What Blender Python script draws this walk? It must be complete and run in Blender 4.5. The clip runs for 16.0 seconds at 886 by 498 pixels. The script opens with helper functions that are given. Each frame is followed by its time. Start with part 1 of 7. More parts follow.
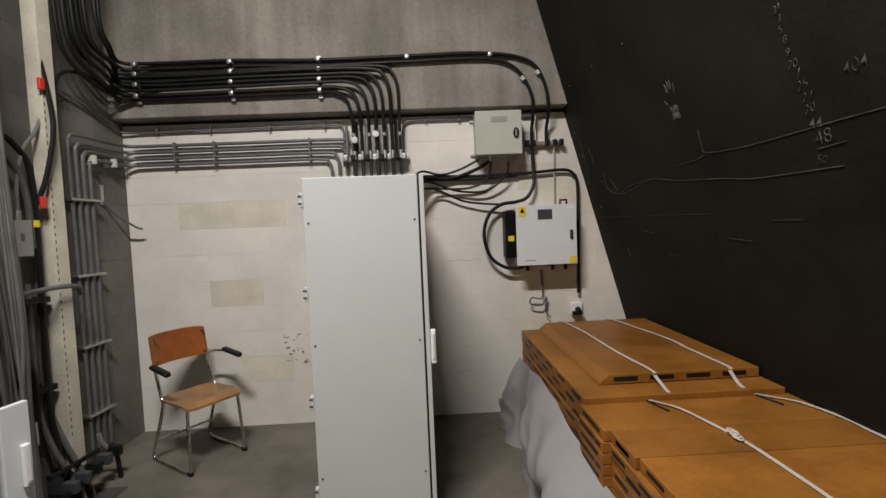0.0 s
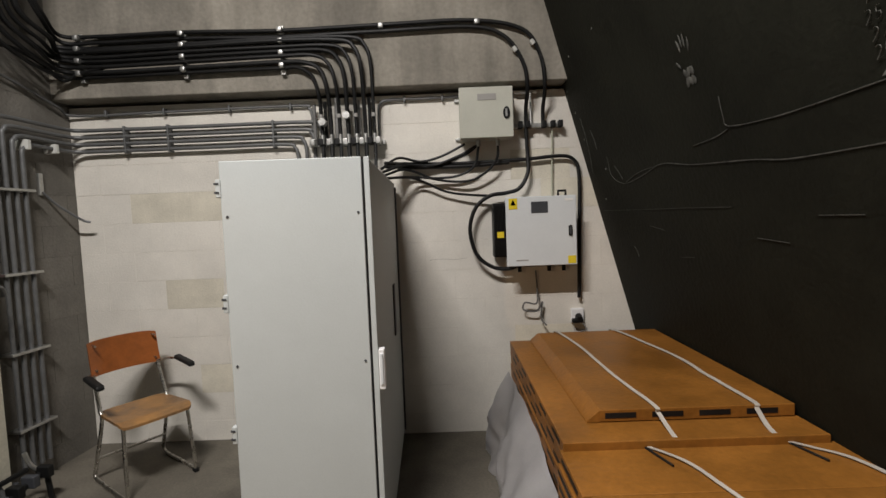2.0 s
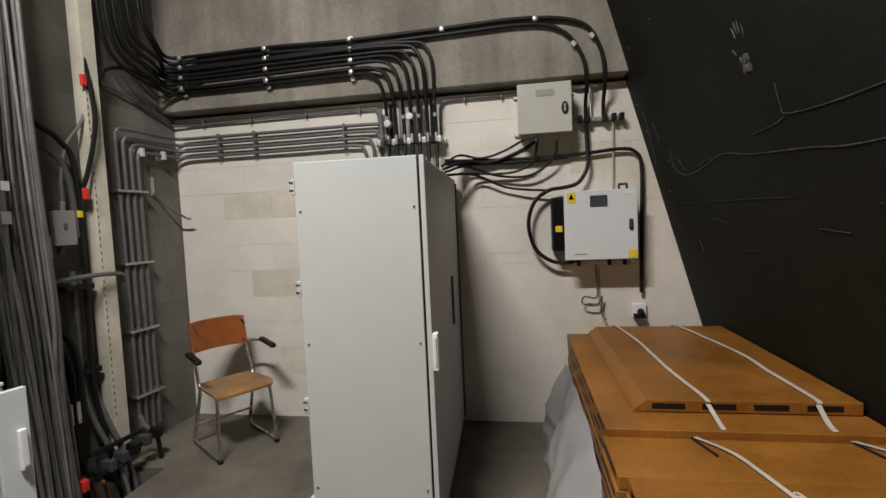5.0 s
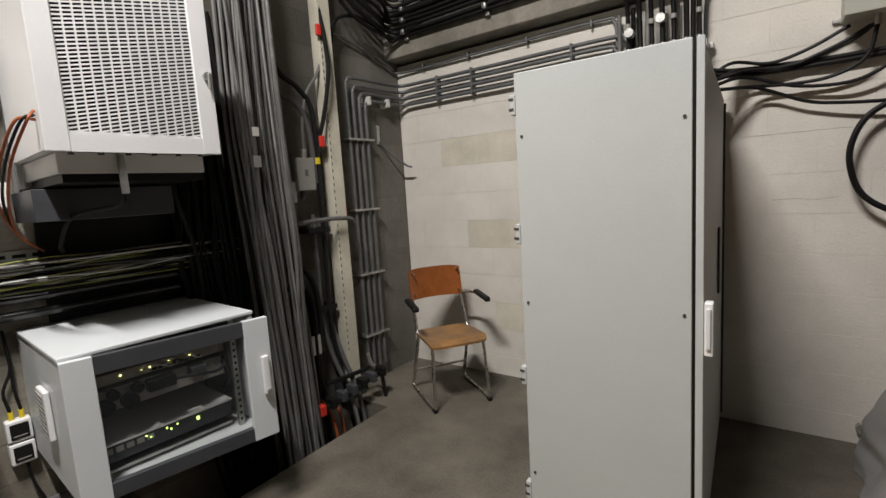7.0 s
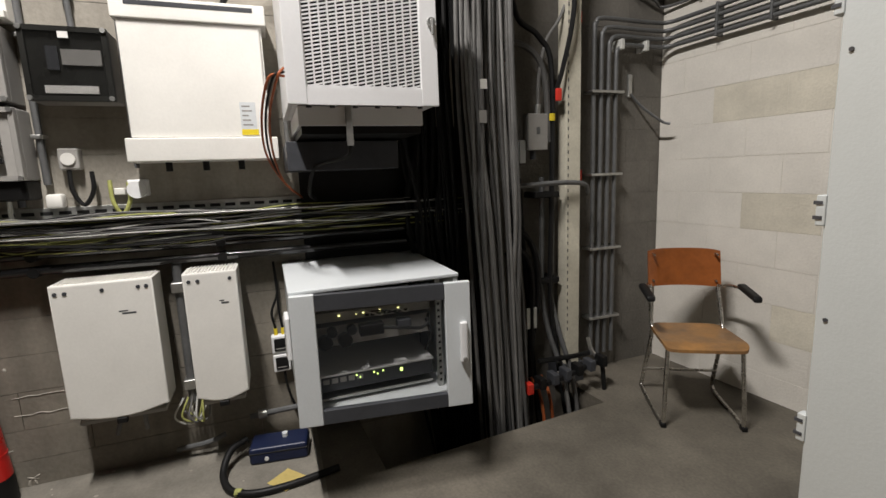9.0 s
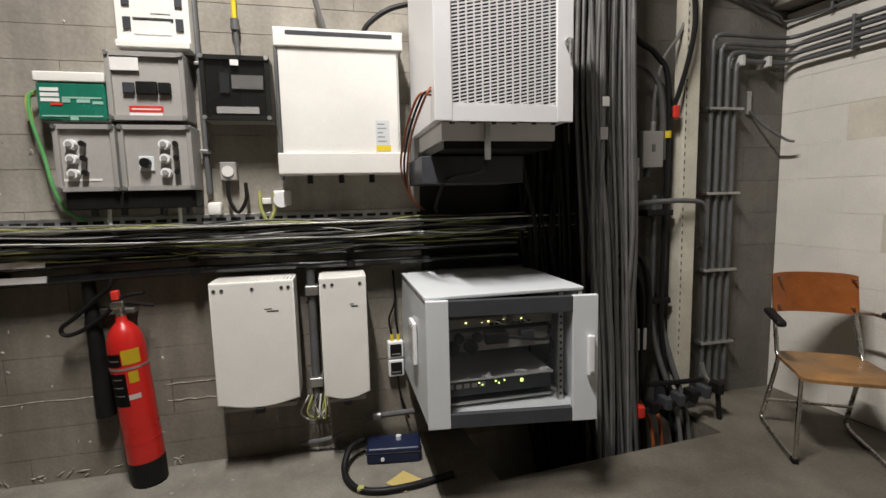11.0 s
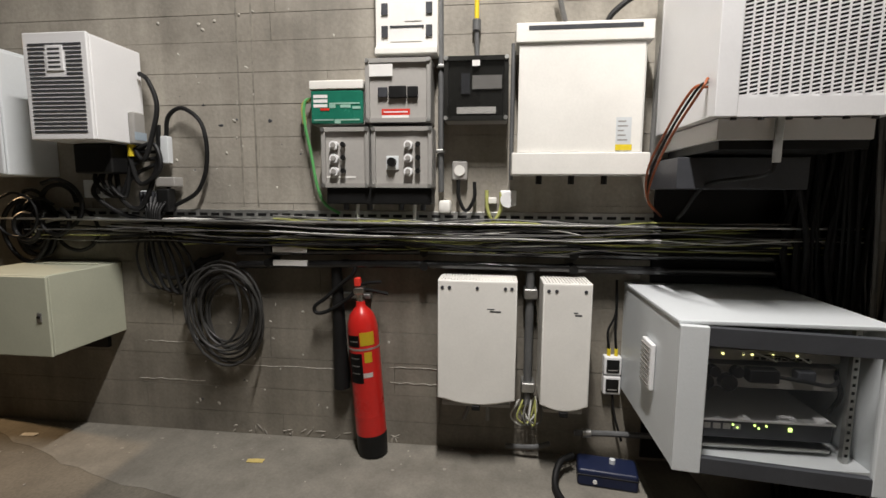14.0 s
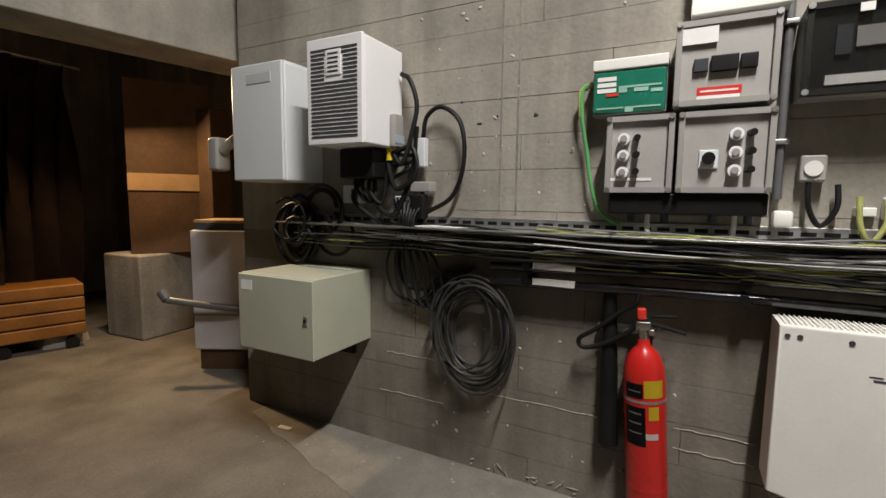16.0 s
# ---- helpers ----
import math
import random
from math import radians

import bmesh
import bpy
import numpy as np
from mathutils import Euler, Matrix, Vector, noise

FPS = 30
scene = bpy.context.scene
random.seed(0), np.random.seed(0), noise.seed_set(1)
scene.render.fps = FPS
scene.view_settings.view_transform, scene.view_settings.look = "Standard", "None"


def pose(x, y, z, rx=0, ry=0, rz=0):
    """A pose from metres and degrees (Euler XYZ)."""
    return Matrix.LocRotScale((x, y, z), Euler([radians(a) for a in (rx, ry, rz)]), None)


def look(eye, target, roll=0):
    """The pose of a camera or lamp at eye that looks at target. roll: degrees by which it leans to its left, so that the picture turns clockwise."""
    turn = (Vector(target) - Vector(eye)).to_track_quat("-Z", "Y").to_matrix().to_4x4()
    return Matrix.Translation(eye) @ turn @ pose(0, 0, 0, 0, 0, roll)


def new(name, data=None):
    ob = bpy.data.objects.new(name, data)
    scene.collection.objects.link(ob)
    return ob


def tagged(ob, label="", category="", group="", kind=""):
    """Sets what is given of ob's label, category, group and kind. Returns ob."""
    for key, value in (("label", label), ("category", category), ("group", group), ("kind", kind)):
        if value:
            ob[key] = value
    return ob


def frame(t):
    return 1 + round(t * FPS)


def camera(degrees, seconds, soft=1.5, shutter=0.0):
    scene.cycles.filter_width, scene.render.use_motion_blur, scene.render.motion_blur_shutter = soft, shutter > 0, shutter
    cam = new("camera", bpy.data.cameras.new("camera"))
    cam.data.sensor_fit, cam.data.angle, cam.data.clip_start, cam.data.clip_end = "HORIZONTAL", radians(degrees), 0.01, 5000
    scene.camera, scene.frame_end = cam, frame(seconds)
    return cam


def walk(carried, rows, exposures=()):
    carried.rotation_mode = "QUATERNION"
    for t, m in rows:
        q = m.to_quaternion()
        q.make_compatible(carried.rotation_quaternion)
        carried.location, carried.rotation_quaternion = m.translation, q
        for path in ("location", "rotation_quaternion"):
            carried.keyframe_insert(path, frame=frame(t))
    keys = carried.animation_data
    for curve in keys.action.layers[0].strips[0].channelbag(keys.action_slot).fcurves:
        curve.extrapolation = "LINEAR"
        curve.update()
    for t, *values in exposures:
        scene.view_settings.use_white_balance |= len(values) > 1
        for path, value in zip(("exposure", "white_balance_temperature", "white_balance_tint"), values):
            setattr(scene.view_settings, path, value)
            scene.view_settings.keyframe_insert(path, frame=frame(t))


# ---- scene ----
cam = camera(87.1, 16.0)
PATH = [
    (0, (0.768, 0.1, 1.537), (0.836, 2.096, 1.433), -2.4),
    (0.5, (0.902, 0.218, 1.533), (0.98, 2.212, 1.423), -2.3),
    (1, (0.98, 0.338, 1.518), (1.045, 2.333, 1.41), -2.2),
    (1.5, (1.005, 0.427, 1.522), (1.044, 2.423, 1.409), -2.3),
    (2, (1.056, 0.537, 1.531), (1.037, 2.533, 1.402), -2.2),
    (2.5, (1.102, 0.617, 1.56), (1.017, 2.612, 1.45), -2.0),
    (3, (1.168, 0.627, 1.566), (0.995, 2.618, 1.498), -2.1),
    (3.2, (1.16, 0.615, 1.566), (0.987, 2.606, 1.507), -2.1),
    (5.3, (1.143, 0.416, 1.5), (0.744, 2.37, 1.35), -2.6),
    (5.5, (1.131, 0.449, 1.493), (0.672, 2.388, 1.327), -2.6),
    (6, (1.103, 0.508, 1.455), (0.47, 2.394, 1.254), -2.8),
    (6.5, (1.03, 0.646, 1.421), (0.181, 2.443, 1.198), -3.0),
    (7, (0.922, 0.823, 1.4), (-0.226, 2.441, 1.153), -3.6),
    (7.5, (0.847, 0.982, 1.36), (-0.557, 2.37, 1.04), -3.5),
    (8, (0.818, 1.106, 1.338), (-0.78, 2.248, 0.958), -3.0),
    (8.5, (0.799, 1.136, 1.339), (-0.915, 2.102, 0.984), -2.5),
    (9, (0.784, 1.124, 1.346), (-1.014, 1.937, 1.025), -2.2),
    (9.2, (0.792, 1.091, 1.351), (-1.024, 1.869, 1.04), -2.1),
    (11.3, (0.725, 0.82, 1.318), (-1.188, 1.357, 1.095), -1.1),
    (11.5, (0.712, 0.803, 1.328), (-1.209, 1.312, 1.1), -0.9),
    (12, (0.68, 0.703, 1.331), (-1.252, 1.169, 1.107), -0.5),
    (12.5, (0.652, 0.595, 1.33), (-1.291, 1.014, 1.107), -0.2),
    (13, (0.639, 0.469, 1.318), (-1.318, 0.823, 1.102), 0.2),
    (13.5, (0.645, 0.467, 1.34), (-1.333, 0.65, 1.108), 0.4),
    (14, (0.596, 0.537, 1.361), (-1.387, 0.456, 1.118), 0.3),
    (14.5, (0.509, 0.505, 1.369), (-1.456, 0.219, 1.123), 0.1),
    (15, (0.399, 0.435, 1.35), (-1.516, -0.094, 1.119), 0.2),
    (15.5, (0.331, 0.252, 1.339), (-1.539, -0.423, 1.118), 0.4),
    (16, (0.26, 0.014, 1.343), (-1.563, -0.781, 1.134), 0.7),
]
walk(cam, [(t, look(eye, target, roll)) for t, eye, target, roll in PATH])

# ---- light ----
world = bpy.data.worlds.new("world")
scene.world = world
world.use_nodes = True
world.node_tree.nodes["Background"].inputs[0].default_value = (0.6, 0.62, 0.65, 1)
world.node_tree.nodes["Background"].inputs[1].default_value = 0.004
scene.view_settings.exposure = 0.0


def area_lamp(name, at, target, sx, sy, watts, colour):
    data = bpy.data.lights.new(name, "AREA")
    data.shape, data.size, data.size_y, data.energy, data.color = "RECTANGLE", sx, sy, watts, colour
    ob = new(name, data)
    ob.matrix_world = look(at, target)
    return ob


area_lamp("ceiling_lamp_light", (0.02, 0.55, 4.435), (0.02, 0.55, 0.0), 1.15, 0.07, 232, (1.0, 0.955, 0.925))
area_lamp("back_lamp_light", (-2.33, -4.05, 2.30), (-1.5, -2.4, 0), 0.10, 0.10, 55, (1.0, 0.66, 0.36))


# ---- materials ----
def mat(name, colour, rough=0.6, metal=0.0, var=0.15, scale=6.0, fine=60.0, bump=0.1, dark=None, dirt=0.0, coat=0.0, spread=0.0, spec=0.35, streak=0.0):
    """A surface with broad stains, fine grain, a little relief and a change from piece to piece."""
    m = bpy.data.materials.new(name)
    m.use_nodes = True
    nt = m.node_tree
    bsdf = nt.nodes["Principled BSDF"]
    bsdf.inputs["Metallic"].default_value = metal
    bsdf.inputs["Coat Weight"].default_value = coat
    bsdf.inputs["Specular IOR Level"].default_value = spec
    pos = nt.nodes.new("ShaderNodeNewGeometry")
    big = nt.nodes.new("ShaderNodeTexNoise")
    big.inputs["Scale"].default_value, big.inputs["Detail"].default_value, big.inputs["Roughness"].default_value = scale, 6, 0.62
    small = nt.nodes.new("ShaderNodeTexNoise")
    small.inputs["Scale"].default_value, small.inputs["Detail"].default_value = fine, 3
    for node in (big, small):
        nt.links.new(pos.outputs["Position"], node.inputs["Vector"])
    ramp = nt.nodes.new("ShaderNodeValToRGB")
    dk = dark or tuple(c * (1 - 2.2 * var) for c in colour)
    ramp.color_ramp.elements[0].position, ramp.color_ramp.elements[0].color = 0.32, (*dk, 1)
    ramp.color_ramp.elements[1].position, ramp.color_ramp.elements[1].color = 0.66, (*colour, 1)
    nt.links.new(big.outputs["Fac"], ramp.inputs[0])
    mix = nt.nodes.new("ShaderNodeMix")
    mix.data_type, mix.blend_type = "RGBA", "MULTIPLY"
    mix.inputs[0].default_value = min(1.0, 2.0 * var)
    nt.links.new(ramp.outputs[0], mix.inputs[6])
    nt.links.new(small.outputs["Fac"], mix.inputs[7])
    gain = nt.nodes.new("ShaderNodeMix")
    gain.data_type, gain.blend_type = "RGBA", "MULTIPLY"
    gain.inputs[0].default_value = 1.0
    g = 1 + min(1.0, 2.0 * var) * 0.75
    gain.inputs[7].default_value = (g, g, g, 1)
    nt.links.new(mix.outputs[2], gain.inputs[6])
    out = gain.outputs[2]
    if spread:
        info = nt.nodes.new("ShaderNodeObjectInfo")
        hsv = nt.nodes.new("ShaderNodeHueSaturation")
        span = nt.nodes.new("ShaderNodeMapRange")
        span.inputs[3].default_value, span.inputs[4].default_value = 1 - spread, 1 + spread
        nt.links.new(info.outputs["Random"], span.inputs[0])
        nt.links.new(span.outputs[0], hsv.inputs["Value"])
        nt.links.new(out, hsv.inputs["Color"])
        out = hsv.outputs[0]
    if dirt:
        spots = nt.nodes.new("ShaderNodeTexNoise")
        spots.inputs["Scale"].default_value, spots.inputs["Detail"].default_value = scale * 0.45, 8
        nt.links.new(pos.outputs["Position"], spots.inputs["Vector"])
        cut = nt.nodes.new("ShaderNodeMapRange")
        cut.inputs[1].default_value, cut.inputs[2].default_value, cut.inputs[4].default_value = 0.52, 0.72, dirt
        nt.links.new(spots.outputs["Fac"], cut.inputs[0])
        soil = nt.nodes.new("ShaderNodeMix")
        soil.data_type = "RGBA"
        soil.inputs[7].default_value = (0.09, 0.075, 0.055, 1)
        nt.links.new(cut.outputs[0], soil.inputs[0])
        nt.links.new(out, soil.inputs[6])
        out = soil.outputs[2]
    if streak:
        stretch = nt.nodes.new("ShaderNodeVectorMath")
        stretch.operation = "MULTIPLY"
        stretch.inputs[1].default_value = (5.0, 5.0, 0.35)
        runs = nt.nodes.new("ShaderNodeTexNoise")
        runs.inputs["Scale"].default_value, runs.inputs["Detail"].default_value = 1.6, 6
        nt.links.new(pos.outputs["Position"], stretch.inputs[0])
        nt.links.new(stretch.outputs[0], runs.inputs["Vector"])
        span2 = nt.nodes.new("ShaderNodeMapRange")
        span2.inputs[1].default_value, span2.inputs[2].default_value = 0.30, 0.72
        span2.inputs[3].default_value, span2.inputs[4].default_value = 1 - streak, 1 + 0.6 * streak
        nt.links.new(runs.outputs["Fac"], span2.inputs[0])
        tone = nt.nodes.new("ShaderNodeHueSaturation")
        nt.links.new(span2.outputs[0], tone.inputs["Value"])
        nt.links.new(out, tone.inputs["Color"])
        out = tone.outputs[0]
    nt.links.new(out, bsdf.inputs["Base Color"])
    r = nt.nodes.new("ShaderNodeMapRange")
    r.inputs[3].default_value, r.inputs[4].default_value = max(0.03, rough - 0.12), min(1, rough + 0.12)
    nt.links.new(big.outputs["Fac"], r.inputs[0])
    nt.links.new(r.outputs[0], bsdf.inputs["Roughness"])
    if bump:
        bn = nt.nodes.new("ShaderNodeBump")
        bn.inputs["Strength"].default_value, bn.inputs["Distance"].default_value = bump, 0.01
        nt.links.new(small.outputs["Fac"], bn.inputs["Height"])
        nt.links.new(bn.outputs[0], bsdf.inputs["Normal"])
    return m


def glow(name, colour, strength):
    m = bpy.data.materials.new(name)
    m.use_nodes = True
    b = m.node_tree.nodes["Principled BSDF"]
    b.inputs["Base Color"].default_value = (*colour, 1)
    b.inputs["Emission Color"].default_value, b.inputs["Emission Strength"].default_value = (*colour, 1), strength
    return m


def glass(name, colour, rough=0.03, alpha=0.25):
    """Thin clear sheet: mostly see-through, with a gloss."""
    m = bpy.data.materials.new(name)
    m.use_nodes = True
    nt = m.node_tree
    b = nt.nodes["Principled BSDF"]
    b.inputs["Base Color"].default_value, b.inputs["Roughness"].default_value = (*colour, 1), rough
    b.inputs["Alpha"].default_value = alpha
    return m


CONCRETE = mat("board_marked_concrete", (0.355, 0.328, 0.278), 0.8, var=0.15, scale=2.6, fine=55, bump=0.22, dirt=0.25, streak=0.2)
CONCRETE_DARK = mat("grey_concrete", (0.31, 0.285, 0.24), 0.85, var=0.19, scale=1.6, fine=40, bump=0.3, dirt=0.3, streak=0.25)
CONCRETE_FLOOR = mat("dusty_concrete_floor", (0.165, 0.148, 0.119), 0.75, var=0.24, scale=1.9, fine=70, bump=0.2, dirt=0.35)
BLOCK_WHITE = mat("white_painted_block", (0.76, 0.725, 0.655), 0.75, var=0.08, scale=2.0, fine=80, bump=0.25, spread=0.012, dirt=0.10)
BLOCK_BARE = mat("bare_sand_block", (0.70, 0.655, 0.545), 0.8, var=0.08, scale=5.0, fine=80, bump=0.3, spread=0.06)
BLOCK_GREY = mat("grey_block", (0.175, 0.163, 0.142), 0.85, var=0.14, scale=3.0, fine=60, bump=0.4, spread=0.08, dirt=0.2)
MORTAR = mat("mortar", (0.74, 0.705, 0.635), 0.9, var=0.1, fine=90)
# ceiling colour kept dark to cut bounced light and deepen the shadows
CEILING_DARK = mat("low_bounce_concrete", (0.09, 0.085, 0.075), 0.9, var=0.15, scale=1.5, bump=0.2)
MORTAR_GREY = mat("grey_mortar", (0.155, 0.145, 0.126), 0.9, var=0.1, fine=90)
CHALK_FAINT = mat("rubbed_chalk", (0.10, 0.10, 0.088), 0.95, var=0.3, scale=30, fine=200, bump=0)
BLACK_WALL = mat("black_painted_slope", (0.0155, 0.0157, 0.0108), 0.7, spec=0.12, var=0.22, scale=2.5, fine=50, bump=0.25)
CHALK = mat("chalk", (0.17, 0.17, 0.152), 0.95, var=0.35, fine=200, bump=0)
WHITE_PAINT = mat("white_enamel", (0.80, 0.80, 0.80), 0.35, var=0.03, scale=2, fine=120, bump=0.03)
LIGHT_GREY = mat("light_grey_enamel", (0.66, 0.69, 0.70), 0.38, var=0.04, scale=2, fine=120, bump=0.05)
CABINET_GREY = mat("cabinet_grey_enamel", (0.50, 0.53, 0.525), 0.45, var=0.04, scale=1.5, fine=150, bump=0.05)
CREAM = mat("cream_plastic", (0.81, 0.795, 0.745), 0.45, var=0.04, scale=3, fine=90, bump=0.04)
BEIGE = mat("beige_enamel", (0.50, 0.50, 0.43), 0.45, var=0.05, scale=3, fine=90, bump=0.06)
OLIVE = mat("pale_olive_enamel", (0.44, 0.45, 0.35), 0.45, var=0.05, scale=3, fine=90, bump=0.06)
DARK_GREY = mat("dark_grey_paint", (0.055, 0.058, 0.065), 0.45, var=0.1, bump=0.05)
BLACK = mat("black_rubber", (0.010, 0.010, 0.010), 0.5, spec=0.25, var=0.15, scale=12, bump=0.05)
CABLE_GREY = mat("grey_cable", (0.165, 0.162, 0.155), 0.5, var=0.12, scale=10, bump=0.05, spread=0.5)
STEEL = mat("galvanised_steel", (0.52, 0.52, 0.50), 0.42, metal=0.9, var=0.12, scale=20, bump=0.08)
CONDUIT = mat("grey_conduit", (0.155, 0.158, 0.158), 0.45, metal=0.3, var=0.1, scale=12, bump=0.05)
CHROME = mat("worn_chrome", (0.6, 0.58, 0.54), 0.28, metal=1.0, var=0.12, scale=15, bump=0.05)
ORANGE = mat("orange_brown_panel", (0.275, 0.112, 0.019), 0.45, var=0.2, scale=3, fine=50, bump=0.15, spread=0.10)
RED = mat("red_enamel", (0.52, 0.018, 0.014), 0.3, var=0.06, bump=0.03, coat=0.3)
PLYWOOD = mat("varnished_plywood", (0.30, 0.09, 0.02), 0.35, var=0.15, scale=7, fine=40, bump=0.08, coat=0.2)
SEATWOOD = mat("worn_plywood_seat", (0.35, 0.18, 0.06), 0.45, var=0.22, scale=6, fine=40, bump=0.1, dark=(0.17, 0.10, 0.05))
CLOTH = mat("white_sheet_cloth", (0.52, 0.51, 0.51), 0.95, var=0.06, scale=4, fine=160, bump=0.25)
YELLOW = mat("yellow_sticker", (0.75, 0.58, 0.03), 0.5, var=0.05, bump=0)
PAPER = mat("white_paper", (0.78, 0.77, 0.74), 0.8, var=0.04, bump=0)
RED_PLASTIC = mat("red_plastic", (0.65, 0.04, 0.025), 0.45, var=0.05, bump=0)
GREEN_PLASTIC = mat("green_plastic", (0.018, 0.17, 0.11), 0.25, var=0.1, bump=0, coat=0.5)
GREY_PLASTIC = mat("grey_plastic", (0.33, 0.32, 0.30), 0.45, var=0.05, scale=4, bump=0.05)
EARTH = mat("green_yellow_wire", (0.42, 0.43, 0.14), 0.5, var=0.15, scale=25, bump=0)
EARTH_GREEN = mat("green_earth_wire", (0.12, 0.40, 0.13), 0.45, var=0.1, bump=0)
WIRE_WHITE = mat("pale_wire", (0.62, 0.62, 0.58), 0.5, var=0.1, bump=0)
COPPER_RED = mat("orange_hose", (0.45, 0.12, 0.04), 0.5, var=0.2, bump=0)
STRAP = mat("white_strap", (0.50, 0.46, 0.40), 0.6, var=0.1, bump=0.05)
SMOKED = glass("smoked_window", (0.012, 0.012, 0.011), 0.05, 0.35)
CLEAR = glass("rack_door_glass", (0.04, 0.045, 0.05), 0.04, 0.10)
BROWN = mat("brown_board", (0.085, 0.046, 0.021), 0.75, var=0.2, scale=2.5, fine=30, bump=0.15)
CARDBOARD = mat("cardboard", (0.33, 0.21, 0.10), 0.85, var=0.1, bump=0.1)
BLACK_GLOSS = mat("black_gloss_pipe", (0.016, 0.016, 0.017), 0.22, var=0.15, scale=9, bump=0.04, spec=0.7)
LIGHT_PANEL = mat("pale_grey_panel", (0.40, 0.385, 0.36), 0.45, var=0.06, scale=4, bump=0.04)
CREAM_OLD = mat("aged_cream_paint", (0.66, 0.625, 0.51), 0.5, var=0.12, scale=5, fine=60, bump=0.1, dirt=0.2)
NAVY = mat("navy_plastic", (0.012, 0.018, 0.05), 0.35, var=0.1, bump=0.03)
NOTE_YELLOW = mat("yellow_note_paper", (0.55, 0.43, 0.15), 0.8, var=0.1, bump=0.1)
NOTE_BLUE = mat("blue_label", (0.35, 0.42, 0.48), 0.6, var=0.08, bump=0)
SCUFF = mat("dark_scuff", (0.40, 0.375, 0.33), 0.9, var=0.3, scale=40, bump=0)
CRUMB = mat("concrete_crumb", (0.38, 0.35, 0.30), 0.9, var=0.2, bump=0.2)
PALE_LILAC = mat("pale_lilac_grey", (0.52, 0.49, 0.50), 0.55, var=0.08, scale=3, bump=0.08, dirt=0.15)
SMOKE_BLACK = mat("smoked_black_plastic", (0.022, 0.022, 0.020), 0.3, var=0.1, scale=6, bump=0.02)
PALE_GREEN = mat("pale_green_print", (0.30, 0.52, 0.42), 0.5, var=0.1, bump=0)
COIL = mat("dusty_black_cable", (0.040, 0.039, 0.037), 0.5, var=0.15, scale=12, bump=0.05)
SEAM = mat("filled_seam", (0.27, 0.25, 0.21), 0.9, var=0.2, scale=12, bump=0.1)
CHIP = mat("pale_chipped_concrete", (0.52, 0.49, 0.43), 0.9, var=0.2, scale=30, bump=0.2)
SCREED = mat("pale_dusty_screed", (0.225, 0.209, 0.176), 0.85, var=0.16, scale=5, fine=70, bump=0.2, dirt=0.25)
# darker tone of the board-marked concrete, for the lower west wall
CONCRETE_LOW = mat("darker_low_concrete", (0.245, 0.223, 0.183), 0.75, var=0.17, scale=2.6, fine=55, bump=0.22, dirt=0.3, streak=0.2)
BROWN_DARK = mat("dark_brown_cloth", (0.035, 0.018, 0.010), 0.9, var=0.25, scale=4, bump=0.2)
TUBE_LIGHT = glow("lit_tube", (1.0, 0.94, 0.86), 6.0)
LED_GREEN = glow("green_led", (0.6, 0.85, 0.2), 3.0)
LED_YELLOW = glow("yellow_led", (0.95, 0.9, 0.35), 3.0)


# ---- building helpers ----
def slab(bm, x0, x1, y0, y1, z0, z1, bev=0.0, seg=2):
    """Adds a box, with rounded edges where bev is given."""
    r = bmesh.ops.create_cube(bm, size=1)
    vs = r["verts"]
    for v in vs:
        v.co = Vector((x0 + (v.co.x + 0.5) * (x1 - x0), y0 + (v.co.y + 0.5) * (y1 - y0), z0 + (v.co.z + 0.5) * (z1 - z0)))
    if bev:
        es = list({e for v in vs for e in v.link_edges})
        bmesh.ops.bevel(bm, geom=es, offset=bev, segments=seg, profile=0.5, affect="EDGES")
    return bm


def rod(bm, p0, p1, r, r2=None, n=14, caps=True):
    """Adds a round bar from p0 to p1."""
    p0, p1 = Vector(p0), Vector(p1)
    m = Matrix.Translation((p0 + p1) / 2) @ (p1 - p0).to_track_quat("Z", "Y").to_matrix().to_4x4()
    bmesh.ops.create_cone(bm, cap_ends=caps, segments=n, radius1=r, radius2=r if r2 is None else r2, depth=(p1 - p0).length, matrix=m)
    return bm


def spline(points, steps=6):
    """A smooth line through the points."""
    ps = [Vector(p) for p in points]
    ps = [2 * ps[0] - ps[1], *ps, 2 * ps[-1] - ps[-2]]
    out = []
    for a, b, c, d in zip(ps, ps[1:], ps[2:], ps[3:]):
        for k in range(steps):
            t = k / steps
            out.append(0.5 * (2 * b + (c - a) * t + (2 * a - 5 * b + 4 * c - d) * t * t + (3 * b - 3 * c + d - a) * t ** 3))
    return out + [ps[-2]]


def hose(bm, points, r, n=8, steps=6, smooth=True):
    """Adds a tube swept along the points."""
    line = spline(points, steps) if smooth else [Vector(p) for p in points]
    rings, side = [], None
    for k, p in enumerate(line):
        way = (line[min(k + 1, len(line) - 1)] - line[max(k - 1, 0)]).normalized()
        if side is None:
            side = way.orthogonal().normalized()
        side = (side - way * side.dot(way)).normalized()
        up = way.cross(side)
        rings.append([bm.verts.new(p + r * (math.cos(a) * side + math.sin(a) * up)) for a in (2 * math.pi * i / n for i in range(n))])
    for a, b in zip(rings, rings[1:]):
        for i in range(n):
            bm.faces.new((a[i], a[(i + 1) % n], b[(i + 1) % n], b[i]))
    bm.faces.new(rings[0][::-1])
    bm.faces.new(rings[-1])
    return bm


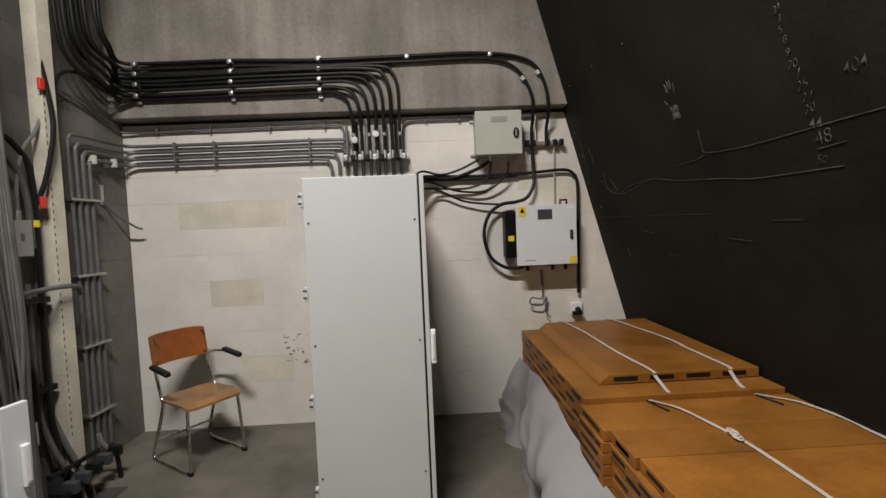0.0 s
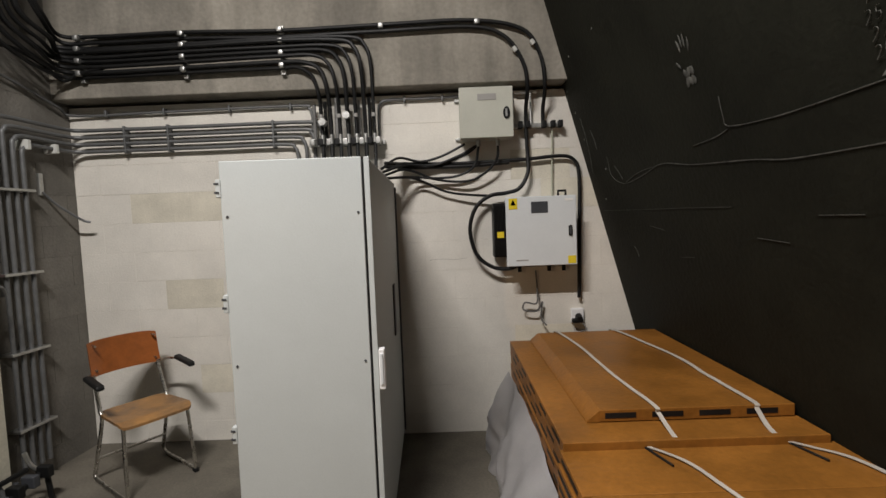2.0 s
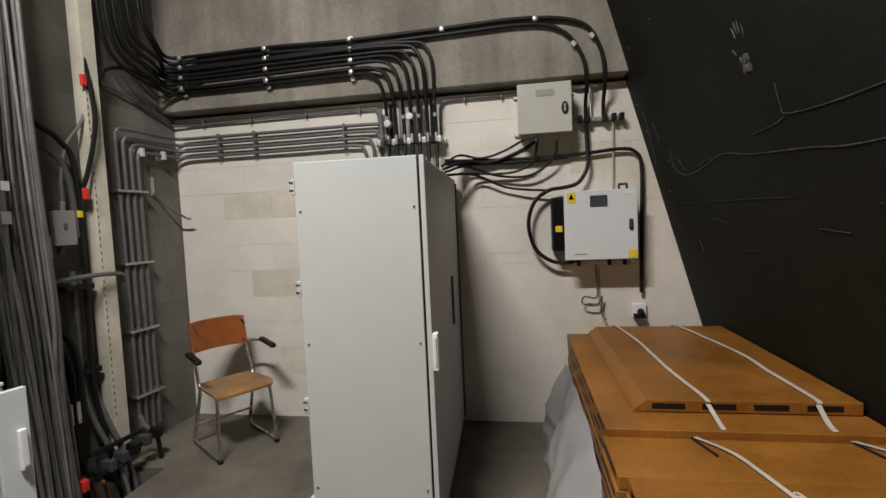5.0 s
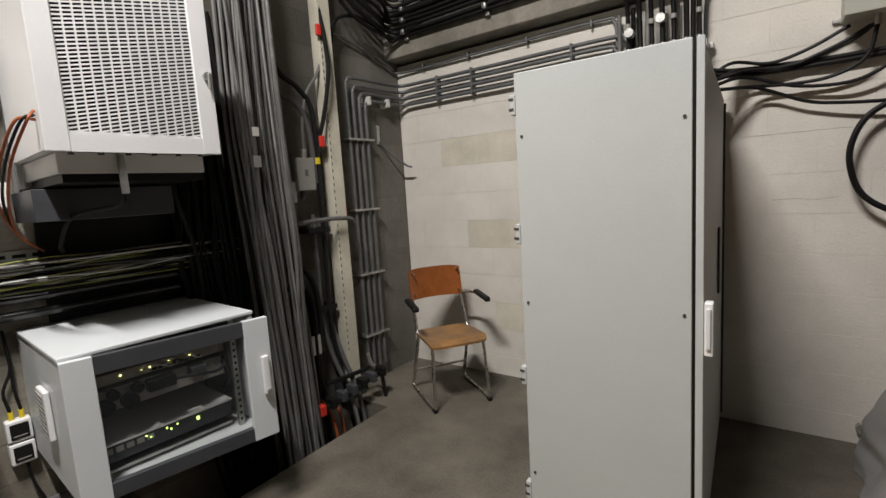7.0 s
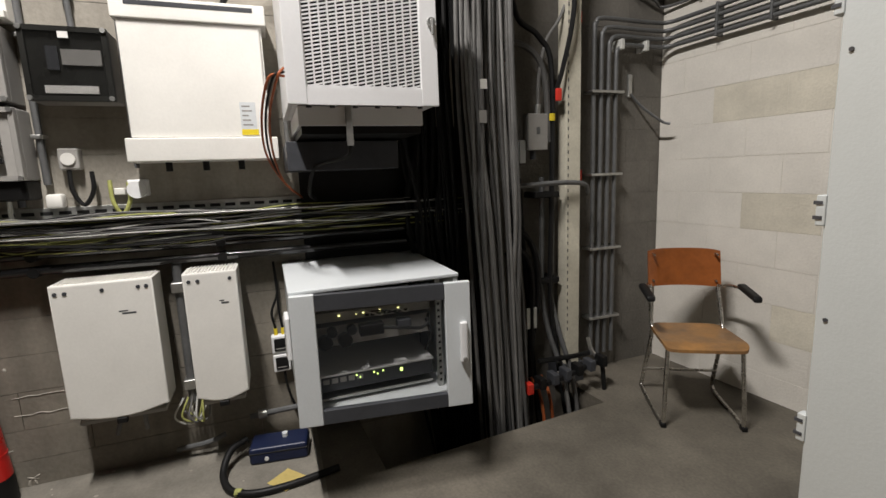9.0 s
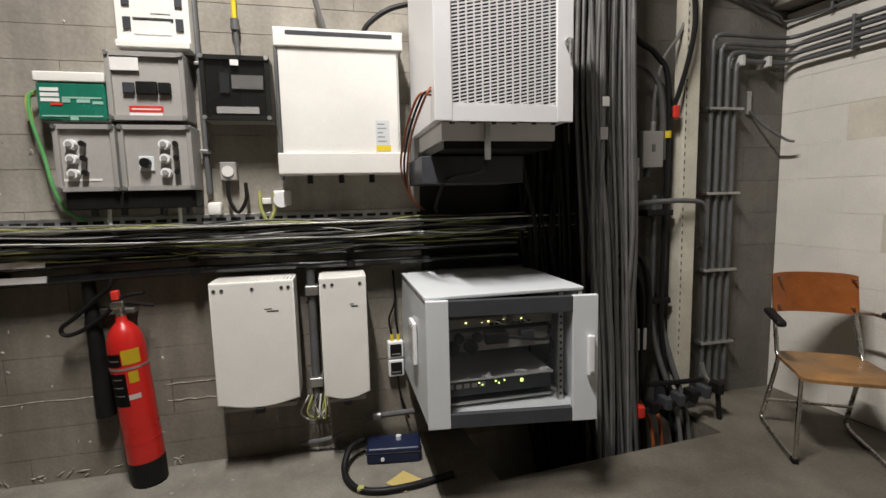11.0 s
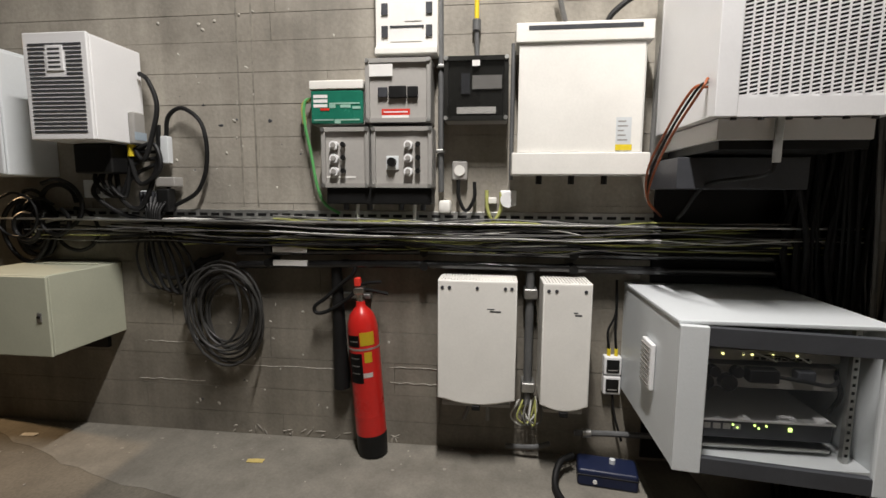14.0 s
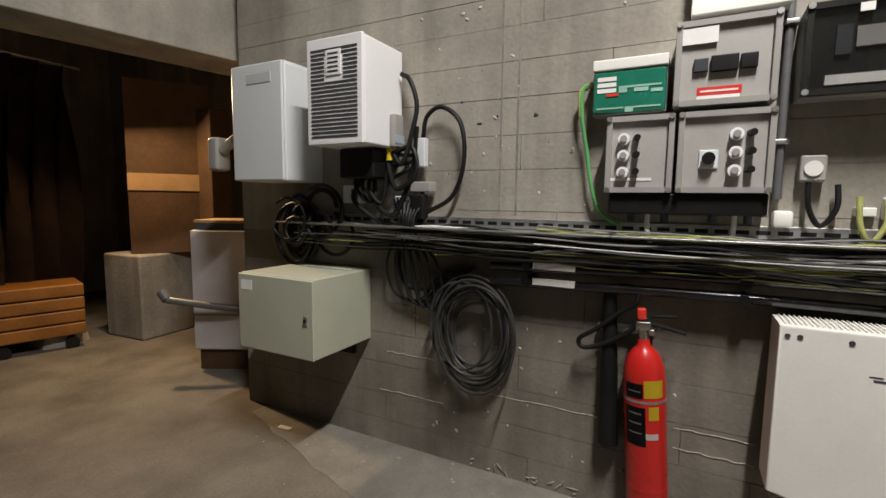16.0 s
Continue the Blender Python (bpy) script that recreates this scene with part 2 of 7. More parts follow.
def steady_normals(me, areas):
    """Keeps large flat faces flat beside narrow rounded edges: normals weighted by area."""
    around = [[] for _ in me.vertices]
    normals = [p.normal.copy() for p in me.polygons]
    for p in me.polygons:
        for v in p.vertices:
            around[v].append(p.index)
    out = []
    for p in me.polygons:
        n = normals[p.index]
        for v in p.vertices:
            total = Vector((0, 0, 0))
            for q in around[v]:
                if n.dot(normals[q]) > 0.4:
                    total += normals[q] * areas[q]
            out.append(total.normalized() if total.length > 1e-12 else n)
    me.normals_split_custom_set(out)


def mesh_of(name, bm, material, sharp=40):
    bm.normal_update()
    me = bpy.data.meshes.new(name)
    bm.to_mesh(me)
    bm.free()
    me.materials.append(material)
    for p in me.polygons:
        p.use_smooth = True
    me.set_sharp_from_angle(angle=radians(sharp))
    areas = [p.area for p in me.polygons]
    if 6 < len(areas) < 700 and max(areas) > 25 * min(areas):
        steady_normals(me, areas)
    return me


def part(name, bm, material, parent, label=""):
    ob = new(name, mesh_of(name, bm, material))
    ob.parent = parent
    if label:
        ob["label"] = label
    return ob


def thing(name, m, label, category, group=""):
    ob = new(name)
    ob.empty_display_size = 0.1
    ob.matrix_world = m
    return tagged(ob, label, category, group)


def solid(name, bm, material, label, category, m=None, kind="", group=""):
    ob = new(name, mesh_of(name, bm, material))
    if m is not None:
        ob.matrix_world = m
    return tagged(ob, label, category, group, kind)


def B():
    return bmesh.new()


def box(x0, x1, y0, y1, z0, z1, bev=0.0, seg=2):
    return slab(bmesh.new(), x0, x1, y0, y1, z0, z1, bev, seg)


def cyl(p0, p1, r, r2=None, n=14):
    return rod(bmesh.new(), p0, p1, r, r2, n)


def tube(points, r, n=8, steps=6, smooth=True):
    return hose(bmesh.new(), points, r, n, steps, smooth)


# local frames of the two equipped walls: x out of the wall, y to its right, z up
WEST = pose(-1.80, 0, 0, 0, 0, -4.13)
NORTH = pose(0, 3.80, 0, 0, 0, -90)


def west(d, s, z):
    return WEST @ Matrix.Translation((d, s, z))


def north(d, x, z):
    return NORTH @ Matrix.Translation((d, x, z))


# ---- structure ----
def wall(name, bm, material, label, m=None):
    return solid(name, bm, material, label, "wall", m, "structure")

LEDGE = 2.39
ROOF = 4.60
SLOPE = 0.278
# west wall: board-marked concrete towards the south, grey blocks in the corner
wall_west = wall("wall_west", box(-0.35, -0.006, -2.36, 2.50, -0.4, ROOF), CONCRETE, "grey board-marked concrete wall with seams", WEST)
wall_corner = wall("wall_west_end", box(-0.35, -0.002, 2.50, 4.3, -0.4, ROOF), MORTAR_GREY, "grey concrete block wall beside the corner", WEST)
# north wall: white painted blocks under a concrete beam
wall_north = wall("wall_north", box(-0.3, -0.0018, -1.75, 2.9, -0.4, LEDGE), MORTAR, "white painted block wall with bare patches", NORTH)
wall("beam_north", box(-0.3, 0.13, -1.75, 2.9, LEDGE + 0.025, ROOF, 0.01), CONCRETE_DARK, "stained grey concrete beam over the white wall", NORTH)
# east wall: black painted slope
bm = B()
quad = []
for y in (-7.0, 4.1):
    lo, hi = 1.889 + SLOPE * 2.80, 1.889 - SLOPE * (ROOF - 2.35)
    quad += [bm.verts.new((lo, y, -0.4)), bm.verts.new((hi, y, ROOF + 0.05)), bm.verts.new((hi + 2.4, y, ROOF + 0.05)), bm.verts.new((lo + 0.4, y, -0.4))]
for f in ((0, 1, 2, 3), (7, 6, 5, 4), (0, 4, 5, 1), (1, 5, 6, 2), (2, 6, 7, 3), (3, 7, 4, 0)):
    bm.faces.new([quad[i] for i in f])
bmesh.ops.recalc_face_normals(bm, faces=bm.faces)
wall_east = wall("wall_east", bm, BLACK_WALL, "black painted sloping concrete wall with chalk marks")
# unseen ceiling slab, added dark so that little light bounces back down
solid("ceiling", box(-4.5, 3.5, -7.5, 4.2, ROOF, ROOF + 0.2), CEILING_DARK, "unseen dark concrete ceiling", "ceiling", kind="structure")
# floor with a cable pit at the foot of the west wall
PIT = (-1.14, 1.66, 2.98)
bm = B()
slab(bm, -4.5, 3.2, -7.5, PIT[1], -0.4, 0)
slab(bm, PIT[0], 3.2, PIT[1], 4.1, -0.4, 0)
slab(bm, -2.3, PIT[0], PIT[2], 4.1, -0.4, 0)
solid("floor", bm, CONCRETE_FLOOR, "dusty grey concrete floor", "floor", kind="structure")
solid("pit_floor", box(-2.3, PIT[0], PIT[1], PIT[2], -0.6, -0.38), CONCRETE_DARK, "bottom of a cable pit", "floor", kind="structure")
# paler screed strip with a ragged edge along the foot of the west wall
bm = B()
edge = [(-0.004, -2.2)] + [((0.12 + 0.54 * min(1.0, i / 15)) + 0.16 * min(1.0, i / 10) * noise.noise(Vector((0.9 * i * 0.11, 3.1, 0))) + 0.05 * noise.noise(Vector((i * 0.9, 0, 7))), -2.2 + 0.11 * i) for i in range(34)] + [(-0.004, 1.44)]
low = [bm.verts.new(WEST @ Vector((a, b, -0.002))) for a, b in edge]
top = [bm.verts.new(WEST @ Vector((a, b, 0.002))) for a, b in edge]
bm.faces.new(top)
for i in range(len(edge)):
    bm.faces.new((low[i], low[(i + 1) % len(edge)], top[(i + 1) % len(edge)], top[i]))
bmesh.ops.recalc_face_normals(bm, faces=bm.faces)
solid("floor_strip", bm, SCREED, "paler dusty screed strip along the wall", "floor", kind="structure")
# south end: a beam over the way into the back room
SOUTH = pose(-2.06, -2.41, 0, 0, 0, -16.8)
wall("beam_south", box(-1.2, 5.2, -0.40, 0, 2.2, ROOF, 0.01), CONCRETE, "concrete beam over the opening to a back room", SOUTH)
wall("wall_back", box(-4.2, 3.2, -7.4, -7.1, 0, ROOF), CONCRETE_DARK, "dark concrete wall of the back room")
wall("wall_back_side", box(-4.4, -4.1, -7.4, -2.3, 0, ROOF), CONCRETE_DARK, "dark concrete side wall of the back room")
wall("wall_back_return", box(-4.2, -2.31, -2.36, -2.16, 0, ROOF), CONCRETE_DARK, "concrete return wall beside the opening")


# ---- points in the world from the walls' frames ----
def wv(d, s, z):
    return WEST @ Vector((d, s, z))


def nv(d, x, z):
    return NORTH @ Vector((d, x, z))


def ev(r, z, out=0.0):
    """On the sloping east wall, r metres south of the corner."""
    return Vector((1.889 - SLOPE * (z - 2.40) - out, 3.80 - r, z))


ID = Matrix.Identity(4)


# ---- north side ----
def tall_cabinet():
    c = thing("electrical_cabinet", pose(0.187, 2.340, 0, 0, 0, 2.0), "tall light grey steel electrical cabinet standing on the floor", "cabinet")
    w, d, h = 0.572, 1.375, 1.785
    part("plinth", box(0.012, w - 0.012, 0.06, d - 0.012, 0, 0.075), DARK_GREY, c, "dark plinth")
    vent = part("plinth_vent", box(0.055, w - 0.03, 0.050, 0.0595, 0.004, 0.072, 0.002), LIGHT_GREY, c, "pale slotted plinth cover")
    for k in range(22):
        part("slot", box(0.07 + 0.021 * k, 0.079 + 0.021 * k, 0.0485, 0.052, 0.015, 0.06), DARK_GREY, vent)
    bm = B()
    slab(bm, 0, w, 0.028, d, 0.075, h - 0.004, 0.006)
    part("body", bm, CABINET_GREY, c)
    part("door", box(0.0, w - 0.025, 0.0, 0.022, 0.085, h, 0.004), CABINET_GREY, c)
    part("door_edge", box(w - 0.016, w + 0.006, 0.002, 0.026, 0.085, h, 0.003), CABINET_GREY, c)
    part("gasket", box(w - 0.026, w - 0.015, 0.008, 0.027, 0.085, h - 0.002), BLACK, c, "black rubber gasket")
    for z in (0.24, 0.70, 1.23, 1.68):
        hinge = part("hinge", box(-0.016, 0.004, -0.004, 0.024, z - 0.035, z + 0.035, 0.003), CABINET_GREY, c)
        for dz in (-0.016, 0.018):
            part("pin", box(-0.020, -0.002, -0.006, 0.002, z + dz - 0.004, z + dz + 0.004), DARK_GREY, hinge)
    for z in (0.32, 0.98, 1.57):
        for x in (0.022, w - 0.045):
            part("screw", cyl((x, -0.003, z), (x, 0.004, z), 0.005, n=10), DARK_GREY, c)
    handle = part("handle", box(w + 0.008, w + 0.032, -0.012, 0.03, 0.862, 1.025, 0.004), WHITE_PAINT, c, "white swing handle")
    part("lever", box(w + 0.014, w + 0.026, -0.019, -0.011, 0.885, 1.01, 0.003), LIGHT_GREY, handle)
    part("back_edge", box(w + 0.001, w + 0.010, d - 0.05, d - 0.006, 0.08, h - 0.03, 0.003), DARK_GREY, c, "dark folded edge at the back")
    part("side_handle", box(w + 0.001, w + 0.010, 0.86, 0.93, 0.86, 1.16, 0.004), DARK_GREY, c, "dark recessed side grip")
    for k in range(9):
        part("cable_gland", cyl((0.07 + 0.05 * k, d - 0.10, h - 0.01), (0.07 + 0.05 * k, d - 0.10, h + 0.035), 0.014, n=10), GREY_PLASTIC, c)
    return c


def chair():
    c = thing("chair", pose(-0.835, 3.315, 0, 0, 0, 55.2), "school armchair with orange plywood back and worn seat on steel tube", "chair")
    bm = bmesh.new()
    bmesh.ops.create_grid(bm, x_segments=14, y_segments=14, size=0.5)
    for v in bm.verts:
        x, y = v.co.x, v.co.y
        r = 1 - 0.10 * max(0, abs(2 * x) ** 6) * max(0, abs(2 * y) ** 6)
        v.co = Vector((x * 0.41 * r * (1 - 0.08 * (y + 0.5)), y * 0.40 * r, 0.452 + 0.015 * (y + 0.5) * -0.6 - 0.012 * math.cos(math.pi * x) * math.cos(math.pi * y) - (0.02 * max(0, -y - 0.36) / 0.14)))
    g = bmesh.ops.extrude_face_region(bm, geom=bm.faces[:])
    for v in g["geom"]:
        if isinstance(v, bmesh.types.BMVert):
            v.co.z -= 0.016
    bmesh.ops.recalc_face_normals(bm, faces=bm.faces)
    part("seat", bm, SEATWOOD, c, "worn plywood seat")
    bm = bmesh.new()
    bmesh.ops.create_grid(bm, x_segments=14, y_segments=6, size=0.5)
    for v in bm.verts:
        x, y = v.co.x, v.co.y
        v.co = Vector((x * 0.385, 0.245 + 0.04 * (y + 0.5) - 0.05 * (2 * x) ** 2 + 0.02, 0.655 + (y + 0.5) * 0.21 * (1 - 0.05 * abs(2 * x) ** 6)))
    g = bmesh.ops.extrude_face_region(bm, geom=bm.faces[:])
    for v in g["geom"]:
        if isinstance(v, bmesh.types.BMVert):
            v.co.y -= 0.012
    bmesh.ops.recalc_face_normals(bm, faces=bm.faces)
    part("backrest", bm, PLYWOOD, c, "curved orange-brown plywood backrest")
    for sx in (-1, 1):
        part("leg", tube([(sx * 0.175, -0.15, 0.435), (sx * 0.185, -0.165, 0.2), (sx * 0.19, -0.175, 0.04), (sx * 0.195, -0.15, 0.012), (sx * 0.2, 0.0, 0.012), (sx * 0.2, 0.2, 0.012), (sx * 0.2, 0.27, 0.03), (sx * 0.195, 0.25, 0.1), (sx * 0.185, 0.13, 0.40), (sx * 0.185, 0.15, 0.47), (sx * 0.178, 0.235, 0.7), (sx * 0.17, 0.26, 0.83)], 0.011, 8, 5), CHROME, c, "worn steel tube leg")
        part("foot", box(sx * 0.192 - 0.014, sx * 0.192 + 0.014, -0.19, -0.15, 0.0, 0.026, 0.006), BLACK, c, "black rubber foot")
        part("arm_tube", tube([(sx * 0.18, 0.22, 0.66), (sx * 0.225, 0.16, 0.675), (sx * 0.25, 0.05, 0.675), (sx * 0.25, -0.02, 0.67)], 0.009), CHROME, c)
        pad = B()
        slab(pad, sx * 0.25 - 0.022, sx * 0.25 + 0.022, -0.10, 0.10, 0.672, 0.702, 0.012, 3)
        for v in pad.verts:
            v.co.z -= 0.03 * max(0, (-v.co.y - 0.02) / 0.08) ** 2
        part("armrest", pad, BLACK, c, "black plastic armrest")
        for z in (0.69, 0.84):
            part("rivet", cyl((sx * 0.165, 0.2, z), (sx * 0.165, 0.23 + 0.01, z), 0.006, n=8), CHROME, c)
    part("crossbar", cyl((-0.2, 0.22, 0.15), (0.2, 0.22, 0.15), 0.008), CHROME, c)
    part("seat_rail", cyl((-0.18, -0.13, 0.432), (0.18, -0.13, 0.432), 0.009), CHROME, c)
    return c


def board(x0, x1, y0, y1, z0, z1, name_label, slots_x=(), slots_y=(), m=ID):
    """One hollow panel: a shell with slots along its edges."""
    c = thing("hollow_panel", Matrix.Translation((x0, y0, z0)), name_label, "panel", "stacked orange panels")
    w, l, t = x1 - x0, y1 - y0, z1 - z0
    part("body", box(0, w, 0, l, 0, t, 0.004), ORANGE, c)
    k = 0
    for s0, s1 in slots_y:
        part("slot", box(-0.0015, 0.02, s0 - y0, s1 - y0, t * 0.36, t * 0.68), BLACK, c, "dark slot in the panel edge")
    for s0, s1 in slots_x:
        part("slot", box(s0 - x0, s1 - x0, -0.0015, 0.02, t * 0.3, t * 0.74), BLACK, c, "dark slot in the panel edge")
    return c


def pile():
    rng = random.Random(4)
    # far stack: five panels, the top one set back
    z = 0.52
    for k in range(5):
        off = rng.uniform(-0.006, 0.006)
        t = 0.046
        start = 2.12 + 0.1 * (k % 2)
        sl = [(start + 0.02 + i * 0.235, start + 0.14 + i * 0.235) for i in range(5)]
        board(1.432 + off, 2.34, 2.095 + off, 3.435 + off, z, z + t - 0.0015, "orange-brown hollow panel in a strapped stack", (), sl)
        z += t
    z0 = z
    cap = board(1.600, 2.325, 2.235, 3.41, z0 + 0.001, z0 + 0.048, "orange-brown hollow panel lying on top of the stack", [(1.62 + i * 0.175, 1.735 + i * 0.175) for i in range(4)], ())
    bm = bmesh.new()
    ends = [[bm.verts.new((x, y, z)) for x, z in ((-0.048, 0.0), (-0.0005, 0.0), (-0.0005, 0.045), (-0.046, 0.006))] for y in (0.0, 1.175)]
    for i in range(4):
        bm.faces.new((ends[0][i], ends[0][(i + 1) % 4], ends[1][(i + 1) % 4], ends[1][i]))
    bm.faces.new(ends[0][::-1])
    bm.faces.new(ends[1])
    bmesh.ops.recalc_face_normals(bm, faces=bm.faces)
    part("shoulder", bm, ORANGE, cap, "sloping shoulder of the panel")
    # short stack beside it, then the near stack, set further in
    for y0, y1, x0 in ((1.835, 2.105, 1.412), (1.10, 1.83, 1.44), (0.25, 1.09, 1.475)):
        z = 0.214
        for k in range(11):
            off = rng.uniform(-0.006, 0.006)
            if y1 - y0 < 0.3:
                sl = [(y0 + 0.02, y0 + 0.07), (y0 + 0.09, y1 - 0.015)] if k % 2 else [(y0 + 0.045, y1 - 0.03)]
            else:
                sl = [(y0 + 0.05 + 0.1 * (k % 2) + i * 0.22, y0 + 0.16 + 0.1 * (k % 2) + i * 0.22) for i in range(int((y1 - y0 - 0.12) / 0.22) + 1) if y0 + 0.16 + 0.1 * (k % 2) + i * 0.22 < y1 - 0.01]
            if k < 10 or y1 - y0 < 0.3:
                board(x0 + off, 2.37, y0, y1, z, z + 0.0445, "orange-brown hollow panel in a strapped stack", (), sl)
            z += 0.046
    for y0, y1, x0 in ((1.622, 1.83, 1.442), (1.07, 1.617, 1.457), (0.43, 1.065, 1.485)):
        board(x0, 2.37, y0, y1, 0.6755, 0.7205, "orange-brown hollow panel on top of the stack", (), [(y0 + 0.05, y0 + 0.16), (y1 - 0.16, y1 - 0.05)])
    board(2.42, 2.60, 1.30, 2.02, 0.6755, 0.7225, "orange-brown hollow panel standing beside the slope", (), ())
    solid("timber_bearer", box(2.43, 2.55, 1.32, 2.0, 0.0, 0.675, 0.004), BROWN, "timber bearer under the stacked panels", "timber", group="timber bearers")
    # stacks stand on timber bearers
    for x, y0, y1, zt in ((1.55, 2.13, 3.4, 0.518), (2.2, 2.13, 3.4, 0.518), (1.65, 0.3, 2.09, 0.212), (2.2, 0.3, 2.09, 0.212)):
        solid("timber_bearer", box(x - 0.05, x + 0.05, y0, y1, 0.0, zt, 0.004), BROWN, "timber bearer under the stacked panels", "timber", group="timber bearers")
    top = z0 + 0.052
    lines = (
        ([(1.71, 3.44, z0 + 0.02), (1.715, 3.40, top), (1.763, 3.07, top), (1.779, 2.61, top), (1.806, 2.25, top), (1.812, 2.225, z0 + 0.035), (1.82, 2.15, z0 + 0.004), (1.822, 2.09, z0 - 0.008)], 0.008),
        ([(2.06, 3.44, z0 + 0.02), (2.07, 3.40, top), (2.155, 2.98, top), (2.177, 2.81, top), (2.174, 2.49, top), (2.182, 2.25, top), (2.178, 2.225, z0 + 0.035), (2.166, 2.15, z0 + 0.004), (2.165, 2.09, z0 - 0.008)], 0.009),
        ([(1.715, 2.10, 0.7245), (1.80, 1.98, 0.7245), (1.833, 1.845, 0.7245), (1.866, 1.667, 0.7245), (1.870, 1.486, 0.7245), (1.868, 1.338, 0.7245), (1.86, 0.9, 0.7245), (1.85, 0.45, 0.7245)], 0.007),
        ([(2.19, 2.10, 0.7245), (2.25, 2.05, 0.7245), (2.32, 1.97, 0.7245), (2.352, 1.80, 0.7245), (2.35, 1.69, 0.7245), (2.34, 1.2, 0.7245), (2.34, 0.5, 0.7245)], 0.008),
    )
    for line, wid in lines:
        bm = bmesh.new()
        pts = [p + Vector((0.006 * noise.noise(p * 5), 0, 0.003 * abs(noise.noise(p * 7)))) for p in spline(line, 6)]
        rows = [[bm.verts.new(p + Vector((e * wid, 0, h))) for e, h in ((-1, 0), (1, 0), (1, 0.0025), (-1, 0.0025))] for p in pts]
        for a, b in zip(rows, rows[1:]):
            for i in range(4):
                bm.faces.new((a[i], a[(i + 1) % 4], b[(i + 1) % 4], b[i]))
        bmesh.ops.recalc_face_normals(bm, faces=bm.faces)
        solid("packing_strap", bm, STRAP, "white woven packing strap over the panel stack", "strap", group="packing straps")
    for (xa, ya), (xb, yb) in (((1.708, 2.09), (1.745, 1.97)), ((2.20, 2.09), (2.235, 1.97))):
        solid("strap_tail", tube([(xa, ya, 0.724), ((xa + xb) / 2, (ya + yb) / 2, 0.7235), (xb, yb, 0.7235)], 0.004, 6, 3), BLACK, "dark loose strap tail on the panels", "strap", group="strap tails")
    knot = B()
    for k in range(3):
        hose(knot, [(1.852 + 0.012 * math.cos(a), 1.70 + 0.028 * math.sin(a) + 0.012 * k, 0.732 + 0.004 * k) for a in (2 * math.pi * i / 8 for i in range(9))], 0.0035, 6, 3)
    solid("strap_knot", knot, STRAP, "knot tied in a white packing strap", "strap")


def sheet():
    bm = bmesh.new()
    nu, nvv = 60, 36
    grid = []
    for i in range(nu + 1):
        row = []
        y = 0.9 + 2.62 * i / nu
        for j in range(nvv + 1):
            t = j / nvv
            fold = 0.030 * math.sin(7.0 * y + 2.6 * t) + 0.020 * math.sin(17.0 * y - 3 * t)
            crease = noise.noise(Vector((y * 4.2 + 1.5 * t, 2.2 * t - 0.8 * y, 4.0)))
            fold += 0.075 * (0.35 - abs(crease)) * min(1.0, 2.5 * t + 0.2) - 0.018 * abs(noise.noise(Vector((y * 11 - 5 * t, 6 * t, 1.0))))
            bulge = 0.15 * math.sin(math.pi * min(1, t * 1.25)) * (0.55 + 0.45 * math.sin(3.1 * y + 1.0)) + 0.11 * t
            x = 1.421 - bulge - fold * (0.2 + t)
            top = 0.55 + 0.03 * math.sin(5 * y) - 0.14 * max(0.0, (2.1 - y)) ** 0.6
            z = top * (1 - t) + 0.006 + 0.03 * t * (1 - t) * math.sin(9 * y)
            row.append(bm.verts.new((x, y, z)))
        grid.append(row)
    for a, b in zip(grid, grid[1:]):
        for j in range(nvv):
            bm.faces.new((a[j], a[j + 1], b[j + 1], b[j]))
    bmesh.ops.solidify(bm, geom=bm.faces[:], thickness=0.004)
    solid("dust_sheet", bm, CLOTH, "crumpled white dust sheet hanging beside the panel stack", "sheet")


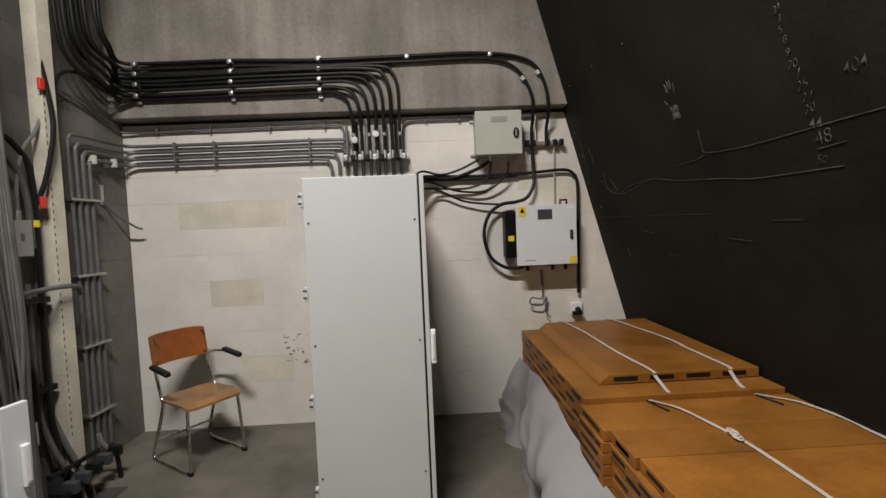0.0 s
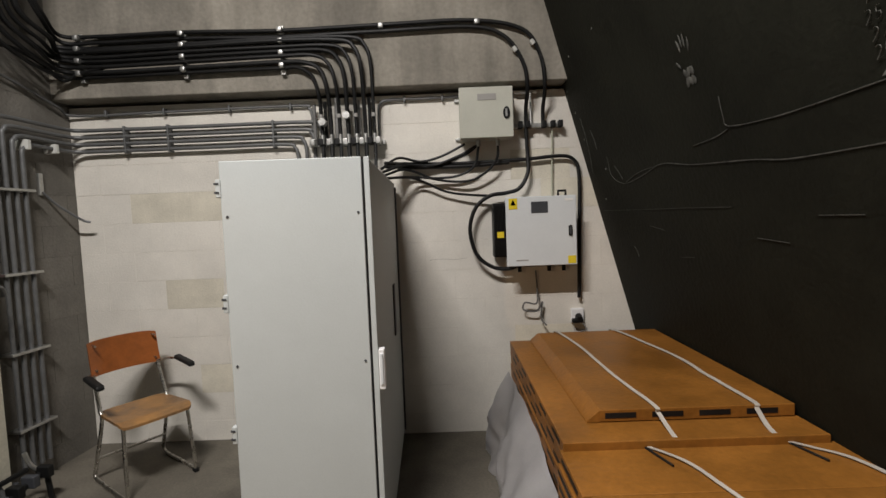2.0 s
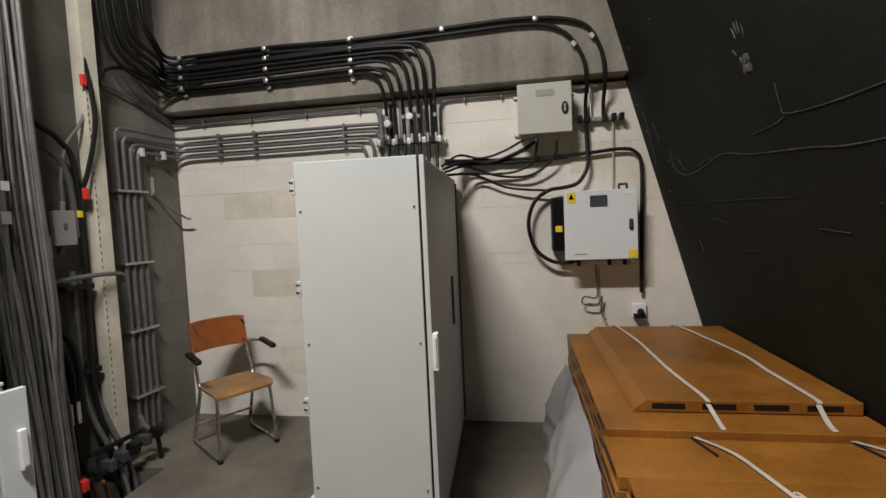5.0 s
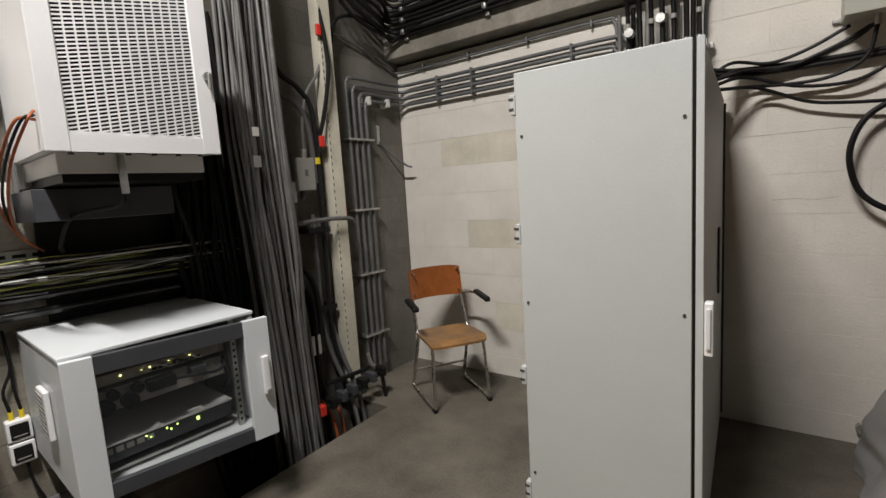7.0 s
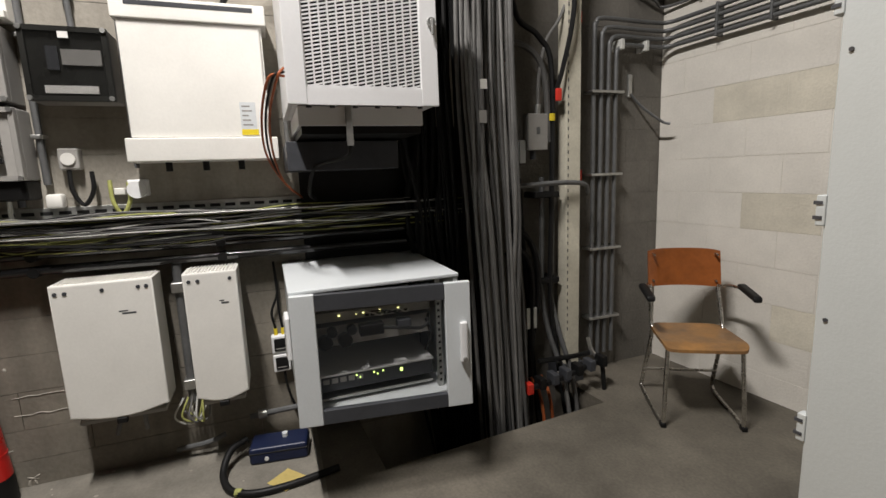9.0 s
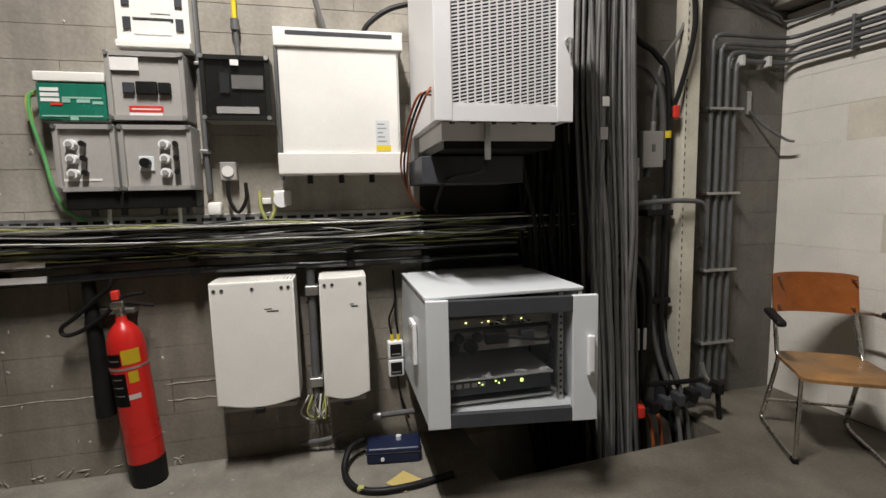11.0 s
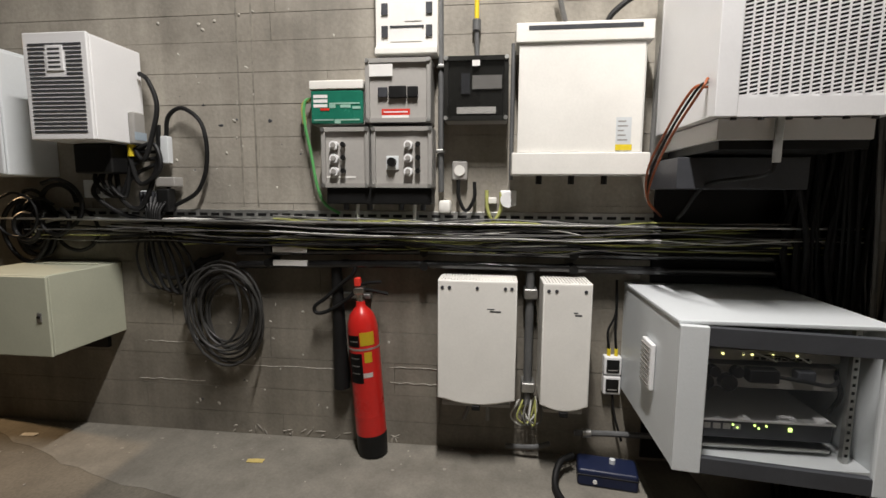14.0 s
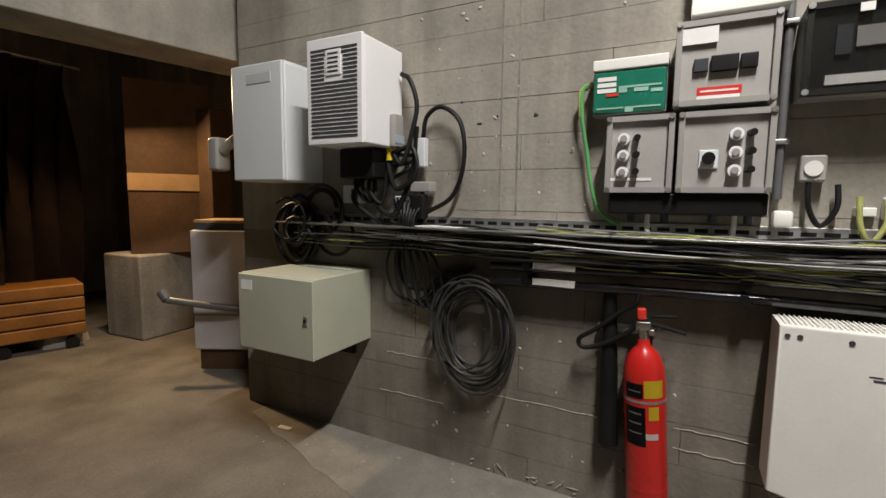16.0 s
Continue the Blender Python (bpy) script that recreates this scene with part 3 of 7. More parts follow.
def chalk():
    """Chalk lines, smudges and numbers on the black slope, as thin marks on the paint."""
    def stroke(pts, w, label="faint white chalk line on the black wall"):
        bm = bmesh.new()
        line = spline([ev(r, z, 0.004) for r, z in pts], 8)
        ups = Vector((-SLOPE, 0, 1)).normalized()
        rows = []
        for k, p in enumerate(line):
            q = w * (0.5 + 0.5 * abs(noise.noise(p * 9)))
            rows.append([bm.verts.new(p + ups * q), bm.verts.new(p - ups * q), bm.verts.new(p - ups * q + Vector((0.003, 0, 0))), bm.verts.new(p + ups * q + Vector((0.003, 0, 0)))])
        for a, b in zip(rows, rows[1:]):
            for i in range(4):
                bm.faces.new((a[i], a[(i + 1) % 4], b[(i + 1) % 4], b[i]))
        bmesh.ops.recalc_face_normals(bm, faces=bm.faces)
        solid("chalk_line", bm, CHALK_FAINT, label, "chalk mark", group="chalk lines")

    stroke([(0.42, 1.86), (0.415, 1.75), (0.57, 1.694), (0.83, 1.715), (1.065, 1.748), (1.315, 1.715), (1.67, 1.69), (1.87, 1.67), (2.27, 1.67)], 0.0032)
    stroke([(0.60, 1.70), (0.80, 1.735), (1.02, 1.745)], 0.002)
    stroke([(1.60, 1.92), (1.595, 1.85), (1.612, 1.815), (1.80, 1.80), (2.0, 1.80), (2.42, 1.81), (2.8, 1.80)], 0.0024)
    stroke([(1.362, 1.785), (1.517, 1.792), (1.60, 1.806)], 0.002)
    stroke([(0.1, 1.545), (0.70, 1.54), (1.167, 1.538), (1.5, 1.534)], 0.0016)
    stroke([(2.19, 1.735), (2.30, 1.742)], 0.003)
    for r0, z0, r1, z1 in ((0.16, 2.15, 0.15, 1.97), (0.15, 1.95, 0.09, 1.80), (0.28, 2.05, 0.30, 1.93), (0.5, 1.80, 0.56, 1.72), (0.75, 1.45, 0.9, 1.43), (1.6, 1.42, 1.75, 1.41), (1.0, 1.30, 1.12, 1.31), (0.45, 1.32, 0.47, 1.26), (1.9, 1.50, 2.05, 1.50)):
        stroke([(r0, z0), ((r0 + r1) / 2 + 0.006, (z0 + z1) / 2), (r1, z1)], 0.0018)
    for text, r, z, size, turn in (("21", 2.165, 2.185, 0.04, 8), ("3", 2.17, 2.155, 0.04, -5), ("5", 2.165, 2.12, 0.04, 6), ("8", 2.17, 2.085, 0.045, 4), ("9", 2.165, 2.045, 0.045, -6), ("20", 2.16, 2.005, 0.05, -4), ("7", 2.185, 1.968, 0.05, 5), ("25", 2.175, 1.928, 0.055, 3), ("27", 2.18, 1.89, 0.055, -3), ("20", 2.18, 1.85, 0.055, 5), ("44", 2.18, 1.80, 0.065, -2), ("48", 2.19, 1.745, 0.08, 6), ("50", 2.175, 1.69, 0.05, -8), ("404", 2.345, 1.925, 0.065, 4)):
        cu = bpy.data.curves.new("chalk_number", "FONT")
        cu.body, cu.size, cu.extrude, cu.offset, cu.resolution_u, cu.shear = text, size * 0.85, 0.001, -0.0022, 3, 0.18
        tmp = bpy.data.objects.new("chalk_number", cu)
        scene.collection.objects.link(tmp)
        bpy.context.view_layer.update()
        me = bpy.data.meshes.new_from_object(tmp.evaluated_get(bpy.context.evaluated_depsgraph_get()))
        bpy.data.objects.remove(tmp)
        me.materials.clear()
        me.materials.append(CHALK)
        ob = new("chalk_number", me)
        xa, ya = Vector((0, -1, 0)), Vector((-SLOPE, 0, 1)).normalized()
        za = xa.cross(ya)
        m = Matrix((xa, ya, za)).transposed().to_4x4()
        m.translation = ev(r, z, 0.004)
        ob.matrix_world = m @ Matrix.Rotation(radians(turn), 4, "Z")
        tagged(ob, "white chalk number %s on the black wall" % text, "chalk mark", "chalk numbers")
    # smudged print and paint flecks
    rng = random.Random(8)
    def dab(hand, r, z, lean, a, b):
        bm = bmesh.new()
        p = ev(r, z, 0.002)
        bmesh.ops.create_icosphere(bm, subdivisions=2, radius=1.0, matrix=Matrix.Translation(p) @ Matrix.Rotation(math.atan(-SLOPE), 4, "Y") @ Matrix.Rotation(lean, 4, "X") @ Matrix.Diagonal((0.0025, a, b, 1)))
        for v in bm.verts:
            v.co.y += 0.004 * noise.noise(v.co * 70)
            v.co.z += 0.004 * noise.noise(v.co * 60 + Vector((5, 0, 0)))
        part("print_mark", bm, CHALK_FAINT, hand)

    hand = thing("palm_print", ID, "faint chalky palm print on the black wall", "chalk mark")
    for k in range(4):
        dab(hand, 1.445 + 0.021 * k, 2.135 + (0.012, 0.024, 0.02, 0.0)[k], 0.12 * (k - 1.5), 0.0055, 0.026)
    dab(hand, 1.415, 2.085, -0.7, 0.006, 0.02)
    for k in range(6):
        dab(hand, 1.445 + 0.022 * (k % 3), 2.06 - 0.032 * (k // 3) - 0.015, rng.uniform(-0.5, 0.5), 0.012, 0.02)
    for r, z in ((1.17, 2.47), (0.73, 2.50), (0.28, 2.51), (0.1, 2.2), (0.06, 2.35), (0.12, 2.02), (0.2, 1.62), (0.35, 1.8)):
        p = ev(r, z, 0.003)
        bm = bmesh.new()
        bmesh.ops.create_icosphere(bm, subdivisions=1, radius=0.008, matrix=Matrix.Translation(p))
        for v in bm.verts:
            v.co.x = p.x + (v.co.x - p.x) * 0.4
        solid("paint_fleck", bm, CHALK, "small pale fleck on the black wall", "fleck", group="paint flecks")


def clamp(parent, at, size=0.03, material=None):
    part("clamp", slab(B(), at.x - size / 2, at.x + size / 2, at.y - size / 2, at.y + size / 2, at.z - size / 2, at.z + size / 2, size * 0.25), material or STEEL, parent, "bright metal clamp")


def north_cables():
    c = thing("cable_run", ID, "thick black cables clamped along the concrete beam", "cables")
    rng = random.Random(2)
    drops = [(0.25, 2.545), (0.31, 2.575), (0.37, 2.605), (0.425, 2.645), (0.48, 2.67), (0.54, 2.70), (0.60, 2.73)]
    for k, (x, z) in enumerate(drops):
        d = 0.165 + 0.014 * (k % 3)
        up = 0.04 * k
        e, q = 0.15 + 0.025 * (k % 3), 3.10 + 0.034 * k
        pts = [wv(e, q, ROOF - 0.01), wv(e, q, 3.3), wv(e, q, 2.92 + 0.02 * k), wv(e, q + 0.05, 2.70 + 0.024 * k), wv(e + 0.02, q + 0.21, z + 0.03), nv(0.20, -1.40, z + 0.005), nv(d, -1.15, z - 0.005), nv(d, -0.6, z), nv(d, 0.0, z + 0.01), nv(d, x - 0.13, z + 0.005), nv(d, x - 0.035, z - 0.05), nv(d - 0.01, x, z - 0.17), nv(0.12, x, 2.30), nv(0.10, x, 2.12), nv(0.11, x, 1.95), nv(0.14, x, 1.79)]
        part("cable", tube([p + Vector((rng.uniform(-0.004, 0.004), rng.uniform(-0.004, 0.004), rng.uniform(-0.006, 0.006))) if 4 < i < 10 else p for i, p in enumerate(pts)], 0.0125 + 0.002 * (k % 2), 8, 6), BLACK, c)
        if k % 2 == 0:
            for zz in (2.33, 2.24):
                part("tag", cyl(nv(0.118, x, zz - 0.012), nv(0.118, x, zz + 0.012), 0.0155, n=10), GREY_PLASTIC, c, "grey cable tag")
        part("gland", cyl(nv(0.105, x, 2.06), nv(0.105, x, 2.12), 0.017, n=10), STEEL, c)
    for k, (x, z) in enumerate(((1.62, 2.76), (1.735, 2.80))):
        pts = [wv(0.2, 3.36 + 0.03 * k, ROOF - 0.01), wv(0.2, 3.36 + 0.03 * k, 3.3), wv(0.2, 3.37 + 0.03 * k, 2.98), wv(0.2, 3.45 + 0.02 * k, 2.84 + 0.02 * k), nv(0.20, -1.38, z), nv(0.16, -1.15, z), nv(0.16, -0.6, z + 0.005), nv(0.16, 0.0, z - 0.01), nv(0.16, 0.68, z), nv(0.16, 1.25, z + 0.005), nv(0.16, x - 0.15, z - 0.06), nv(0.15, x - 0.03, z - 0.22), nv(0.14, x, 2.38), nv(0.06, x, 2.25), nv(0.05, x, 2.12)]
        part("cable", tube(pts, 0.013, 8, 6), BLACK, c)
        part("tag", cyl(nv(0.16, x - 0.09, z - 0.135), nv(0.158, x - 0.07, z - 0.16), 0.0155, n=10), WIRE_WHITE, c)
    for x in (-1.29, -0.61, 0.03):
        part("rail", box(0, 0.03, 0, 0.03, 0, 0.31, 0.002), STEEL, c).matrix_world = NORTH @ Matrix.Translation((0.131, x - 0.015, 2.51))
        for z in (2.56, 2.64, 2.715, 2.785):
            clamp(c, nv(0.19, x, z), 0.034)
    for x, z in ((0.68, 2.79), (1.30, 2.79)):
        clamp(c, nv(0.17, x, z), 0.036)
    # spare loop that leaves the bundle in the corner
    part("cable", tube([wv(0.12, 3.05, 2.3), wv(0.12, 3.12, 2.55), wv(0.13, 3.3, 2.62), wv(0.14, 3.5, 2.58), nv(0.19, -1.40, 2.52), nv(0.19, -1.28, 2.56), nv(0.18, -1.1, 2.60)], 0.012, 8, 6), BLACK, c)
    c2 = thing("gland_rail", NORTH, "steel rail with cable clamps above the cabinet", "rail")
    part("rail", box(0.01, 0.05, 0.14, 0.66, 2.055, 2.085, 0.003), STEEL, c2)
    for k in range(9):
        part("clamp", box(0.045, 0.125, 0.165 + 0.055 * k, 0.20 + 0.055 * k, 2.05, 2.095, 0.006), BLACK if k % 2 else STEEL, c2)
    for x, z in ((0.26, 2.20), (0.42, 2.24)):
        part("ferrule", cyl((0.10, x, z), (0.15, x, z), 0.024, n=14), STEEL, c2)
    for k in range(6):
        part("riser", cyl((0.06, 0.19 + 0.075 * k, 2.06), (0.06, 0.19 + 0.075 * k, 2.33 + 0.02 * (k % 3)), 0.012, n=10), BLACK if k % 2 else CABLE_GREY, c2)


def conduits():
    c = thing("conduit_run", ID, "four grey conduits bent round the corner to the cabinet", "conduit")
    for k in range(4):
        s, z = 3.22 + 0.055 * k, 2.225 - 0.048 * k
        xe = 0.235 - 0.058 * k
        pts = [wv(0.06, s, 0.12), wv(0.06, s, 0.9), wv(0.06, s, 1.6), wv(0.06, s, z - 0.09), wv(0.06, s + 0.012, z - 0.03), wv(0.06, s + 0.06, z), wv(0.06, 3.58, z), wv(0.065, 3.70, z), nv(0.06, -1.44, z), nv(0.042, -1.30, z), nv(0.042, -0.6, z), nv(0.042, xe - 0.10, z), nv(0.042, xe - 0.02, z - 0.025), nv(0.042, xe, z - 0.09), nv(0.042, xe, 1.95)]
        part("conduit", tube(pts, 0.0128, 10, 5), CONDUIT, c)
    for z in (0.37, 0.83, 1.30, 1.80):
        ob = part("saddle", box(0.0, 0.088, 3.19, 3.43, z - 0.008, z + 0.008, 0.003), STEEL, c, "galvanised saddle")
        ob.matrix_world = WEST
    for x in (-1.12, -0.82, -0.1):
        ob = part("saddle", box(0.0, 0.060, x - 0.007, x + 0.007, 2.06, 2.245, 0.003), CONDUIT, c)
        ob.matrix_world = NORTH
    for s in (3.41, 3.60):
        part("saddle", box(0.0, 0.09, s - 0.012, s + 0.012, 2.05, 2.11, 0.003), WIRE_WHITE, c).matrix_world = WEST
    t = thing("thin_conduit", ID, "thin dark conduit under the concrete beam", "conduit", "thin conduits")
    part("conduit", tube([wv(0.03, 3.0, 2.55), wv(0.03, 3.4, 2.46), wv(0.04, 3.68, 2.37), nv(0.03, -1.45, 2.33), nv(0.025, -0.8, 2.335), nv(0.025, 0.06, 2.34), nv(0.025, 0.145, 2.32), nv(0.025, 0.165, 2.25), nv(0.025, 0.165, 2.06)], 0.009, 8, 6), CONDUIT, t)
    for x in (-1.25, -0.85, -0.4, 0.02):
        part("clip", box(0, 0.04, x - 0.007, x + 0.007, 2.315, 2.36, 0.003), CONDUIT, t).matrix_world = NORTH
    t = thing("thin_conduit", ID, "thin dark conduit from the cabinet to a wall box", "conduit", "thin conduits")
    part("conduit", tube([nv(0.025, 0.62, 2.05), nv(0.025, 0.62, 2.25), nv(0.025, 0.635, 2.33), nv(0.025, 0.70, 2.355), nv(0.025, 0.95, 2.355), nv(0.025, 1.17, 2.36)], 0.009, 8, 6), CONDUIT, t)
    for x in (0.8, 1.06):
        part("clip", box(0, 0.04, x - 0.007, x + 0.007, 2.335, 2.375, 0.003), CONDUIT, t).matrix_world = NORTH


def wall_boxes_north():
    a = thing("control_box", north(0, 1.17, 2.05), "beige steel control box fixed under the concrete beam", "control box")
    part("body", box(0.02, 0.185, 0, 0.34, 0, 0.315, 0.006), BEIGE, a)
    part("lid", box(0.186, 0.20, -0.004, 0.344, -0.004, 0.32, 0.004), BEIGE, a)
    part("plate", box(0.20, 0.203, 0.115, 0.235, 0.235, 0.275), GREY_PLASTIC, a, "grey name plate")
    k = part("lock", cyl((0.198, 0.30, 0.15), (0.208, 0.30, 0.15), 0.022, n=18), BLACK, a, "black turn lock")
    for v in k.data.vertices:
        v.co.z = 0.15 + (v.co.z - 0.15) * 1.8
    part("key_slot", box(0.207, 0.212, 0.293, 0.307, 0.125, 0.175, 0.002), STEEL, k)
    for y, z in ((-0.03, 0.27), (-0.03, 0.01), (0.34, 0.27)):
        part("lug", box(0, 0.02, y, y + 0.035, z, z + 0.02, 0.003), STEEL, a)
    for y in (0.12, 0.25):
        part("gland", cyl((0.10, y, -0.045), (0.10, y, 0), 0.014, n=10), STEEL, a)
    b = thing("inverter_box", north(0, 1.445, 1.20), "light grey steel power box with display and warning stickers", "power box")
    part("body", box(0.02, 0.195, 0.015, 0.445, 0.01, 0.445, 0.004), LIGHT_GREY, b)
    part("door", box(0.196, 0.212, 0.0, 0.46, 0.0, 0.455, 0.005), LIGHT_GREY, b)
    part("heat_sink", box(0.03, 0.15, -0.075, 0.012, 0.06, 0.42, 0.004), BLACK, b, "black cooling fins")
    for k in range(9):
        part("fin", box(0.15, 0.165, -0.07 + 0.009 * k, -0.066 + 0.009 * k, 0.07, 0.41), BLACK, b)
    part("display", box(0.211, 0.215, 0.165, 0.275, 0.345, 0.42, 0.002), DARK_GREY, b, "dark display")
    part("warning_sticker", box(0.212, 0.2145, 0.02, 0.075, 0.375, 0.445), YELLOW, b, "yellow warning sticker")
    part("warning_sticker", box(0.212, 0.2145, 0.40, 0.452, 0.01, 0.06), YELLOW, b, "yellow warning sticker")
    part("warning_sticker", box(0.165, 0.168, -0.055, -0.01, 0.19, 0.23), YELLOW, b, "yellow warning sticker")
    bm = bmesh.new()
    v = [bm.verts.new(p) for p in ((0.2146, 0.03, 0.40), (0.2146, 0.066, 0.40), (0.2146, 0.048, 0.437))]
    bm.faces.new(v)
    bmesh.ops.solidify(bm, geom=bm.faces[:], thickness=0.001)
    part("triangle", bm, BLACK, b)
    part("logo", box(0.212, 0.214, 0.06, 0.14, 0.035, 0.043), GREY_PLASTIC, b)
    part("paper_label", box(0.212, 0.2145, 0.385, 0.44, 0.42, 0.435), PAPER, b, "white paper label")
    lock = part("lock", box(0.211, 0.226, 0.405, 0.43, 0.19, 0.26, 0.008), BLACK, b, "black door lock")
    part("key_slot", box(0.225, 0.232, 0.412, 0.424, 0.2, 0.25, 0.003), DARK_GREY, lock)
    part("hanger", tube([(0.1, 0.37, 0.455), (0.1, 0.37, 0.49), (0.1, 0.42, 0.49), (0.1, 0.42, 0.455)], 0.009, smooth=False), BLACK, b)
    for y in (0.1, 0.3, 0.4):
        part("gland", cyl((0.09, y, -0.05), (0.09, y, 0.01), 0.013, n=10), BLACK, b)
    r = thing("cable_rail", NORTH, "short steel rail with clamps beside the control box", "rail")
    part("rail", box(0.0, 0.05, 1.53, 1.87, 2.125, 2.155, 0.003), STEEL, r)
    part("frame", tube([(0.04, 1.55, 2.36), (0.04, 1.70, 2.36)], 0.006), STEEL, r)
    part("frame", tube([(0.04, 1.655, 2.36), (0.04, 1.655, 2.15)], 0.006), STEEL, r)
    for x in (1.58, 1.63, 1.74, 1.80, 1.85):
        part("clamp", box(0.03, 0.085, x - 0.015, x + 0.015, 2.12, 2.165, 0.005), BLACK, r)
    # cables between the boxes
    sets = [
        ("black power cable looping into the power box", [[(0.05, 1.62, 2.12), (0.05, 1.625, 1.95), (0.07, 1.62, 1.82), (0.08, 1.56, 1.72), (0.08, 1.47, 1.69), (0.08, 1.36, 1.675), (0.085, 1.26, 1.60), (0.09, 1.215, 1.45), (0.09, 1.255, 1.28), (0.09, 1.36, 1.19), (0.09, 1.47, 1.175), (0.09, 1.55, 1.20)]], 0.0135),
        ("bunch of thin black cables from the cabinet to the control box", [[(0.3, 0.66, 1.86), (0.1, 0.75, 1.95), (0.06, 0.9, 1.925), (0.06, 1.05, 1.96), (0.07, 1.2, 2.03)], [(0.3, 0.67, 1.84), (0.1, 0.78, 1.91), (0.06, 0.95, 1.89), (0.07, 1.15, 1.95), (0.09, 1.27, 2.01)], [(0.3, 0.67, 1.84), (0.1, 0.8, 1.90), (0.06, 1.0, 1.90), (0.07, 1.2, 1.96), (0.10, 1.29, 2.02)], [(0.3, 0.68, 1.82), (0.1, 0.8, 1.87), (0.06, 1.0, 1.80), (0.07, 1.2, 1.78), (0.08, 1.33, 1.83), (0.10, 1.41, 1.92), (0.10, 1.42, 2.02)], [(0.3, 0.68, 1.80), (0.1, 0.85, 1.81), (0.06, 1.05, 1.72), (0.07, 1.2, 1.69), (0.08, 1.36, 1.675)], [(0.3, 0.68, 1.80), (0.1, 0.82, 1.82), (0.06, 1.0, 1.81), (0.07, 1.15, 1.82), (0.09, 1.26, 1.88), (0.10, 1.29, 2.01)]], 0.0085),
        ("black trunk cables running along the white wall", [[(0.25, 0.68, 1.90), (0.05, 0.8, 1.915), (0.04, 1.2, 1.905), (0.04, 1.6, 1.915), (0.04, 1.85, 1.93), (0.04, 1.94, 1.90), (0.04, 1.975, 1.80), (0.04, 1.97, 1.4), (0.04, 1.96, 0.95)], [(0.25, 0.68, 1.88), (0.05, 0.8, 1.89), (0.04, 1.2, 1.885), (0.04, 1.5, 1.9)]], 0.0125),
        ("yellow-grey earth wire beside the power box", [[(0.03, 1.80, 2.12), (0.03, 1.795, 1.9), (0.03, 1.79, 1.66)]], 0.005),
        ("coiled grey cable tail under the power box", [[(0.05, 1.66, 1.15), (0.04, 1.67, 1.0), (0.05, 1.66, 0.92), (0.06, 1.58, 0.93), (0.06, 1.57, 0.88), (0.06, 1.66, 0.87), (0.05, 1.70, 0.93), (0.05, 1.69, 0.82), (0.08, 1.72, 0.77)]], 0.006),
        ("grey flex from the wall socket", [[(0.06, 1.955, 0.79), (0.08, 1.98, 0.765), (0.2, 1.96, 0.762), (0.42, 1.86, 0.806)]], 0.004),
    ]
    for label, lines, r in sets:
        t = thing("wall_cable", NORTH, label, "cable")
        for ln in lines:
            part("cable", tube(ln, r, 8, 6), OLIVE if "earth" in label else (CABLE_GREY if "grey" in label else BLACK), t)
    s = thing("wall_socket", north(0, 1.95, 0.82), "white wall socket with a black plug in it", "socket")
    part("plate", box(0, 0.03, -0.045, 0.045, -0.05, 0.05, 0.008), WHITE_PAINT, s)
    part("plug", cyl((0.03, 0.005, -0.005), (0.075, 0.005, -0.015), 0.024, 0.018), BLACK, s, "black plug")
    part("plug", box(0.03, 0.07, -0.045, 0.03, -0.045, -0.015, 0.008), BLACK, s, "black plug")
    h = thing("wall_hook", WEST, "bent grey metal hook on the corner wall", "hook")
    part("plate", box(0, 0.02, 3.52, 3.55, 1.78, 1.92, 0.004), STEEL, h)
    part("arm", tube([(0.02, 3.535, 1.80), (0.05, 3.60, 1.72), (0.12, 3.70, 1.62), (0.16, 3.73, 1.60)], 0.008), CONDUIT, h)


tall_cabinet()
chair()
pile()
sheet()
chalk()
north_cables()
conduits()
wall_boxes_north()


# ---- west side ----
def lattice(s0, s1, z0, z1, d, rows, cols):
    """A perforated sheet: upright ribs with slanting bars between the slots."""
    verts, faces = [], []

    def bar(a0, a1, b0, b1, rise=0.0):
        k = len(verts)
        for x in (d, d + 0.003):
            verts.extend([(x, a0, b0), (x, a1, b0 + rise), (x, a1, b1 + rise), (x, a0, b1)])
        faces.extend([(k, k + 3, k + 2, k + 1), (k + 4, k + 5, k + 6, k + 7), (k, k + 1, k + 5, k + 4), (k + 1, k + 2, k + 6, k + 5), (k + 2, k + 3, k + 7, k + 6), (k + 3, k, k + 4, k + 7)])

    ph, pw = (z1 - z0) / rows, (s1 - s0) / cols
    rise = 0.42 * ph
    for j in range(cols + 1):
        c = s0 + j * pw
        bar(max(s0, c - 0.10 * pw), min(s1, c + 0.10 * pw), z0, z1)
    for j in range(cols):
        a, b = s0 + (j + 0.09) * pw, s0 + (j + 0.91) * pw
        off = 0.5 * ph if j % 2 else 0.0
        for i in range(rows):
            low = z0 + i * ph + off
            if low + 0.45 * ph + rise < z1:
                bar(a, b, low, low + 0.42 * ph, rise)
    bar(s0, s1, z0, z0 + 0.6 * ph)
    bar(s0, s1, z1 - 0.9 * ph, z1)
    me = bpy.data.meshes.new("perforated_sheet")
    me.from_pydata(verts, [], faces)
    bm = bmesh.new()
    bm.from_mesh(me)
    bpy.data.meshes.remove(me)
    return bm


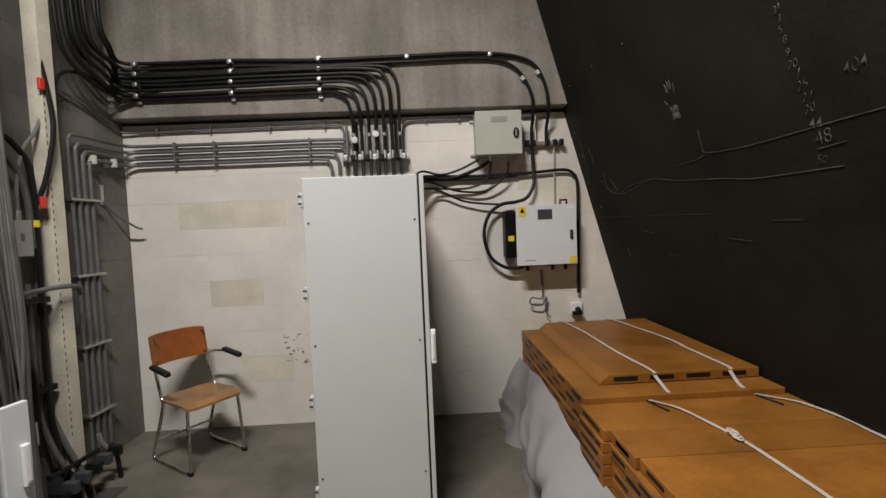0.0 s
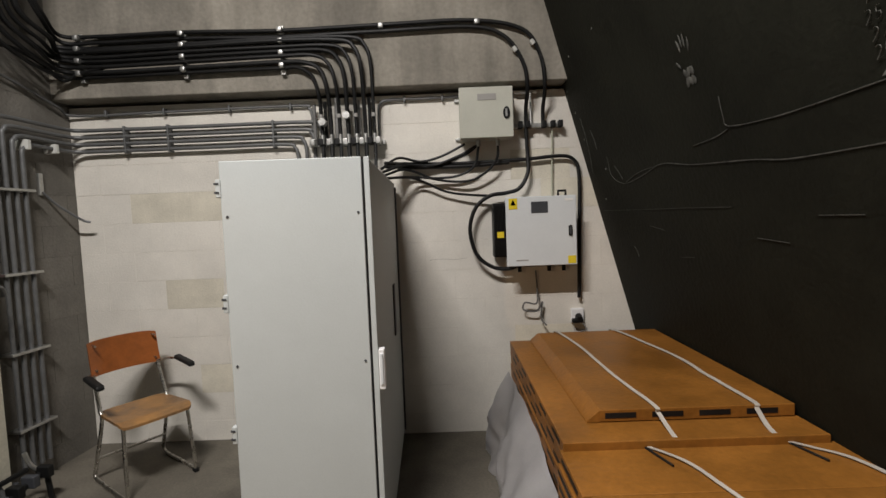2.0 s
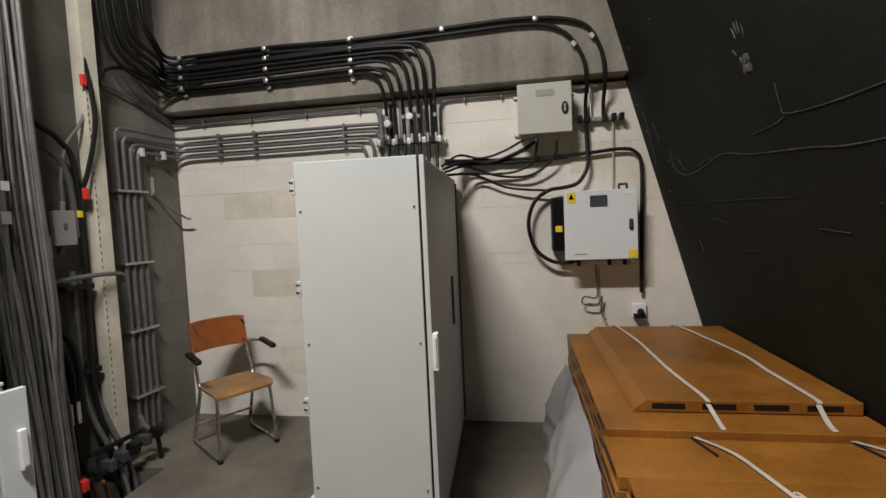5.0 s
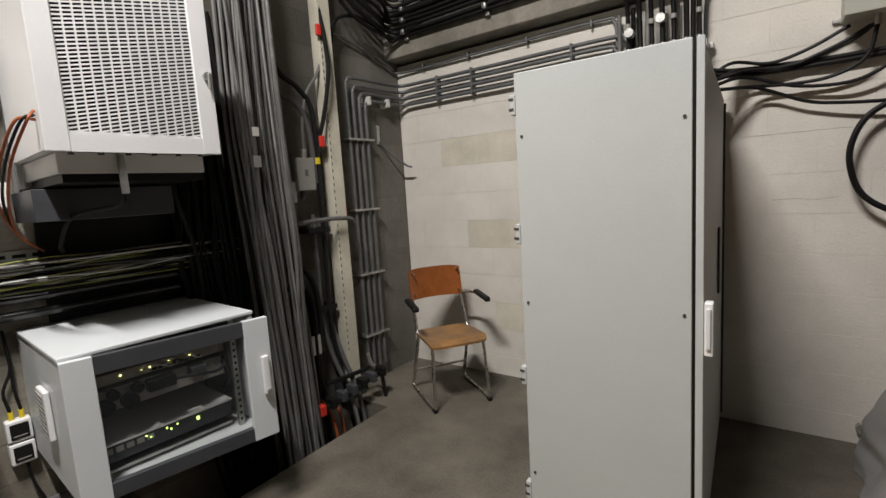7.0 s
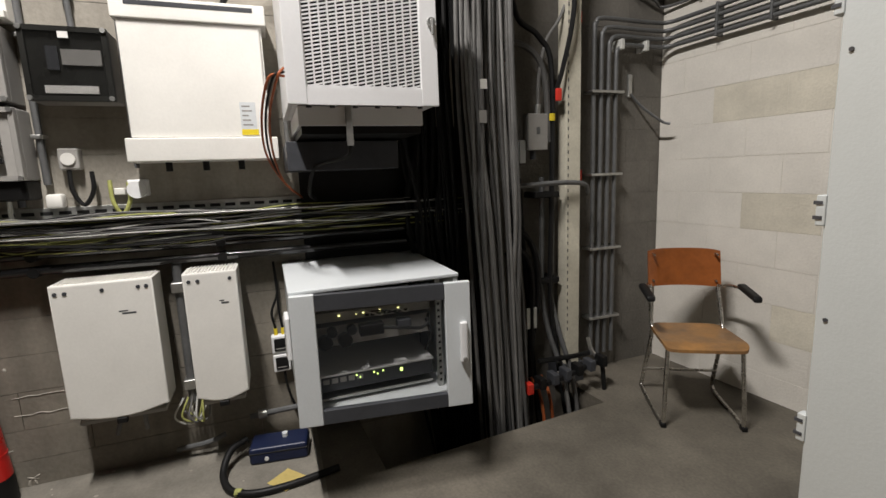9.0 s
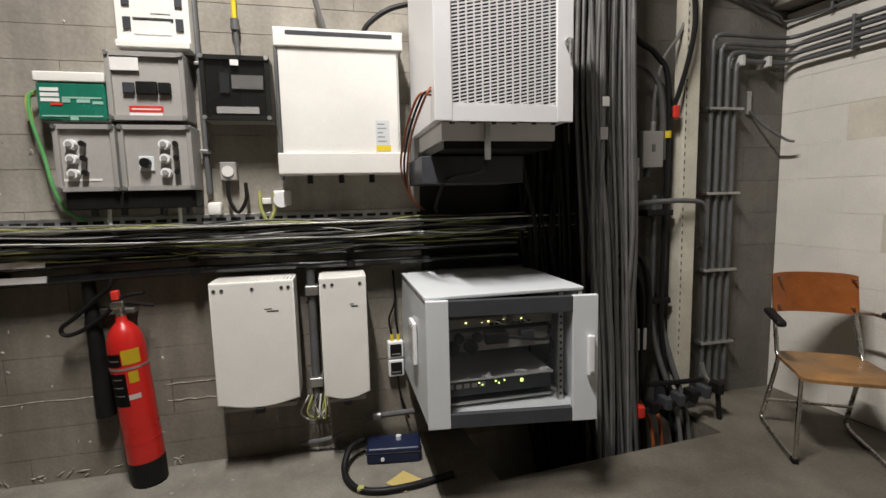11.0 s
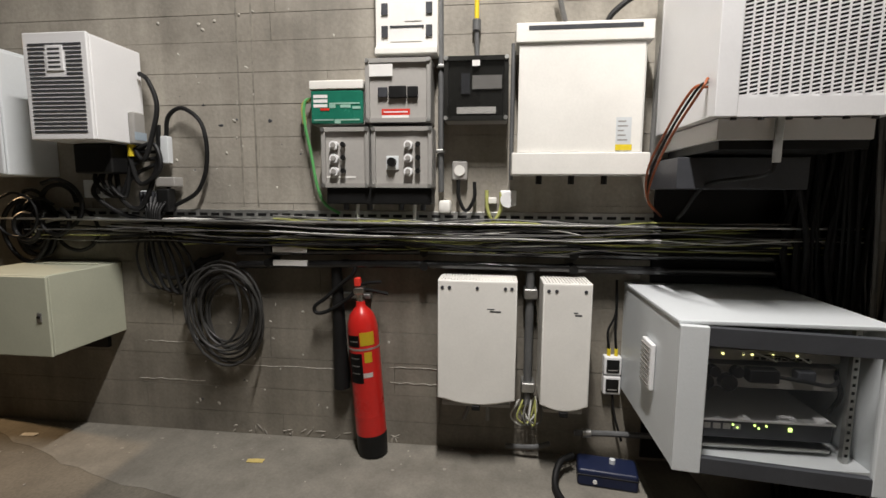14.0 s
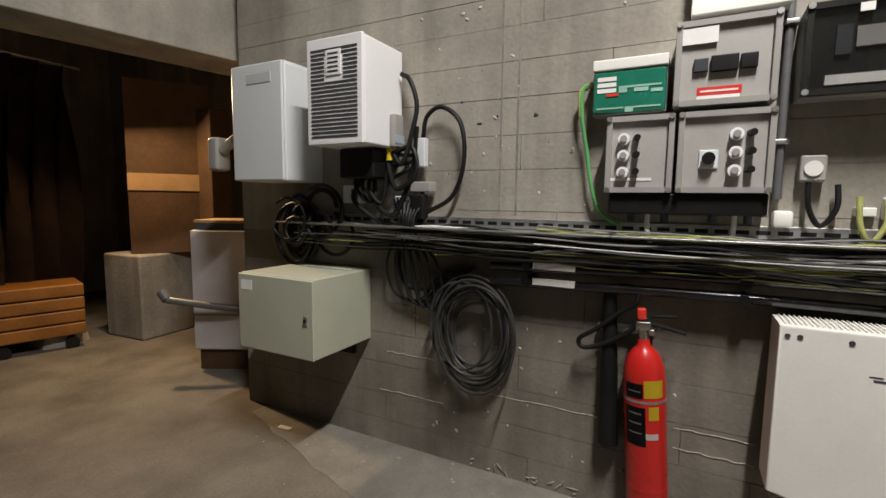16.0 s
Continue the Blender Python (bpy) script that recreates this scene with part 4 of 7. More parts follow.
def vent_cabinet():
    c = thing("vented_wall_cabinet", WEST, "white wall cabinet with a perforated door above the rack", "wall cabinet")
    s0, s1, z0, z1, D = 1.405, 1.965, 1.612, 2.42, 0.70
    part("side_panel", box(0.16, D, s0, s0 + 0.015, z0, z1, 0.002), WHITE_PAINT, c)
    part("side_panel", box(0.16, D, s1 - 0.015, s1, z0, z1, 0.002), WHITE_PAINT, c)
    part("top_panel", box(0.16, D, s0 + 0.0155, s1 - 0.0155, z1 - 0.015, z1), WHITE_PAINT, c)
    part("bottom_panel", box(0.16, D, s0 + 0.0155, s1 - 0.0155, z0, z0 + 0.015), WHITE_PAINT, c)
    part("back_panel", box(0.145, 0.159, s0, s1, z0, z1), WHITE_PAINT, c)
    part("filter", box(D - 0.03, D - 0.02, s0 + 0.02, s1 - 0.02, z0 + 0.02, z1 - 0.02), BLACK, c, "dark filter behind the holes")
    bm = B()
    fr = (s0 + 0.065, s1 - 0.065, z0 + 0.055, z1 - 0.05)
    slab(bm, D + 0.001, D + 0.02, s0 - 0.004, fr[0], z0 - 0.006, z1, 0.003)
    slab(bm, D + 0.001, D + 0.02, fr[1], s1 + 0.004, z0 - 0.006, z1, 0.003)
    slab(bm, D + 0.002, D + 0.019, fr[0], fr[1], z0 - 0.006, fr[2])
    slab(bm, D + 0.002, D + 0.019, fr[0], fr[1], fr[3], z1)
    door = part("door", bm, WHITE_PAINT, c)
    part("perforated_sheet", lattice(*fr, D + 0.010, 53, 14), WHITE_PAINT, door, "white sheet with rows of slots")
    k = part("lock", cyl((D + 0.018, s1 - 0.02, z0 + 0.30), (D + 0.035, s1 - 0.02, z0 + 0.30), 0.016, n=14), STEEL, door, "steel lock")
    part("key", box(D + 0.034, D + 0.05, s1 - 0.025, s1 - 0.015, z0 + 0.25, z0 + 0.31, 0.003), STEEL, k)
    part("drip_tray", box(0.12, D - 0.03, s0 + 0.03, s1 - 0.05, z0 - 0.075, z0 - 0.004, 0.004), WHITE_PAINT, c)
    part("fan_strip", box(0.2, D - 0.035, s0 + 0.04, s1 - 0.06, z0 - 0.105, z0 - 0.076), BLACK, c, "black vent strip")
    for k in range(6):
        part("grommet", cyl((D - 0.015, s0 + 0.07 + 0.085 * k, z0 - 0.012), (D - 0.015, s0 + 0.07 + 0.085 * k, z0 - 0.002), 0.01, n=8), DARK_GREY, c)
    part("tongue", box(D - 0.02, D - 0.008, s0 + 0.20, s0 + 0.225, z0 - 0.15, z0 - 0.004, 0.003), STEEL, c, "hanging steel tongue")
    part("bracket", box(0.0, 0.17, s0 + 0.02, s0 + 0.05, z0 - 0.1, z1 - 0.1, 0.003), STEEL, c)
    part("bracket", box(0.0, 0.17, s1 - 0.05, s1 - 0.02, z0 - 0.1, z1 - 0.1, 0.003), STEEL, c)
    part("back_tray", box(0.08, 0.45, s0 - 0.01, s1 - 0.10, z0 - 0.235, z0 - 0.115, 0.003), DARK_GREY, c, "dark shelf under the cabinet")
    h = thing("orange_hose", WEST, "thin orange and black hoses looping off the vented cabinet", "hose")
    for k, m in enumerate((COPPER_RED, BLACK, COPPER_RED)):
        o = 0.014 * k
        part("hose", tube([(D - 0.05, s0 - 0.004, z0 + 0.13 - o), (D - 0.03, s0 - 0.03 - o, z0 + 0.09), (D - 0.15, s0 - 0.065 - o, z0 - 0.03), (D - 0.35, s0 - 0.06 - o, z0 - 0.16), (0.15, s0 - 0.02, z0 - 0.28), (0.10, s0 + 0.06, z0 - 0.36)], 0.0048, 8, 6), m, h)
    g = thing("black_drain_hose", WEST, "black flex hanging below the vented cabinet", "hose")
    part("hose", tube([(D - 0.02, s0 + 0.212, z0 - 0.15), (D - 0.06, s0 + 0.20, z0 - 0.19), (0.45, s0 + 0.10, z0 - 0.22), (0.3, s0 + 0.08, z0 - 0.33), (0.12, s0 + 0.12, z0 - 0.37)], 0.008), BLACK, g)


def rack():
    c = thing("server_rack", WEST, "light grey wall rack with a glass door standing ajar", "server rack")
    s0, s1, z0, z1, D = 1.345, 2.028, 0.390, 0.910, 0.70
    bm = B()
    slab(bm, 0.0, D, s0, s0 + 0.02, z0, z1, 0.002)
    slab(bm, 0.0, D, s1 - 0.02, s1, z0, z1, 0.002)
    slab(bm, 0.0, D, s0 + 0.021, s1 - 0.021, z0, z0 + 0.02)
    slab(bm, 0.0, 0.02, s0 + 0.021, s1 - 0.021, z0 + 0.02, z1)
    part("body", bm, LIGHT_GREY, c)
    part("top_panel", box(0.0, D + 0.005, s0 - 0.004, s1 + 0.004, z1 + 0.001, z1 + 0.018, 0.004), LIGHT_GREY, c)
    part("side_vent", box(0.38, 0.50, s0 - 0.022, s0 - 0.002, 0.58, 0.77, 0.006), WHITE_PAINT, c, "white side grille")
    for k in range(9):
        part("slat", box(0.39, 0.49, s0 - 0.026, s0 - 0.0215, 0.595 + 0.019 * k, 0.602 + 0.019 * k), GREY_PLASTIC, c)
    for s in (s0 + 0.065, s1 - 0.085):
        rail = part("rail", box(D - 0.07, D - 0.05, s, s + 0.022, z0 + 0.02, z1 - 0.002), STEEL, c, "perforated steel rail")
        for k in range(16):
            part("hole", box(D - 0.0505, D - 0.0485, s + 0.006, s + 0.016, z0 + 0.045 + 0.029 * k, z0 + 0.056 + 0.029 * k), BLACK, rail)
    # door, hinged at its left edge
    hinge = WEST @ Matrix.Translation((D + 0.004, s0 - 0.002, 0)) @ Matrix.Rotation(radians(-7.7), 4, "Z")
    w = 0.698
    d0, d1 = 0.0, 0.026
    door = part("door", box(d0, d1, 0, 0.092, z0, z1 + 0.006, 0.004), LIGHT_GREY, c)
    door.matrix_world = hinge
    part("lock_stile", box(d0, d1, w - 0.105, w, z0, z1 + 0.006, 0.004), LIGHT_GREY, door)
    part("top_band", box(d0, d1, 0.0925, w - 0.1055, z1 - 0.06, z1 + 0.004, 0.002), DARK_GREY, door, "dark grey band")
    part("bottom_band", box(d0, d1, 0.0925, w - 0.1055, z0 + 0.002, z0 + 0.06, 0.002), DARK_GREY, door, "dark grey band")
    p = part("pane", box(d0 + 0.010, d0 + 0.014, 0.09, w - 0.10, z0 + 0.055, z1 - 0.055), CLEAR, door, "clear glass pane")
    p.visible_shadow = False
    hd = part("handle", box(d1 + 0.001, d1 + 0.022, w - 0.05, w - 0.018, 0.585, 0.755, 0.008), WHITE_PAINT, door, "white plastic handle")
    part("lock", cyl((0.05, w - 0.034, 0.60), (0.058, w - 0.034, 0.60), 0.010, n=12), STEEL, door, "steel key lock")
    # devices inside the rack
    def device(name, za, zb, m, label, depth=0.38):
        t = thing(name, WEST, label, "network device")
        part("case", box(D - 0.08 - depth, D - 0.085, s0 + 0.085, s1 - 0.10, za, zb, 0.003), m, t)
        return t
    a = device("network_switch", 0.762, 0.802, GREY_PLASTIC, "grey network switch with lit indicators on the top rack shelf")
    for k, s in enumerate((1.53, 1.60, 1.63, 1.70, 1.78)):
        part("indicator", box(D - 0.085, D - 0.080, s, s + 0.007, 0.783, 0.789, 0.001), LED_YELLOW, a)
    for k in range(8):
        part("port", box(D - 0.0855, D - 0.083, 1.64 + 0.024 * k, 1.657 + 0.024 * k, 0.768, 0.778), BLACK, a)
    for k, (sa, sb) in enumerate(((1.60, 1.72), (1.66, 1.79), (1.72, 1.83))):
        part("patch_cable", tube([(D - 0.085, sa, 0.785), (D - 0.06, sa + 0.02, 0.80 - 0.008 * k), (D - 0.055, (sa + sb) / 2, 0.79), (D - 0.06, sb - 0.02, 0.772), (D - 0.085, sb, 0.77)], 0.003, 6, 5), (WIRE_WHITE, BLACK, WIRE_WHITE)[k], a)
    b = device("power_unit", 0.66, 0.745, GREY_PLASTIC, "grey unit with sockets and black plugs in the rack", 0.3)
    for s, z, q in ((1.47, 0.685, 0.03), (1.55, 0.685, 0.03), (1.50, 0.725, 0.02), (1.58, 0.725, 0.02)):
        part("plug", cyl((D - 0.085, s, z), (D - 0.055, s, z), q, n=12), BLACK, b)
    part("converter", box(D - 0.085, D - 0.04, 1.61, 1.71, 0.695, 0.743, 0.005), BLACK, b)
    part("converter", box(D - 0.085, D - 0.045, 1.77, 1.83, 0.70, 0.742, 0.005), DARK_GREY, b)
    part("cable", tube([(D - 0.05, 1.70, 0.72), (D - 0.03, 1.78, 0.715), (D - 0.035, 1.86, 0.70), (D - 0.05, 1.90, 0.71), (D - 0.09, 1.92, 0.74)], 0.007), BLACK, b)
    part("cable", tube([(D - 0.06, 1.90, 0.73), (D - 0.05, 1.915, 0.66), (D - 0.08, 1.90, 0.58)], 0.008), BLACK, b)
    e = device("router", 0.465, 0.53, DARK_GREY, "dark router with glowing green indicators low in the rack", 0.34)
    part("top_plate", box(D - 0.43, D - 0.08, s0 + 0.08, s1 - 0.095, 0.531, 0.537), WHITE_PAINT, e)
    for k in range(5):
        part("port", box(D - 0.086, D - 0.081, 1.45 + 0.035 * k, 1.475 + 0.035 * k, 0.50, 0.52), GREY_PLASTIC, e)
    for s, z in ((1.585, 0.52), (1.60, 0.51), (1.66, 0.52), (1.675, 0.51), (1.70, 0.52)):
        part("indicator", box(D - 0.085, D - 0.079, s, s + 0.006, z - 0.005, z + 0.001, 0.001), LED_GREEN, e)
    part("indicator", box(D - 0.085, D - 0.078, 1.778, 1.790, 0.502, 0.516, 0.002), LED_GREEN, e, "bright green indicator")
    sh = device("rack_shelf", 0.425, 0.437, STEEL, "perforated steel shelf at the bottom of the rack", 0.4)
    br = thing("rack_bracket", WEST, "steel wall bracket carrying the rack", "bracket")
    part("arm", box(0.0, 0.5, 1.40, 1.43, 0.365, 0.394, 0.003), STEEL, br)
    part("arm", box(0.0, 0.5, 1.88, 1.91, 0.365, 0.394, 0.003), STEEL, br)


def white_box():
    c = thing("white_power_supply", west(0, 0.785, 1.44), "large cream steel power supply box fixed to the wall", "power supply")
    w, h = 0.58, 0.655
    part("body", box(0.01, 0.165, 0.02, w - 0.02, 0.02, h - 0.02, 0.005), CREAM, c)
    part("cover", box(0.166, 0.178, 0.012, w - 0.03, 0.10, h - 0.085, 0.003), CREAM, c)
    part("top_cap", box(0.0, 0.19, -0.004, w, h - 0.083, h, 0.005), CREAM, c)
    part("vent_slot", box(0.188, 0.1915, 0.05, w - 0.05, h - 0.032, h - 0.014), DARK_GREY, c, "dark vent slot")
    part("bottom_cap", box(0.0, 0.195, -0.012, w + 0.008, 0, 0.098, 0.005), CREAM, c)
    lb = part("label", box(0.178, 0.1795, w - 0.14, w - 0.075, 0.115, 0.25), LIGHT_GREY, c, "printed paper label")
    part("warning_sticker", box(0.1797, 0.181, w - 0.14, w - 0.07, 0.108, 0.133), YELLOW, lb, "yellow warning sticker")
    for k in range(5):
        part("print_line", box(0.1797, 0.1803, w - 0.132, w - 0.09 - 0.008 * (k % 3), 0.15 + 0.02 * k, 0.156 + 0.02 * k), GREY_PLASTIC, lb)
    for k in range(3):
        part("foot_gland", cyl((0.08, 0.12 + 0.15 * k, -0.04), (0.08, 0.12 + 0.15 * k, 0.002), 0.014, n=10), BLACK, c)


def radio_unit(name_label, s0, s1, z0, z1, D):
    c = thing("remote_unit", west(0, s0, z0), name_label, "radio unit", "cream wall units")
    w, h = s1 - s0, z1 - z0
    bm = bmesh.new()
    line = [(0.0, h), (0.0, 0.0)] + [(w * i / 14, -0.030 * math.sin(math.pi * i / 14)) for i in range(1, 14)] + [(w, 0.0), (w, h)]
    back = [bm.verts.new((0.075, y, z)) for y, z in line]
    front = [bm.verts.new((D, y, z)) for y, z in line]
    m = len(line)
    bm.faces.new(back[::-1])
    bm.faces.new(front)
    for i in range(m):
        bm.faces.new((back[i], back[(i + 1) % m], front[(i + 1) % m], front[i]))
    bmesh.ops.recalc_face_normals(bm, faces=bm.faces)
    rim = [e for e in bm.edges if all(v.co.x > D - 0.001 for v in e.verts)]
    bmesh.ops.bevel(bm, geom=rim, offset=0.009, segments=3, profile=0.5, affect="EDGES")
    part("cover", bm, CREAM, c)
    part("back", box(0.02, 0.074, 0.012, w - 0.012, -0.035, h - 0.01, 0.004), GREY_PLASTIC, c, "grey mounting back")
    part("bottom_plate", box(0.03, D - 0.03, 0.02, w - 0.02, -0.05, -0.031, 0.004), GREY_PLASTIC, c)
    for k in range(int(w / 0.0145) - 1):
        part("fin", box(0.08, D - 0.02, 0.015 + 0.0145 * k, 0.02 + 0.0145 * k, h - 0.002, h + 0.006), CREAM, c)
    for y in ((0.022, 0.055, w / 2, w - 0.055, w - 0.025) if w > 0.3 else (0.025, 0.06, w - 0.03)):
        part("screw", cyl((D - 0.004, y, h - 0.033), (D + 0.003, y, h - 0.033), 0.008, n=10), DARK_GREY, c)
    part("logo", box(D - 0.001, D + 0.001, w * 0.66, w * 0.80, h - 0.145, h - 0.138), DARK_GREY, c)
    part("logo", box(D - 0.001, D + 0.001, w * 0.63, w * 0.72, h - 0.133, h - 0.128), DARK_GREY, c)
    part("latch", box(D - 0.02, D + 0.005, w / 2 - 0.02, w / 2 + 0.02, -0.055, -0.03, 0.004), BLACK, c, "black latch")
    if w > 0.3:
        for y in (0.16, 0.24):
            part("strap_end", tube([(0.12, y, -0.04), (0.13, y - (0.02 if y < 0.2 else 0), -0.10), (0.12, y - (0.04 if y < 0.2 else 0), -0.16)], 0.010), CABLE_GREY, c)


def fuse_boxes():
    def clear_box(s0, s1, z0, z1, D, label, window=None):
        c = thing("fuse_box", west(0, s0, z0), label, "fuse box", "grey fuse boxes")
        w, h = s1 - s0, z1 - z0
        part("body", box(0.0, D - 0.03, 0, w, 0, h, 0.006), GREY_PLASTIC, c)
        bm = B()
        t = 0.02
        slab(bm, D - 0.029, D, 0, t, 0, h, 0.003)
        slab(bm, D - 0.029, D, w - t, w, 0, h, 0.003)
        slab(bm, D - 0.028, D - 0.001, t, w - t, 0, t)
        slab(bm, D - 0.028, D - 0.001, t, w - t, h - t, h)
        part("lid_frame", bm, SMOKE_BLACK if window else GREY_PLASTIC, c)
        part("inner_panel", box(D - 0.029, D - 0.018, t, w - t, t, h - t), SMOKE_BLACK if window else LIGHT_PANEL, c)
        if window:
            p = part("window", box(D - 0.006, D - 0.002, t, w - t, t, h - t), window, c, "smoked clear window")
            p.visible_shadow = False
        for y in (0.01, w - 0.01):
            for z in (0.01, h - 0.01):
                part("corner_screw", cyl((D - 0.002, y, z), (D + 0.008, y, z), 0.010, n=12), STEEL, c)
        return c, w, h, D
    # main switch box
    c, w, h, D = clear_box(0.087, 0.397, 1.685, 1.975, 0.15, "grey fuse box with a dark switch and a red sticker")
    x = D - 0.018
    part("paper_label", box(x + 0.012, x + 0.0135, 0.012, 0.13, h - 0.08, h - 0.025), PAPER, c, "white paper label")
    part("breaker", box(x, x + 0.016, 0.06, 0.105, 0.115, 0.16, 0.003), DARK_GREY, c)
    part("main_switch", box(x, x + 0.02, 0.112, 0.195, 0.11, 0.165, 0.004), BLACK, c, "black switch")
    part("main_switch", box(x, x + 0.02, 0.20, 0.25, 0.112, 0.162, 0.004), BLACK, c, "black switch")
    st = part("red_sticker", box(x, x + 0.002, 0.075, 0.21, 0.035, 0.063), RED_PLASTIC, c, "red sticker with white writing")
    part("text_line", box(x + 0.002, x + 0.0028, 0.085, 0.20, 0.046, 0.052), PAPER, st)
    part("paper_label", box(x, x + 0.002, 0.075, 0.205, 0.020, 0.034), PAPER, c)
    # two boxes with fuse holders
    for s0, s1, col, knob in ((-0.135, 0.100, 0.055, 0), (0.112, 0.404, 0.17, 1)):
        c, w, h, D = clear_box(s0, s1, 1.38, 1.665, 0.15, "grey fuse box with round porcelain fuse holders")
        x = D - 0.018
        for k in range(3):
            z = h - 0.085 - 0.062 * k
            f = part("fuse_holder", cyl((x, col + 0.01, z), (x + 0.03, col + 0.01, z), 0.021, n=18), WHITE_PAINT, c, "white porcelain fuse holder")
            part("fuse_cap", cyl((x + 0.03, col + 0.01, z), (x + 0.036, col + 0.01, z), 0.012, n=14), GREY_PLASTIC, f)
            part("fuse_arm", cyl((x, col + 0.05, z + 0.003), (x + 0.035, col + 0.058, z + 0.003), 0.012, n=12), BLACK, c)
        if knob:
            q = part("rotary_plate", box(x, x + 0.008, 0.07, 0.13, 0.085, 0.15, 0.003), LIGHT_GREY, c)
            part("knob", cyl((x + 0.008, 0.10, 0.12), (x + 0.035, 0.10, 0.12), 0.021, n=16), BLACK, q, "black rotary knob")
        else:
            part("label_strip", box(x, x + 0.002, 0.02, 0.165, 0.045, 0.055), PAPER, c)
    # bus bar housing below
    c = thing("busbar_housing", west(0, -0.12, 1.30), "black cable housing under the fuse boxes", "housing")
    part("body", box(0.0, 0.13, 0, 0.52, 0, 0.078, 0.008), BLACK, c)
    for y in (0.08, 0.2, 0.36, 0.47):
        part("gland", cyl((0.07, y, -0.03), (0.07, y, 0.002), 0.014, n=10), DARK_GREY, c)
    # meter box
    c, w, h, D = clear_box(0.458, 0.753, 1.69, 1.975, 0.15, "smoked clear meter box with devices behind the cover", SMOKED)
    x = D - 0.018
    part("meter", box(x, x + 0.010, 0.13, 0.265, 0.14, 0.20), GREY_PLASTIC, c, "grey meter face")
    part("meter_strip", box(x, x + 0.010, 0.06, 0.24, 0.03, 0.06), CREAM, c, "cream label strip")
    part("breaker", box(x, x + 0.011, 0.08, 0.12, 0.12, 0.21), DARK_GREY, c)
    part("tag", box(D - 0.001, D + 0.001, 0.13, 0.165, h - 0.045, h - 0.02), PAPER, c, "white tag")
    # green topped box
    c = thing("green_terminal_box", west(0, -0.205, 1.685), "terminal box with a green window and pale lid", "terminal box")
    part("body", box(0, 0.075, 0, 0.27, 0, 0.205, 0.005), GREY_PLASTIC, c)
    part("lid", box(0.0, 0.105, 0, 0.27, 0.165, 0.207, 0.005), CREAM, c)
    part("window", box(0.076, 0.10, 0.004, 0.266, 0.002, 0.163, 0.01, 3), GREEN_PLASTIC, c, "green plastic window")
    for k in range(3):
        part("label", box(0.1, 0.102, 0.02, 0.09, 0.125 - 0.022 * k, 0.14 - 0.022 * k), PAPER, c)
    for y, z, ww, hh in ((0.10, 0.095, 0.15, 0.007), (0.155, 0.078, 0.05, 0.014), (0.215, 0.072, 0.04, 0.012), (0.02, 0.018, 0.10, 0.006), (0.15, 0.018, 0.10, 0.006), (0.10, 0.078, 0.03, 0.016), (0.125, 0.004, 0.03, 0.02)):
        part("fuse_strip", box(0.1, 0.1025, y, y + ww, z, z + hh), PALE_GREEN, c)
    part("red_mark", box(0.1, 0.103, 0.055, 0.10, 0.066, 0.076), RED_PLASTIC, c, "red mark")
    # frame panel above
    c = thing("document_holder", west(0, 0.128, 2.0), "cream wall panel holding paper sheets", "panel")
    part("back", box(0.02, 0.10, 0, 0.295, 0, 0.45, 0.004), CREAM, c)
    part("sill", box(0.10, 0.125, 0.0, 0.295, 0, 0.03, 0.003), CREAM, c)
    for y, z, ww in ((0.07, 0.06, 0.15), (0.14, 0.15, 0.08), (0.07, 0.26, 0.15)):
        part("sheet", box(0.101, 0.103, y, y + ww, z, z + 0.06), PAPER, c, "white paper sheet")
    for z in (0.13, 0.23):
        for y in (0.03, 0.24):
            part("bar", box(0.101, 0.108, y, y + 0.03, z - 0.05, z), DARK_GREY, c)
    part("bar", box(0.101, 0.106, 0.07, 0.23, 0.122, 0.13), DARK_GREY, c)
    # round socket, pale sockets and drops between
    c = thing("round_wall_socket", west(0, 0.49, 1.42), "grey surface socket with a round face", "socket")
    part("body", box(0, 0.055, 0, 0.075, 0, 0.09, 0.008), LIGHT_PANEL, c)
    part("face", cyl((0.055, 0.037, 0.045), (0.062, 0.037, 0.045), 0.026, n=20), CREAM, c)
    c = thing("wall_junction", west(0, 0.765, 1.325), "white round wall junction", "junction")
    part("body", cyl((0, 0, 0.0), (0.075, 0, 0.0), 0.038, n=20), WHITE_PAINT, c)
    part("base", box(0, 0.05, -0.04, 0.04, -0.03, 0.045, 0.008), WHITE_PAINT, c)
    c = thing("conduit_box", west(0, 0.655, 1.305), "small pale terminal clip on the wall", "terminal")
    part("body", box(0, 0.03, 0, 0.055, 0, 0.03, 0.004), CREAM, c)
    c = thing("corner_terminal", west(0, 0.425, 1.26), "pale wedge shaped cable outlet on the wall", "terminal")
    part("body", box(0, 0.06, 0, 0.06, 0, 0.06, 0.012), CREAM, c)


